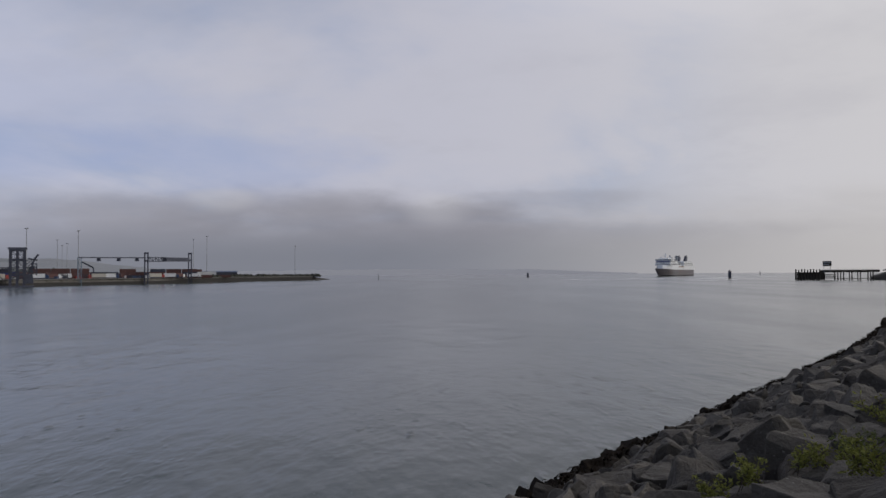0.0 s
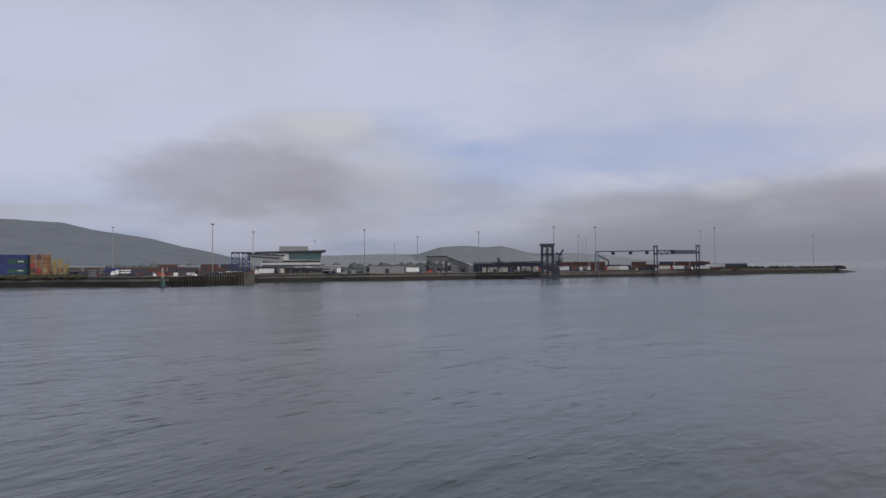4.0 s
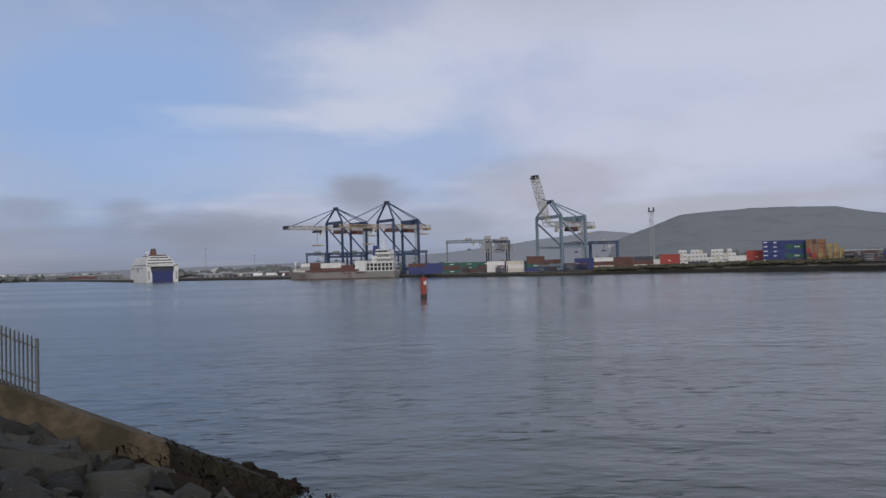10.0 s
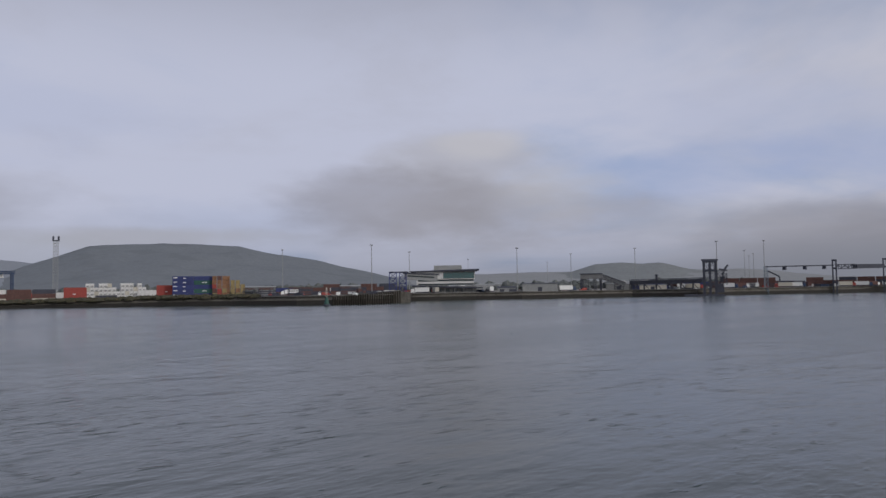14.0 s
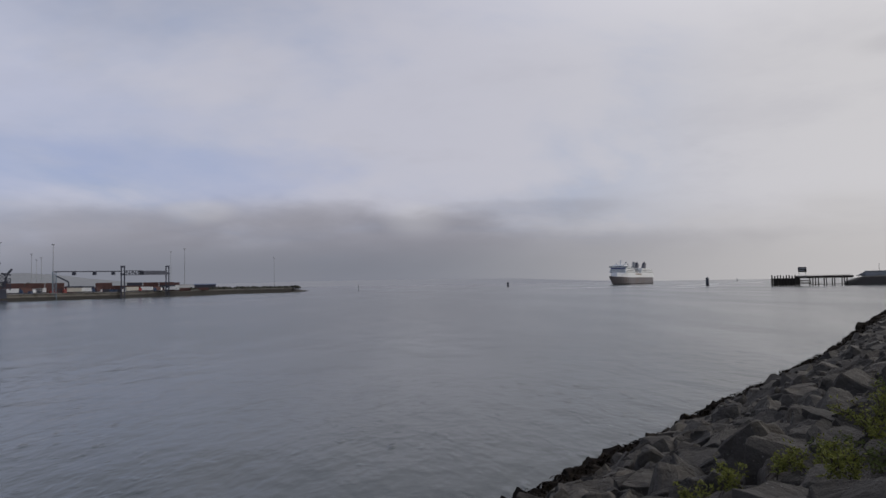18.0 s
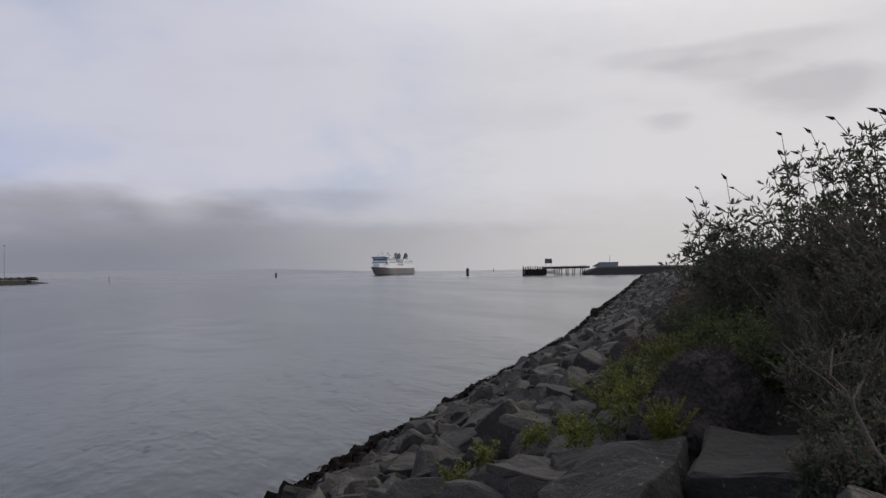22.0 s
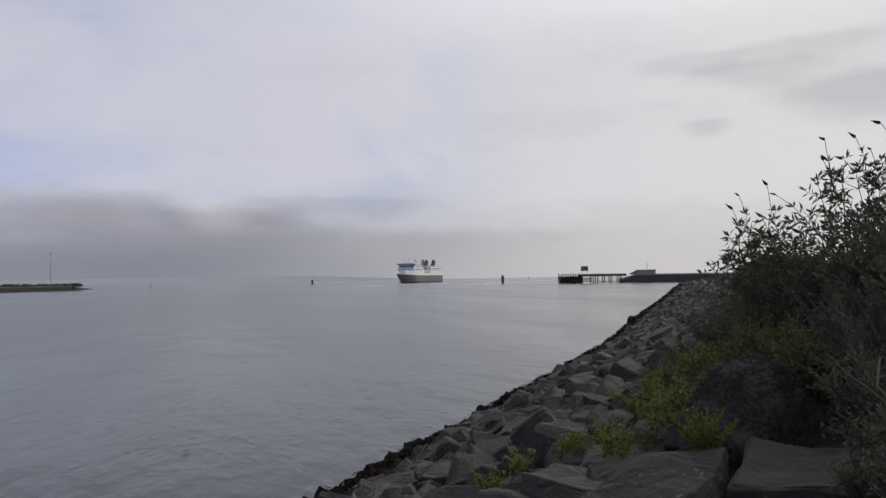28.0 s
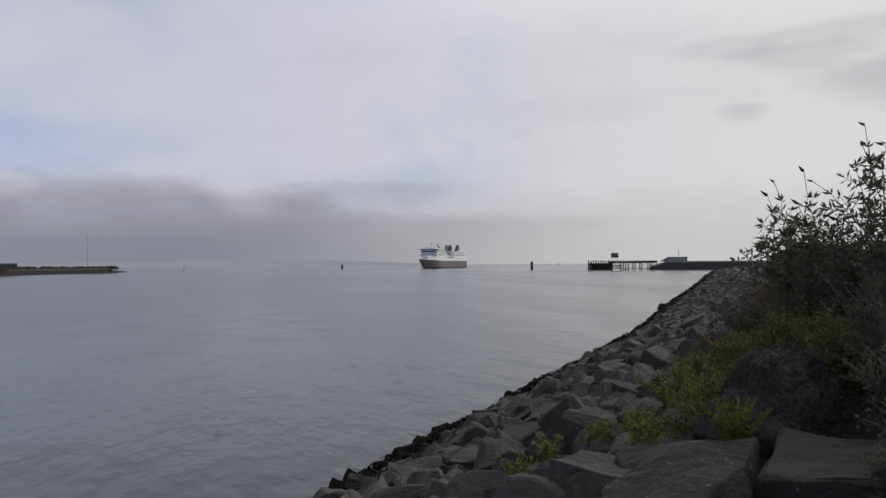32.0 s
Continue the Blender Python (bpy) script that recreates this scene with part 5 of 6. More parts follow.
def shed(az, far, wide, tall, deep, wall, roof, label, pitch=1.0, doors=2):
    ob = thing("quay_shed", facing(az, far, level(az)), label, "shed")
    x = wide / 2
    part("wall", Shape().box(-x, x, 0, deep, 0, tall), wall, ob)
    part("roof", Shape().loft([[(-x - 0.4, -0.4, tall), (x + 0.4, -0.4, tall), (x + 0.4, deep + 0.4, tall), (-x - 0.4, deep + 0.4, tall)],
                               [(-x - 0.4, deep * 0.45, tall + pitch), (x + 0.4, deep * 0.45, tall + pitch), (x + 0.4, deep * 0.55, tall + pitch), (-x - 0.4, deep * 0.55, tall + pitch)]]), roof, ob)
    for k in range(doors):
        c = -x + wide * (k + 0.5) / doors
        part("door", Shape().box(c - 1.4, c + 1.4, -0.08, 0.02, 0, min(3.2, tall * 0.7)), DARK_STEEL, ob)
    return ob


shed(43.0, 482, 23, 5.4, 14, GREY_PAINT, DARK_STEEL, "low grey quay shed with a dark roof edge", 0.5, 1)
shed(37.0, 530, 18, 4.6, 12, GREY_PAINT, DULL_GREY, "low grey quay shed", 0.6, 1)
shed(34.5, 540, 19, 3.4, 10, OFF_WHITE, DULL_GREY, "low cream quay shed", 0.5, 1)
shed(16.6, 745, 20, 5.2, 12, DARK_STEEL, CRANE_BLUE, "dark shed with a blue roof edge")
shed(45.6, 480, 12, 3.0, 10, GREY_PAINT, DARK_STEEL, "small grey gatehouse on the quay")
for az, far, wide, tall in ((57.5, 900, 40, 8), (65.0, 1000, 50, 9), (47.0, 1000, 60, 8), (108.5, 900, 22, 5), (106.0, 870, 16, 6), (111.5, 880, 14, 5), (110.2, 900, 30, 3.5), (113.2, 900, 10, 4.5), (119.5, 1400, 40, 8), (121.5, 1700, 40, 7), (120.4, 1500, 26, 6), (123, 1900, 30, 9), (125, 2300, 40, 8), (126.6, 2300, 30, 11), (105, 720, 10, 4), (107.2, 740, 9, 4), (112.4, 860, 20, 3.5), (104.2, 700, 8, 3.2)):
    shed(az, far, wide, tall, 25, random.Random(int(az * 10)).choice([GREY_PAINT, OFF_WHITE, DULL_GREY, MAROON, DULL_GREY]), GREY_PAINT, "distant warehouse in haze", 1.5, 3)
works = thing("grey_warehouse", facing(128.9, 2320, level(129)), "stepped grey warehouse block on the far quay", "building")
for x0, x1, h in ((-40, 18, 40), (18, 34, 34), (34, 64, 18)):
    part("block", Shape().box(x0, x1, 0, 40, 0, h), GREY_PAINT, works)

# second walkway with a sloping gallery
second = thing("passenger_walkway", facing(39.0, 520, TOP), "grey boarding walkway with a sloping gallery", "walkway")
for x in (-6.5, -3.5):
    part("tower", Shape().lattice((x, 0, 0), (x, 0, 8.6), 2.0, 2.6, 3, 0.4), DARK_STEEL, second)
part("hall", Shape().box(-8, 7, -2, 5, 8.4, 11.6, 0.1), DULL_GREY, second)
part("hall_roof", Shape().box(-8.4, 7.4, -2.4, 5.4, 11.6, 12.2), DARK_STEEL, second)
for x in (-7, 2, 6):
    part("frame_leg", Shape().lattice((x, 0, 0), (x, 0, 8.4), 1.6, 2.4, 4, 0.35), DARK_STEEL, second)
part("leg", Shape().beam((6, 0, 0), (6, 0, 8.6), 1.0), DARK_STEEL, second)
part("gallery_truss", Shape().lattice((7, -1.7, 9.7), (22, -1.7, 4.0), 0.5, 3.2, 7, 0.35), DARK_STEEL, second)
part("gallery", Shape().loft([[(7, -1.5, 8.2), (7, 1.5, 8.2), (7, 1.5, 11.2), (7, -1.5, 11.2)], [(22, -1.5, 2.5), (22, 1.5, 2.5), (22, 1.5, 5.5), (22, -1.5, 5.5)]]), GREY_PAINT, second)


# ---- link-span lift towers ----
def lift_tower(m, legs, tall, label):
    ob = thing("linkspan_tower", m, label, "link-span tower")
    for k in range(legs):
        x = (k - (legs - 1) / 2) * 3.6
        for y in (0, 5):
            part("column", Shape().box(x - 0.75, x + 0.75, y - 0.8, y + 0.8, -4.5, tall), DARK_STEEL, ob)
    w = (legs - 1) * 1.8 + 0.9
    for z in (tall - 1.2, tall - 7, 3):
        part("cross_head", Shape().box(-w, w, -0.9, 5.9, z, z + 1.2), DARK_STEEL, ob)
    return ob


t = lift_tower(facing(30.4, 500, TOP), 3, 18.5, "dark steel link-span lift tower standing in the water")
part("brace", Shape().beam((5, 2, 0), (9, 2, 13), 0.9).beam((9, 2, 13), (11, 2, 15.5), 1.2).beam((5.5, 2, 13), (10.5, 2, 12), 0.9).beam((6, 2, 7), (9, 2, 8), 1.6), DARK_STEEL, t)
part("machine_deck", Shape().box(4, 8.5, 0, 5, -2, 3.6, 0.4), DARK_STEEL, t)
part("cable_frame", Shape().lattice((-2, 2, 0), (-2, 2, 18), 3.2, 3.5, 7, 0.35).lattice((2, 2, 0), (2, 2, 18), 3.2, 3.5, 7, 0.35), DARK_STEEL, t)
part("hoist_house", Shape().box(-5.2, 5.2, -0.6, 5.6, 18.5, 19.6, 0.3), DARK_STEEL, t)
part("side_frame", Shape().lattice((6, 2, 3), (6, 2, 12), 3.0, 3.0, 4, 0.4).lattice((9, 2, 3), (9, 2, 10), 2.4, 3.0, 3, 0.4), DARK_STEEL, t)
part("floating_ramp", Shape().box(-16, 9, -3, 4, -4.5, -3.2, 0.3), DARK_STEEL, t)
west = lift_tower(facing(22.24, 598, TOP), 2, 20.0, "slim dark link-span lift tower")
east = lift_tower(facing(19.23, 655, TOP), 2, 21.5, "slim dark link-span lift tower")
for ob in (west, east):
    ob.scale = (0.62, 0.62, 1.0)
bridge = thing("linkspan_bridge", HERE, "dark link-span bridge hung between lift towers", "bridge")
a, b = polar(21.0, 612, 19.2), polar(19.4, 650, 19.8)
part("girder", Shape().beam(a, b, 3.5, 3.2), DARK_STEEL, bridge)
a2, b2 = polar(22.1, 600, 19.0), polar(21.1, 611, 19.2)
part("girder", Shape().lattice(a2, b2, 3.0, 3.2, 5, 0.5), DARK_STEEL, bridge)
pipe = thing("overhead_pipe_bridge", HERE, "long thin overhead pipe bridge with hanging boxes", "pipe bridge")
a, b = polar(26.6, 560, 19.4), polar(22.3, 600, 20.2)
part("pipe", Shape().beam(a, b, 0.9, 0.8), DARK_STEEL, pipe)
for u in (0.27, 0.57, 0.86):
    p = a.lerp(b, u)
    part("hanging_box", Shape().box(p.x - 1.2, p.x + 1.2, p.y - 1, p.y + 1, p.z - 2.6, p.z - 0.3, 0.2), DARK_STEEL, pipe)
tower = thing("pipe_tower", facing(26.45, 562, TOP), "blue-grey lattice tower with a bent arm", "tower")
part("lattice_section", Shape().lattice((-1.5, 0, -4), (-1.5, 0, 15), 2.4, 2.4, 6, 0.4), CRANE_GREY, tower)
part("arm", Shape().beam((0, 0, 12), (7, 0, 8), 1.0).beam((7, 0, 8), (7.4, 0, 4), 0.9), DARK_STEEL, tower)


# ---- trailers and trucks on the quay ----
def lorry(body, cab):
    ob = thing("lorry", HERE, "box lorry parked on the quay", "lorry", "parked lorries")
    part("box_body", Shape().box(-5, 4.4, -1.25, 1.25, 1.2, 4.0, 0.05), body, ob)
    part("cab", Shape().loft([[(4.7, -1.2, 0.7), (6.9, -1.2, 0.7), (6.9, 1.2, 0.7), (4.7, 1.2, 0.7)], [(4.7, -1.2, 2.0), (6.9, -1.2, 2.0), (6.9, 1.2, 2.0), (4.7, 1.2, 2.0)], [(4.8, -1.1, 3.2), (6.4, -1.1, 3.2), (6.4, 1.1, 3.2), (4.8, 1.1, 3.2)]]), cab, ob)
    part("windscreen", Shape().beam((6.75, -1.0, 2.55), (6.75, 1.0, 2.55), 0.1, 0.9), GLASS, ob)
    part("chassis", Shape().box(-5, 6.4, -0.9, 0.9, 0.75, 1.15), DARK_STEEL, ob)
    for x in (-3.9, -2.7, 5.7):
        for y in (-1.1, 1.1):
            part("wheel", Shape().tube((x, y - 0.15, 0.5), (x, y + 0.15, 0.5), 0.5, 0.5, 12), DARK_STEEL, ob)
    return ob


fleet = [lorry(WHITE, WHITE), lorry(OFF_WHITE, RED), lorry(WHITE, CRANE_BLUE), lorry(MAROON, WHITE)]
rnd = random.Random(21)
spots = [(52.3, 466), (51.2, 467), (46.9, 480), (33.0, 530), (32.4, 531), (31.6, 530), (29.2, 550), (28.4, 562), (27.6, 572), (25.4, 590), (24.7, 592), (23.9, 598), (23.0, 606), (21.6, 625), (20.6, 636), (20.0, 650), (19.0, 668), (18.2, 702),
         (41.0, 490), (57.2, 520), (62.4, 505), (110.5, 830), (109.2, 800), (106.8, 720), (108.2, 760)]
for k, (az, far) in enumerate(spots):
    m = facing(az, far, level(az), rnd.choice([0, 180, 60, 100, 20]) + rnd.uniform(-6, 6))
    if k < len(fleet):
        fleet[k].matrix_world = m
    else:
        copy_thing(fleet[k % len(fleet)], m)


# ---- the dark covered linkspan approach ----
approach = thing("covered_ramp", HERE, "long dark navy covered ramp on posts", "ramp")
for k in range(6):
    a, b = 36.2 - 0.88 * k, 36.2 - 0.88 * (k + 1)
    part("ramp_section", Shape().lattice(polar(a, 522, 10.0 + 0.1 * k), polar(b, 522, 10.1 + 0.1 * k), 3.5, 3.0, 5, 0.4).beam(polar(a, 523, 9.6 + 0.1 * k), polar(b, 523, 9.7 + 0.1 * k), 3.0, 2.2), DARK_STEEL, approach)
    p = polar(a - 0.2, 522)
    part("post", Shape().beam((p.x, p.y, TOP), (p.x, p.y, 9.0), 0.8).beam(polar(a - 0.6, 522, TOP), (p.x, p.y, 8.8), 0.5), DARK_STEEL, approach)
p = polar(34.2, 522)
part("vent_stack", Shape().tube((p.x, p.y, 11), (p.x, p.y, 15), 0.9, 0.7, 8).tube((p.x, p.y, 14.2), (p.x, p.y, 14.8), 1.3, 1.3, 8), DARK_STEEL, approach)


# ---- small vehicles and plant left about the quay ----
def small_van(paint, colour):
    ob = thing("parked_van", HERE, colour + " van parked on the quay", "van", "parked vans")
    part("body", Shape().loft([[(-2.4, -0.95, z), (x, -0.95, z), (x, 0.95, z), (-2.4, 0.95, z)] for z, x in ((0.4, 2.5), (1.15, 2.45), (1.2, 1.7), (2.1, 1.1))]), paint, ob)
    part("windscreen", Shape().beam((1.45, -0.8, 1.65), (1.45, 0.8, 1.65), 0.12, 0.6), GLASS, ob)
    part("side_window", Shape().box(0.2, 1.0, -0.99, -0.94, 1.3, 1.85), GLASS, ob)
    for x in (-1.6, 1.6):
        for y in (-0.85, 0.85):
            part("wheel", Shape().tube((x, y - 0.12, 0.36), (x, y + 0.12, 0.36), 0.36, 0.36, 10), DARK_STEEL, ob)
    return ob


def stacked_frames():
    ob = thing("loading_frame", HERE, "dark steel loading frame on the quay", "frame", "loading frames")
    for z in (0.3, 1.5, 2.7):
        part("shelf", Shape().box(-3.2, 3.2, -1.3, 1.3, z, z + 0.5), DARK_STEEL, ob)
    for x in (-3, 3):
        for y in (-1.1, 1.1):
            part("upright", Shape().beam((x, y, 0), (x, y, 4.4), 0.3), DARK_STEEL, ob)
    part("top_gear", Shape().lattice((-3, 0, 4.4), (3, 0, 4.4), 1.8, 0.9, 4, 0.2), MAROON, ob)
    return ob


vans = [small_van(m, c) for m, c in ((WHITE, "white"), (DARK_STEEL, "dark grey"), (RED, "red"), (CRANE_BLUE, "blue"), (GREY_PAINT, "grey"))]
frames = stacked_frames()
rnd = random.Random(77)
for k in range(64):
    az = rnd.uniform(19.5, 64)
    m = facing(az, along(FRONT, az) + rnd.uniform(6, 40), TOP, rnd.uniform(0, 360))
    if k < len(vans):
        vans[k].matrix_world = m
    else:
        copy_thing(vans[k % len(vans)], m)
for k in range(26):
    az = rnd.choice((rnd.uniform(20, 37), rnd.uniform(58, 66), rnd.uniform(82, 97)))
    m = facing(az, along(FRONT, az) + rnd.uniform(8, 30), float(np.interp(az, [60, 70, 84, 90, 150], [4.3, 4.2, 2.5, 2.3, 2.6])), rnd.uniform(-30, 30))
    if k:
        copy_thing(frames, m)
    else:
        frames.matrix_world = m

# ---- marks in the channel ----
def pile_beacon(m, height, radius, mat, label, name="pile_beacon"):
    ob = thing(name, m, label, "beacon")
    part("pile", Shape().tube((0, 0, -3), (0, 0, height * 0.78), radius, radius, 14), mat, ob, smooth=False)
    part("tide_band", Shape().tube((0, 0, -0.5), (0, 0, height * 0.16), radius * 1.03, radius * 1.02, 14), TIMBER, ob, "dark weed band at the waterline")
    part("head", Shape().tube((0, 0, height * 0.78), (0, 0, height * 0.88), radius * 1.12, radius * 1.12, 14), mat, ob)
    part("lantern", Shape().tube((0, 0, height * 0.88), (0, 0, height), radius * 0.3, radius * 0.22, 8), DARK_STEEL, ob)
    part("ladder", Shape().beam((radius * 0.4, -radius - 0.12, 0), (radius * 0.4, -radius - 0.12, height * 0.78), 0.05).beam((-radius * 0.1, -radius - 0.12, 0), (-radius * 0.1, -radius - 0.12, height * 0.78), 0.05), STEEL, ob)
    return ob


red = pile_beacon(facing(96.42, 168), 5.4, 0.72, RED, "red pile beacon with a dark tide band")
part("number_plate", Shape().box(0.1, 0.62, -0.82, -0.70, 3.1, 3.9), WHITE, red, "small white plate")
pile_beacon(facing(-21.56, 740), 9.0, 1.4, DARK_STEEL, "dark pile beacon standing in the channel")
pile_beacon(facing(-6.66, 1150), 7.8, 1.5, DARK_STEEL, "dark pile beacon standing in the channel")
pile_beacon(facing(5.08, 880), 7.4, 0.4, GREY_PAINT, "thin grey marker post in the channel")
pile_beacon(facing(-23.6, 1900), 8.0, 0.9, GREY_PAINT, "thin grey marker post in the channel")
pile_beacon(facing(-17.5, 2100), 7.0, 0.9, GREY_PAINT, "thin grey marker post in the channel")

buoy = thing("channel_buoy", facing(59.72, 335), "green conical channel buoy with a lattice top", "buoy")
part("float", Shape().tube((0, 0, -0.6), (0, 0, 0.9), 1.7, 1.5, 16), DARK_STEEL, buoy)
part("cone", Shape().tube((0, 0, 1.0), (0, 0, 4.2), 1.2, 0.5, 14), GREEN, buoy)
part("lattice_top", Shape().lattice((0, 0, 4.0), (0, 0, 7.4), 0.7, 0.7, 3, 0.12), OFF_WHITE, buoy)
part("lantern", Shape().tube((0, 0, 7.4), (0, 0, 8.5), 0.35, 0.25, 8), OFF_WHITE, buoy)

bird = thing("floating_seabird", facing(45.3, 112) @ Matrix.Scale(0.6, 4), "small dark seabird sitting on the water", "bird")
part("body", Shape().loft([[(x, y * k, 0.12 + z * k) for y, z in ((0, -0.1), (0.1, -0.03), (0.08, 0.08), (0, 0.11), (-0.08, 0.08), (-0.1, -0.03))] for x, k in ((-0.3, 0.3), (-0.15, 1), (0.12, 1.05), (0.25, 0.4))]), DARK_STEEL, bird)
part("neck", Shape().tube((0.18, 0, 0.16), (0.26, 0, 0.34), 0.05, 0.05, 7), DARK_STEEL, bird)


# pale streaks of an old wake lying on the sea, their sky reflection painted as colour
WAKE_SHEEN = material("painted_wake_sheen", (0.85, 0.85, 0.86), 0.9, vary=0.1, scale=0.05, spec=0.0)
for path, wide in ((((-18.6, 640), (-20.4, 660), (-21.8, 720), (-23.5, 850)), 26.0), (((-19.6, 900), (-21.5, 1000), (-24.0, 1150), (-25.6, 1250)), 45.0), (((-9.0, 760), (-12.5, 770), (-16.0, 830), (-18.2, 900)), 16.0), (((-17.8, 780), (-20.0, 830), (-22.5, 1000)), 22.0)):
    strip, pts = Shape(), []
    for i in range(33):
        u = i / 32 * (len(path) - 1)
        k = min(int(u), len(path) - 2)
        az, far = [path[k][j] + (path[k + 1][j] - path[k][j]) * (u - k) for j in (0, 1)]
        w = wide * (0.35 + 0.65 * abs(noise.noise((i * 0.37, wide, 0)))) * math.sin(math.pi * (i + 0.5) / 33) + 0.2
        pts.append([polar(az, far - w, 0.006), polar(az, far + w, 0.006), polar(az, far + w, 0.02), polar(az, far - w, 0.02)])
    strip.loft(pts)
    solid("wake_streak", strip, WAKE_SHEEN, HERE, "pale sheet painted as sheen on a ship's wake", "wake", kind="structure")


# ---- the timber jetty and its headland ----
jetty = thing("jetty", HERE, "dark timber jetty with a piled dolphin head", "jetty")
for k in range(9):
    p = polar(-25.93 - 1.5 * k / 8, 664)
    part("dolphin_pile", Shape().tube((p.x, p.y, -2), (p.x, p.y, 9.0 - 0.6 * (k % 3 == 1)), 0.62, 0.55, 8), TIMBER, jetty)
    q2 = polar(-25.93 - 1.5 * k / 8, 674)
    part("dolphin_pile", Shape().tube((q2.x, q2.y, -2), (q2.x, q2.y, 8.0), 0.55, 0.5, 8), TIMBER, jetty)
part("fender_wall", Shape().beam(polar(-26.0, 668, 3.2), polar(-27.75, 668, 3.2), 0.6, 6.0), TIMBER, jetty)
for z in (1.2, 3.4, 5.2):
    part("waling", Shape().beam(polar(-25.85, 664.4, z), polar(-27.6, 664.4, z), 0.5, 0.9), TIMBER, jetty)
part("head_deck", Shape().beam(polar(-25.9, 670, 5.9), polar(-27.7, 670, 5.9), 9, 0.8), TIMBER, jetty)
part("deck", Shape().beam(polar(-27.5, 670, 7.1), polar(-31.0, 680, 7.2), 4.5, 2.0), TIMBER, jetty)
for k, az in enumerate((-28.35, -28.55, -28.72, -28.9, -29.25, -29.4, -29.75, -29.9, -30.35, -30.5, -30.65)):
    for side_step in (667, 673):
        p = polar(az, side_step + k * 0.8)
        part("pile", Shape().tube((p.x, p.y, -2), (p.x, p.y, 6.6), 0.42, 0.42, 7), TIMBER, jetty)
for z in (1.6, 2.9, 4.2):
    part("brace", Shape().beam(polar(-27.7, 669, z), polar(-28.45, 669, z), 0.4, 0.7), TIMBER, jetty)
part("brace", Shape().beam(polar(-28.4, 670, 1.0), polar(-30.7, 676, 1.0), 0.4, 0.5), TIMBER, jetty)
rail = Shape()
for k in range(18):
    p = polar(-27.6 - 0.19 * k, 668.5 + 0.5 * k)
    rail.beam((p.x, p.y, 7.4), (p.x, p.y, 8.6), 0.12)
rail.beam(polar(-27.6, 668.5, 8.6), polar(-30.9, 677.5, 8.7), 0.12)
part("railing", rail, DARK_STEEL, jetty)
board = thing("notice_board", facing(-27.9, 668), "large dark notice board on two posts", "sign")
for x in (-2.4, 2.4):
    part("post", Shape().beam((x, 0, 5.5), (x, 0, 15.4), 0.35), GREY_PAINT, board)
part("panel", Shape().box(-3.2, 3.2, -0.35, -0.18, 11.2, 15.4), TIMBER, board)
part("marking", Shape().box(-2.6, 2.6, -0.39, -0.352, 13.9, 14.7).box(-2.6, 1.4, -0.39, -0.352, 12.2, 13.0), GREY_PAINT, board, "pale unreadable bars")

head = Shape()
rows = []
for k in range(13):
    az = -30.5 - 14.5 * k / 12
    h = 7.4 * min(1, (k + 0.4) / 1.2)
    rows.append([polar(az, 676 - 4 * k, -1.5), polar(az, 684 - 4 * k, h * 0.9), polar(az, 700 - 3 * k, h), polar(az, 760, h + 0.4), polar(az, 800, -1.5)])
head.loft(rows)
solid("headland", head, QUAY_FACE, HERE, "low dark stone headland at the jetty's root", "headland", kind="structure")
hut = thing("jetty_shelter", facing(-32.25, 694), "low grey shelter with a sloped roof end", "shelter")
part("wall", Shape().box(-6, 11.5, 0, 8, 6.5, 11.0), GREY_PAINT, hut)
part("sloped_end", Shape().add([(-13, 0, 7.4), (-6, 0, 7.4), (-6, 8, 7.4), (-13, 8, 7.4), (-6, 0, 11.0), (-6, 8, 11.0)], [(0, 1, 2, 3), (0, 4, 1), (3, 2, 5), (0, 3, 5, 4), (1, 4, 5, 2)]), DULL_GREY, hut)
part("roof", Shape().box(-6.4, 12, -0.5, 8.5, 11.0, 11.5), GREY_PAINT, hut)
part("pole", Shape().tube((4, 4, 12), (4, 4, 18.2), 0.2, 0.12, 6), DARK_STEEL, hut)


# ---- the concrete wall running down the bank, with its palisade ----
FRM, TO = Vector((-18.1, -14.9, 4.9)), Vector((-23.0, -6.7, 0.0))
slope = TO - FRM
level = Vector((slope.x, slope.y, 0)).normalized()
across = Vector((-level.y, level.x, 0)) * 0.45
ends = []
for u in (-0.75, -0.4, -0.2, 0.0, 0.3, 0.58, 0.7, 0.8, 0.9, 0.97):
    p = FRM + slope * u
    wob = 0.05 * math.sin(u * 17)
    ends.append([p - across + Vector((0, 0, -3.5)), p + across + Vector((0, 0, -3.5)), p + across + Vector((0, 0, wob)), p - across + Vector((0, 0, wob))])
solid("sea_wall_foot", Shape().loft(ends[5:]), ALGAE, HERE, "algae-covered foot of the concrete wall running into the water", "wall", kind="structure")
wall = Shape().loft(ends[:6])
solid("sea_wall", wall, CONCRETE, HERE, "stained concrete wall sloping down the bank into the water", "wall", kind="structure")
toe = thing("wall_toe", HERE, "weedy rocks at the foot of the wall", "rocks")
rnd = random.Random(5)
for k in range(120):
    u = 0.80 + 0.40 * k / 119
    p = FRM + slope * u + across * rnd.uniform(-0.5, 4.5 * (1.25 - u)) + Vector((0, 0, -0.35 + rnd.uniform(-0.1, 0.1)))
    ob = new("rock", rnd.choice(WEEDY))
    ob.parent = toe
    ob.matrix_world = Matrix.LocRotScale(p, Euler((rnd.uniform(0, 6), rnd.uniform(0, 6), 0)), [rnd.uniform(0.35, 0.85)] * 3)
moss = Shape()
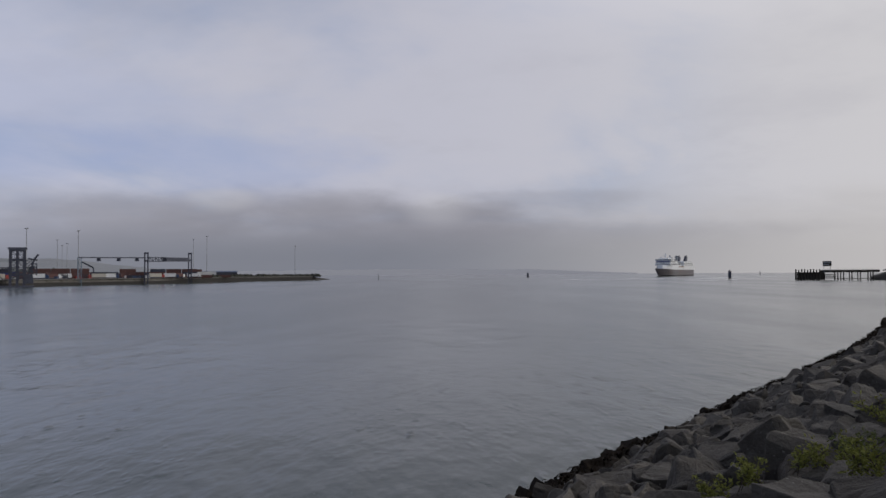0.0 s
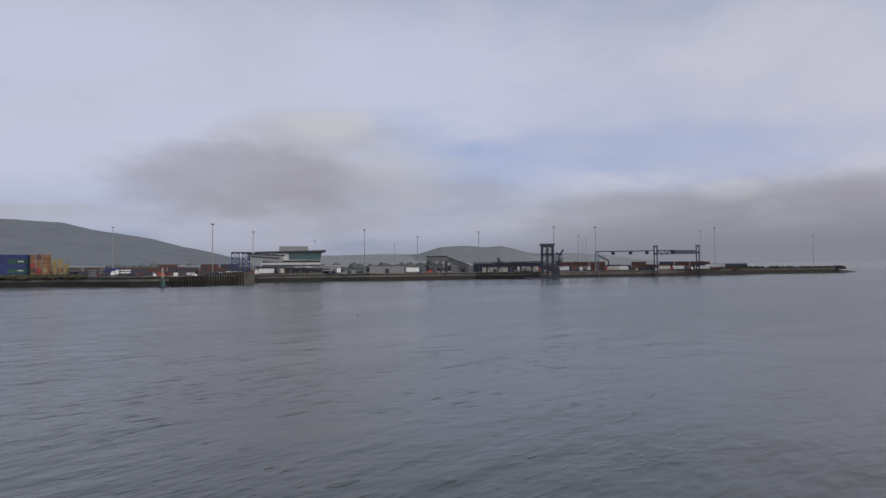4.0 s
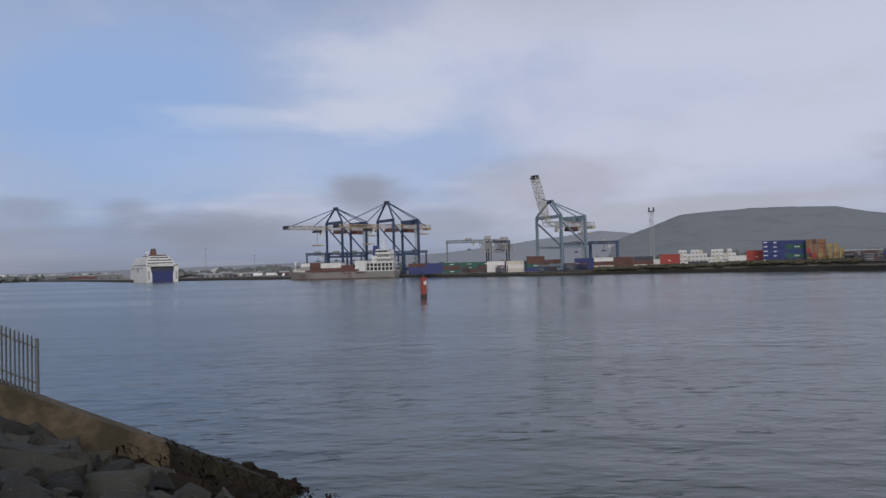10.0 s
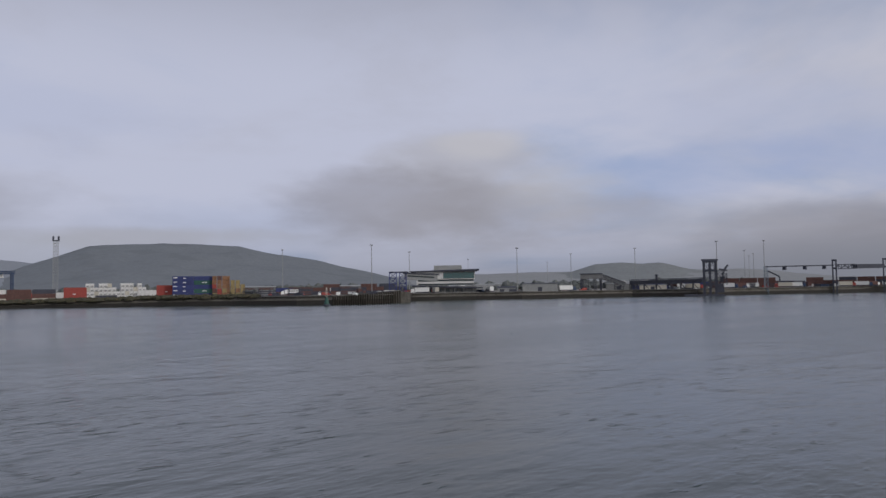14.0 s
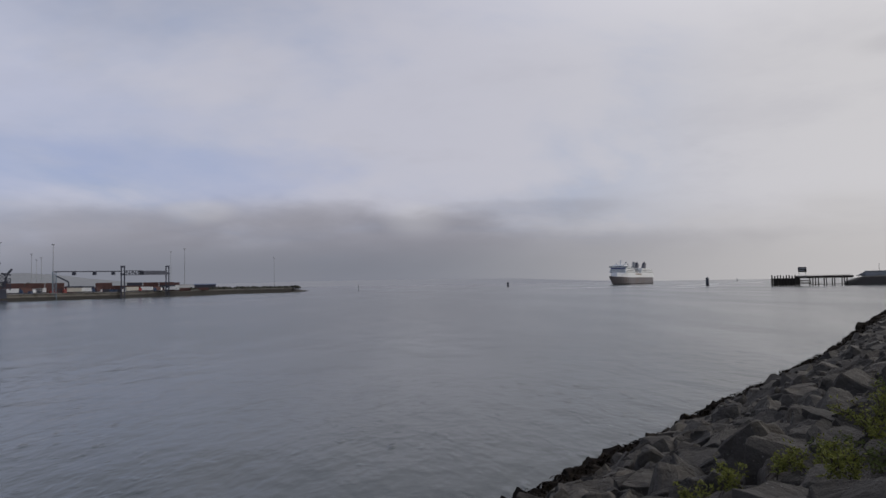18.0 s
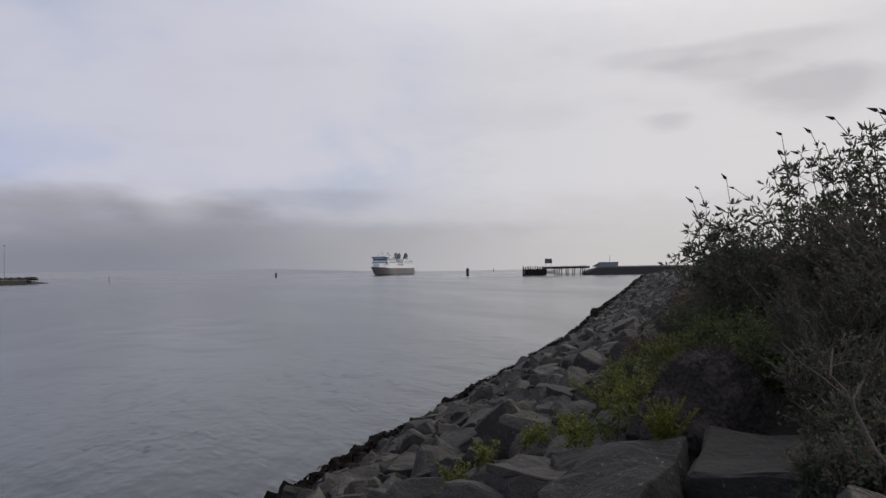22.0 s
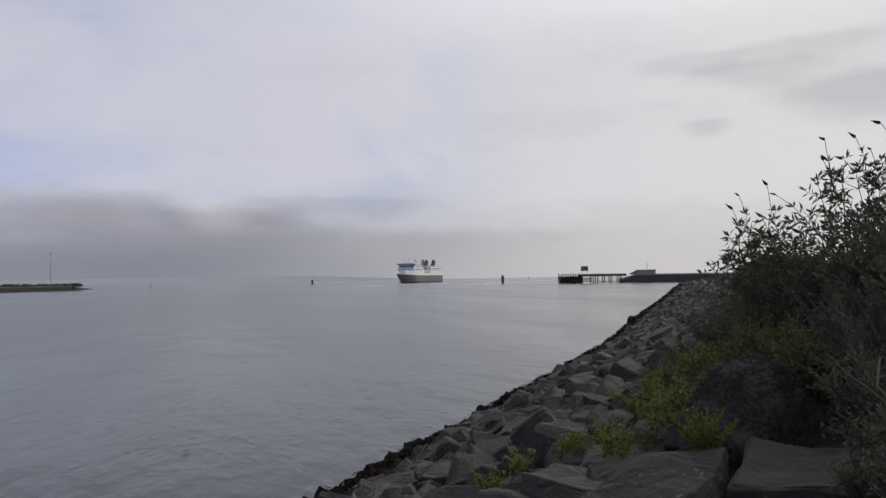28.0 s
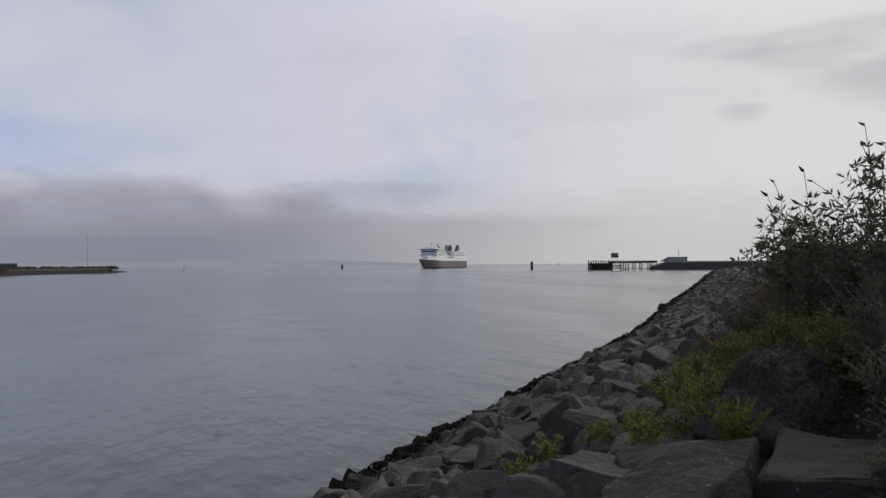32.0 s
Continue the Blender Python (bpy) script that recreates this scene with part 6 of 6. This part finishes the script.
for k in range(700):
    u = rnd.uniform(0.45, 1.0) ** 0.8
    if rnd.random() > (u - 0.4) * 1.5:
        continue
    p = FRM + slope * u + across * rnd.uniform(-1.05, 1.05) + Vector((0, 0, 0.03 - rnd.random() ** 3 * 0.9))
    d = Vector((rnd.uniform(-1, 1), rnd.uniform(-1, 1), rnd.uniform(-0.8, 0.1))).normalized()
    w = d.cross(Vector((0, 0, 1))).normalized() * rnd.uniform(0.03, 0.06)
    moss.add([p - w, p + w, p + d * 0.12 - w + Vector((0, 0, 0.04)), p + d * 0.12 + w + Vector((0, 0, 0.04)), p + d * 0.24 - Vector((0, 0, 0.1))], [(0, 1, 3, 2), (2, 3, 4)])
tagged(part("wall_seaweed", moss, KELP, toe, "dark seaweed hanging on the wall's lower end"), kind="stuff")
fence = thing("palisade_fence", HERE, "grey steel palisade fence on the wall", "fence")
count = 76
for k in range(count):
    u = 0.225 - 0.8 * k / (count - 1)
    p = FRM + slope * u
    pale = Shape().beam((p.x, p.y, p.z - 0.05), (p.x, p.y, p.z + 1.5), 0.055, 0.025)
    pale.add([(p.x - 0.04, p.y - 0.015, p.z + 1.5), (p.x + 0.04, p.y - 0.015, p.z + 1.5), (p.x + 0.04, p.y + 0.015, p.z + 1.5), (p.x - 0.04, p.y + 0.015, p.z + 1.5), (p.x, p.y, p.z + 1.58)],
             [(0, 1, 4), (1, 2, 4), (2, 3, 4), (3, 0, 4)])
    part("pale", pale, STEEL, fence)
for z in (0.3, 1.28):
    a, b = FRM + slope * 0.225, FRM + slope * -0.575
    part("fence_rail", Shape().beam(a + Vector((0, 0, z)) + across * 0.1, b + Vector((0, 0, z)) + across * 0.1, 0.05, 0.06), STEEL, fence)
part("end_post", Shape().beam(FRM + slope * 0.228, FRM + slope * 0.228 + Vector((0, 0, 1.55)), 0.075), STEEL, fence)


# ---- growth on the bank ----
def leaf_material(name, colour, through_light):
    """Leaves let some light through."""
    m = material(name, colour, 0.75, vary=0.4, scale=3.0, each=0.6)
    n = m.node_tree
    solid_leaf = next(k for k in n.nodes if k.type == "BSDF_PRINCIPLED")
    end = next(k for k in n.nodes if k.type == "OUTPUT_MATERIAL")
    thin, both = n.nodes.new("ShaderNodeBsdfTranslucent"), n.nodes.new("ShaderNodeMixShader")
    n.links.new(solid_leaf.inputs["Base Color"].links[0].from_socket, thin.inputs[0])
    both.inputs[0].default_value = through_light
    n.links.new(solid_leaf.outputs[0], both.inputs[1])
    n.links.new(thin.outputs[0], both.inputs[2])
    n.links.new(both.outputs[0], end.inputs[0])
    return m


LEAF = leaf_material("shrub_leaf", (0.090, 0.100, 0.064), 0.45)
DEAD_LEAF = leaf_material("dead_scrub_leaf", (0.115, 0.085, 0.058), 0.3)
BROWN_LEAF = leaf_material("browned_leaf", (0.135, 0.10, 0.074), 0.4)
FRESH = leaf_material("fresh_leaf", (0.205, 0.215, 0.052), 0.38)
DULL_LEAF = leaf_material("dull_green_leaf", (0.12, 0.14, 0.045), 0.35)
FERN = leaf_material("fern_leaf", (0.17, 0.17, 0.032), 0.3)
PALE_TWIG = material("bare_twig", (0.15, 0.12, 0.095), 0.9, vary=0.3, scale=8)
DRY = material("dead_stems", (0.058, 0.046, 0.041), 0.95, vary=0.55, scale=3.0, bump=0.05, second=(0.09, 0.075, 0.065), patches=0.2)
SEED = material("seed_heads", (0.05, 0.032, 0.028), 0.9, vary=0.3, scale=9)


class Leaves:
    """Many leaves in one mesh, each a folded blade."""

    def __init__(self):
        self.v, self.f = [], []

    def blade(self, p, d, length, width, rnd):
        d = d.normalized()
        s = d.cross(Vector((rnd.uniform(-1, 1), rnd.uniform(-1, 1), rnd.uniform(-1, 1))))
        s = s.normalized() if s.length > 1e-3 else Vector((1, 0, 0))
        u = s.cross(d)
        k = len(self.v)
        mid = p + d * length * 0.5 + u * width * 0.25
        self.v += [tuple(p), tuple(mid + s * width / 2 - u * width * 0.3), tuple(p + d * length - u * length * 0.12), tuple(mid - s * width / 2 - u * width * 0.3), tuple(mid)]
        self.f += [(k, k + 1, k + 4), (k + 1, k + 2, k + 4), (k + 2, k + 3, k + 4), (k + 3, k, k + 4)]

    def mesh(self, name, mat):
        s = Shape()
        s.v, s.f = self.v, self.f
        return s


def shrub(name, root, tall, spread, stems, leaves_each, seed, label, lean=Vector((0, 0, 0)), spikes=0, leaf=0.13, mat=None, ratio=0.38, browned=0.2):
    """Arching stems from one root, twigs along them and leaves in tufts."""
    rnd = random.Random(seed)
    ob = thing(name, Matrix.Translation(root), label, "shrub")
    wood, leafage, brown = Shape(), Leaves(), Leaves()
    girth = 0.006 + 0.005 * tall
    for k in range(stems):
        a = rnd.uniform(0, 6.283)
        r = spread * math.sqrt(rnd.random())
        tip = Vector((math.cos(a) * r, math.sin(a) * r, tall * rnd.uniform(0.55, 1.0) * (1 - 0.25 * (r / spread) ** 2))) + lean * rnd.uniform(0.3, 1)
        start = Vector((rnd.uniform(-0.3, 0.3), rnd.uniform(-0.3, 0.3), -0.2))
        bend = start.lerp(tip, 0.5) + Vector((-tip.x * 0.18, -tip.y * 0.18, tall * 0.12))
        path = [start.lerp(bend, u).lerp(bend.lerp(tip, u), u) for u in [i / 6 for i in range(7)]]
        for i in range(6):
            wood.tube(path[i], path[i + 1], girth * (1 - i / 7.5), girth * (1 - (i + 1) / 7.5), 5)
        twigs = []
        for i in range(2, 7):
            for _ in range(2 if i < 6 else 1):
                d = (path[min(i, 6)] - path[i - 1]).normalized() + Vector((rnd.uniform(-1, 1), rnd.uniform(-1, 1), rnd.uniform(-0.4, 0.9))) * 0.85
                end = path[i] + d.normalized() * rnd.uniform(0.25, 0.6) * min(1.0, tall * 0.5)
                wood.tube(path[i], end, 0.008, 0.004, 4)
                twigs.append((path[i], end))
        for a0, b0 in twigs:
            for _ in range(leaves_each):
                u = rnd.random() ** 0.6
                p = a0.lerp(b0, u) + Vector((rnd.uniform(-1, 1), rnd.uniform(-1, 1), rnd.uniform(-1, 1))) * 0.05
                d = (b0 - a0).normalized() * 0.6 + Vector((rnd.uniform(-1, 1), rnd.uniform(-1, 1), rnd.uniform(-0.9, 0.6)))
                (brown if mat is None and rnd.random() < browned else leafage).blade(p, d, leaf * rnd.uniform(0.7, 1.3), leaf * ratio, rnd)
        if k < spikes:
            d = (path[6] - path[5]).normalized() + Vector((rnd.uniform(-0.5, 0.5), rnd.uniform(-0.5, 0.5), 0.3))
            end = path[6] + d.normalized() * rnd.uniform(0.3, 0.8)
            wood.tube(path[6], end, 0.006, 0.004, 4)
            part("seed_head", Shape().tube(end, end + d.normalized() * 0.05, 0.01, 0.027, 6).tube(end + d.normalized() * 0.05, end + d.normalized() * 0.14, 0.027, 0.005, 6), SEED, ob)
    tagged(part("branchwork", wood, BARK, ob), kind="stuff")
    tagged(part("foliage", leafage.mesh("foliage", mat or LEAF), mat or LEAF, ob), kind="stuff")
    if brown.v:
        tagged(part("browned_foliage", brown.mesh("foliage", BROWN_LEAF), BROWN_LEAF, ob, "browned leaves"), kind="stuff")
    return ob


def buddleia(root, tall, spread, stems, seed, label, heads, lean=Vector((0, 0, 0)), leaf=0.155):
    """Leggy stems that branch in pairs, narrow leaves along the shoots, dead flower heads on thin stalks."""
    rnd = random.Random(seed)
    ob = thing("buddleia_bush", Matrix.Translation(root), label, "shrub")
    wood, stalk, leafage, brown = Shape(), Shape(), Leaves(), Leaves()

    def shoot(a, d, length, thick, leafy):
        """A bending twig with leaves in pairs; gives its end and way."""
        p, count = a, max(3, int(length / 0.065))
        for i in range(count):
            d = (d + Vector((rnd.gauss(0, 0.10), rnd.gauss(0, 0.10), 0.05))).normalized()
            q = p + d * length / count
            wood.tube(p, q, thick * (1 - 0.7 * i / count), thick * (1 - 0.7 * (i + 1) / count), 4)
            if rnd.random() < leafy * (0.45 + 0.55 * i / count):
                side = d.cross(Vector((rnd.gauss(0, 1), rnd.gauss(0, 1), rnd.gauss(0, 1)))).normalized()
                for k in (-1, 1):
                    (brown if rnd.random() < 0.12 else leafage).blade(q, side * k + d * rnd.uniform(0.3, 1.0) + Vector((0, 0, rnd.uniform(-0.5, 0.1))), leaf * rnd.uniform(0.6, 1.25), leaf * rnd.uniform(0.2, 0.3), rnd)
            p = q
        for _ in range(3):
            leafage.blade(p, d + Vector((rnd.gauss(0, 0.6), rnd.gauss(0, 0.6), rnd.gauss(0, 0.5))), leaf * rnd.uniform(0.6, 1.1), leaf * 0.24, rnd)
        return p, d

    done = 0
    for k in range(stems):
        a = 6.283 * (k * 0.618 % 1)
        r = spread * math.sqrt((k + 0.5) / stems)
        tip = Vector((math.cos(a) * r, math.sin(a) * r, tall * rnd.uniform(0.78, 1.0) * (1 - 0.34 * (r / spread) ** 2))) + lean
        start = Vector((rnd.uniform(-0.25, 0.25), rnd.uniform(-0.25, 0.25), -0.2))
        bend = start.lerp(tip, 0.45) + Vector((-tip.x * 0.15, -tip.y * 0.15, tall * 0.1))
        path = [start.lerp(bend, u).lerp(bend.lerp(tip, u), u) + Vector((rnd.gauss(0, 0.02), rnd.gauss(0, 0.02), 0)) for u in [i / 8 for i in range(9)]]
        for i in range(8):
            wood.tube(path[i], path[i + 1], 0.024 * (1 - i / 10), 0.024 * (1 - (i + 1) / 10), 6)
        for i in range(3, 9):
            way = (path[i] - path[i - 1]).normalized()
            for sign in (-1, 1) if i < 6 else (-1, 1, -1, 1):
                out = way.cross(Vector((rnd.gauss(0, 1), rnd.gauss(0, 1), rnd.gauss(0, 0.4)))).normalized()
                if rnd.random() < 0.72:
                    shoot(path[i], way * 0.7 + out * sign + Vector((0, 0, 0.15)), rnd.uniform(0.22, 0.50) * (1.15 - i / 14), 0.007, 0.88)
        end, way = shoot(path[8], (path[8] - path[7]).normalized(), rnd.uniform(0.2, 0.4), 0.008, 0.95)
        if done < heads and (k * 7) % stems < heads * 1.2:
            done += 1
            way = (way + Vector((rnd.gauss(0, 0.25), rnd.gauss(0, 0.25), 0.15)) - LAND * 0.35).normalized()
            top = end + way * rnd.uniform(0.22, 0.42)
            stalk.tube(end, top, 0.005, 0.004, 4)
            nod = (way + Vector((rnd.gauss(0, 0.3), rnd.gauss(0, 0.3), -0.35)) - LAND * 0.4).normalized()
            size = rnd.uniform(0.5, 0.85)
            spike = Shape()
            for a0, b0, r0, r1 in ((0.0, 0.03, 0.012, 0.034), (0.03, 0.08, 0.034, 0.030), (0.08, 0.13, 0.027, 0.018), (0.13, 0.19, 0.016, 0.003)):
                spike.tube(top + nod * a0 * size, top + nod * b0 * size, r0 * size, r1 * size, 6)
            part("seed_head", spike, SEED, ob)
    tagged(part("branchwork", wood, BARK, ob), kind="stuff")
    tagged(part("flower_stalk", stalk, BARK, ob), kind="stuff")
    tagged(part("foliage", leafage.mesh("foliage", LEAF), LEAF, ob), kind="stuff")
    tagged(part("browned_foliage", brown.mesh("foliage", BROWN_LEAF), BROWN_LEAF, ob, "browned leaves"), kind="stuff")
    return ob


buddleia(bank(12.6, 0.5, -0.2), 2.4, 0.8, 24, 1, "low spreading buddleia bush at the bank's edge", 7)
buddleia(bank(12.3, 1.75, -0.2), 2.8, 0.85, 19, 2, "dark leggy buddleia bush with dead flower heads", 9)
buddleia(bank(12.1, 2.75, -0.2), 3.1, 0.9, 17, 3, "dark leggy buddleia bush with dead flower heads", 10)
buddleia(bank(11.6, 3.9, -0.2), 3.4, 1.0, 17, 4, "tall dark buddleia bush on the bank crest", 6)
BRAMBLE = "dark bramble thicket with bare stems"
shrub("bramble_bush", bank(10.4, 1.9), 1.75, 1.3, 70, 6, 4, BRAMBLE, leaf=0.075, ratio=0.6, browned=0.3)
shrub("bramble_bush", bank(11.6, 1.2), 1.35, 1.1, 70, 6, 8, BRAMBLE, leaf=0.08, ratio=0.5, browned=0.3)
shrub("bramble_bush", bank(8.9, 2.3), 1.8, 1.1, 60, 6, 5, BRAMBLE, leaf=0.07, ratio=0.6, browned=0.3)
shrub("bramble_bush", bank(7.4, 1.75), 1.25, 0.9, 70, 8, 9, BRAMBLE, leaf=0.05, ratio=0.6, browned=0.25)
for k, (s, n, tall, wide) in enumerate(((9.3, 0.75, 0.85, 0.6), (8.5, 0.85, 0.75, 0.5), (10.3, 0.5, 0.8, 0.7), (11.2, 0.4, 0.7, 0.7))):
    shrub("leafy_weed", bank(s, n, -0.1), tall, wide, 44, 9, 180 + k, "leafy green weed thicket behind the mound", leaf=0.06, mat=DULL_LEAF, ratio=0.5)
for k, (s, n, tall, wide) in enumerate(((5.9, 1.0, 0.7, 0.42), (6.7, 1.15, 0.9, 0.5), (5.1, 0.95, 0.45, 0.36), (7.3, 1.2, 1.0, 0.6), (8.2, 1.2, 1.1, 0.6), (4.6, 0.75, 0.35, 0.3))):
    shrub("bramble_bush", bank(s, n, 0.0), tall, wide, 40, 9, 110 + k, "low dark bramble among the stones", leaf=0.034, ratio=0.6, browned=0.15)
# brown dead growth along the crest beyond the bushes
for k, (s, n, tall, wide) in enumerate(((14.2, 0.1, 0.95, 0.9), (15.4, 0.9, 1.25, 1.1), (17.2, 0.3, 0.9, 1.0), (18.6, 1.2, 1.2, 1.2), (20.6, 0.5, 0.8, 1.1), (23.0, 1.2, 1.0, 1.3), (26.0, 0.9, 0.8, 1.3), (13.2, -0.6, 0.6, 0.6), (15.9, -0.7, 0.5, 0.7))):
    shrub("dead_scrub", bank(s, n, -0.1), tall, wide, 60, 9, 150 + k, "low brown dying scrub on the bank crest", leaf=0.075, mat=DEAD_LEAF if k % 3 else LEAF, ratio=0.5)
rnd = random.Random(12)
for k, s in enumerate((29, 33, 38, 44, 52, 64, 80, 100, 130, 170, 220, 280)):
    shrub("crest_bush", bank(s, 2.0 + 0.02 * s + rnd.uniform(-0.4, 0.4)), rnd.uniform(1.2, 1.7), 1.7 + s * 0.012, 46, 6, 40 + k, "dark low bush along the bank crest", leaf=0.16 + s * 0.002)


def crooked(spot, tall, seed, label, limbs):
    """A leafless stem: each limb a chain of short straight lengths, in steps aside and up."""
    ob = thing("bare_shrub", spot, label, "shrub")
    rnd = random.Random(seed)
    for chain, thick in limbs:
        limb = Shape()
        pts = [Vector((x * tall, rnd.uniform(-0.04, 0.04), z * tall)) for x, z in chain]
        for i in range(len(pts) - 1):
            last = len(pts) - 1
            limb.tube(pts[i], pts[i + 1], thick * (1 - 0.7 * i / last), thick * (1 - 0.7 * (i + 1) / last), 6)
        part("limb", limb, PALE_TWIG, ob)
    return ob


STEM = (((( 0.26, -0.62), (0.20, -0.36), (0.09, -0.20), (0.02, -0.04), (0.0, 0.0), (-0.06, 0.16), (-0.14, 0.25), (-0.12, 0.42)), 0.017),
        (((0.0, 0.0), (-0.02, 0.10), (0.05, 0.22), (0.08, 0.34)), 0.009),
        (((-0.05, 0.10), (-0.20, 0.24), (-0.30, 0.31), (-0.42, 0.45)), 0.007),
        (((-0.13, 0.3), (-0.04, 0.33), (0.07, 0.31)), 0.005))
crooked(facing(-49.0, 4.5, 6.18), 0.85, 3, "crooked leafless pale stem of a dead shrub", STEM)
crooked(facing(-44.5, 7.2, 5.95, 25), 0.8, 4, "thin leafless pale twigs of a dead shrub", STEM[1:])
crooked(facing(-51.5, 8.0, 6.9, 10), 0.9, 5, "crooked leafless pale stem of a dead shrub", STEM[:3])

# yellow-green weeds among the stones
WEEDS = []
rnd = random.Random(61)
for k in range(20):  # a drift of weed along the crest side of the stones
    s = rnd.uniform(8.3, 14.0)
    WEEDS.append((s, rnd.uniform(-1.3, 0.1) * (0.75 + 0.02 * s), rnd.uniform(0.25, 0.6), rnd.uniform(0.3, 0.75), rnd.randint(5, 11)))
WEEDS += [(9.4, -2.0, 0.2, 0.4, 6), (9.2, -1.6, 0.2, 0.35, 5), (9.3, -2.6, 0.18, 0.3, 5), (8.6, -2.9, 0.16, 0.25, 4), (8.0, -1.2, 0.25, 0.3, 5)]
for k, (s, n, tall, wide, stems) in enumerate(WEEDS):
    shrub("weed_clump", bank(s, n, 0.2 if k > 19 else 0.05), tall, wide, stems if k > 19 else int(stems * 1.5), 8, 70 + k, "yellow-green weed clump between boulders", leaf=0.055, ratio=0.5, mat=FRESH if k % 3 or k > 19 else DULL_LEAF)


def fern(root, seed, fronds=26, tall=0.75):
    rnd = random.Random(seed)
    ob = thing("fern", Matrix.Translation(root), "bright yellow-green fern tuft between boulders", "fern")
    wood, leafage = Shape(), Leaves()
    for k in range(fronds):
        a, r = rnd.uniform(0, 6.283), rnd.uniform(0.05, 0.32)
        tip = Vector((math.cos(a) * r, math.sin(a) * r, tall * rnd.uniform(0.6, 1.0)))
        pts = [Vector((tip.x * u ** 2, tip.y * u ** 2, tip.z * u)) for u in [i / 8 for i in range(9)]]
        for i in range(8):
            wood.tube(pts[i], pts[i + 1], 0.004, 0.003, 4)
            for _ in range(6):
                p = pts[i].lerp(pts[i + 1], rnd.random())
                leafage.blade(p, Vector((rnd.uniform(-1, 1), rnd.uniform(-1, 1), rnd.uniform(0, 0.9))), 0.07 * (1.2 - i / 9), 0.018, rnd)
    tagged(part("stalk_tuft", wood, FERN, ob), kind="stuff")
    tagged(part("frond_tuft", leafage.mesh("fronds", FERN), FERN, ob), kind="stuff")
    return ob


fern(bank(6.35, -0.27, 0.02), 90, 34, 0.62)

# the mound of dead growth and the flat slab before it
mound = thing("dead_growth_mound", Matrix.Translation(bank(7.3, 0.0, -0.02)), "rough dark brown peaked mound of dead growth", "mound")
rings = []
for j in range(21):
    h = j / 20
    r, z = 0.58 * math.cos(h * 1.5) ** 0.95, 0.86 * math.sin(h * 1.5) - 0.05
    lean = LAND * 0.14 * h
    ring = []
    for i in range(48):
        t = i * math.pi / 24
        k = 0.13 * noise.fractal((math.cos(t) * r * 3, math.sin(t) * r * 3, z * 3), 0.8, 2.0, 4) * (0.3 + r)
        ring.append(Vector((math.cos(t) * (r + k), math.sin(t) * (r + k) * 0.92, z + k * h)) + lean)
    rings.append(ring)
part("core", Shape().loft(rings), DRY, mound, smooth=True)
rnd = random.Random(33)
twig = Shape()
for k in range(2200):
    t, h = rnd.uniform(0, 6.283), rnd.random() ** 0.8
    r = 0.58 * math.cos(h * 1.5) ** 0.95
    p = Vector((math.cos(t) * r, math.sin(t) * r * 0.92, 0.86 * math.sin(h * 1.5) - 0.05)) + LAND * 0.14 * h
    d = Vector((rnd.uniform(-1, 1), rnd.uniform(-1, 1), rnd.uniform(-0.8, 0.6))) + p * 0.25
    twig.tube(p - d * 0.03, p + d.normalized() * rnd.uniform(0.04, 0.13), 0.005, 0.002, 3)
tagged(part("twig_cover", twig, DRY, mound), kind="stuff")


def block(m, seed, label, flat=None):
    """A large stone of its own."""
    me = boulder(seed, True, 4 if flat else 7, flat)
    me.materials.append(ROCK)
    ob = new("stone_block", me)
    ob.matrix_world = m
    return tagged(ob, label, "stone")


for k, (s, n, sink, turn, size, flat, label) in enumerate((
    (6.05, 0.42, -0.20, -50, (1.0, 1.0, 1.0), (1.25, 1.0, 0.42), "flat dark stone slab on the bank"), (5.3, -0.1, -0.30, 20, (0.75, 0.65, 0.7), None, "rough grey stone block on the bank"),
    (5.05, 0.15, -0.30, 70, (0.45, 0.4, 0.5), None, "rough grey stone block on the bank"), (4.75, 0.35, -0.32, 10, (0.55, 0.5, 0.5), None, "small pale stone between blocks"), (6.6, -0.3, -0.2, 100, (0.7, 0.6, 0.6), None, "rough grey stone block on the bank"))):
    block(Matrix.Translation(bank(s, n, sink)) @ pose(0, 0, 0, 5, -4, turn) @ Matrix.Diagonal((*size, 1)), 200 + k, label, flat)


# ---- what moves ----
def motions():
    rows = []
    for t, az, far in ((0.0, -17.6, 1400.0), (32.0, -14.5, 1170.0)):
        p = polar(az, far)
        rows.append((t, p))
    course = rows[1][1] - rows[0][1]
    heading = math.degrees(math.atan2(course.y, course.x))
    walk(ferry, [(t, pose(p.x, p.y, 0, 0, 0, heading)) for t, p in rows])


motions()
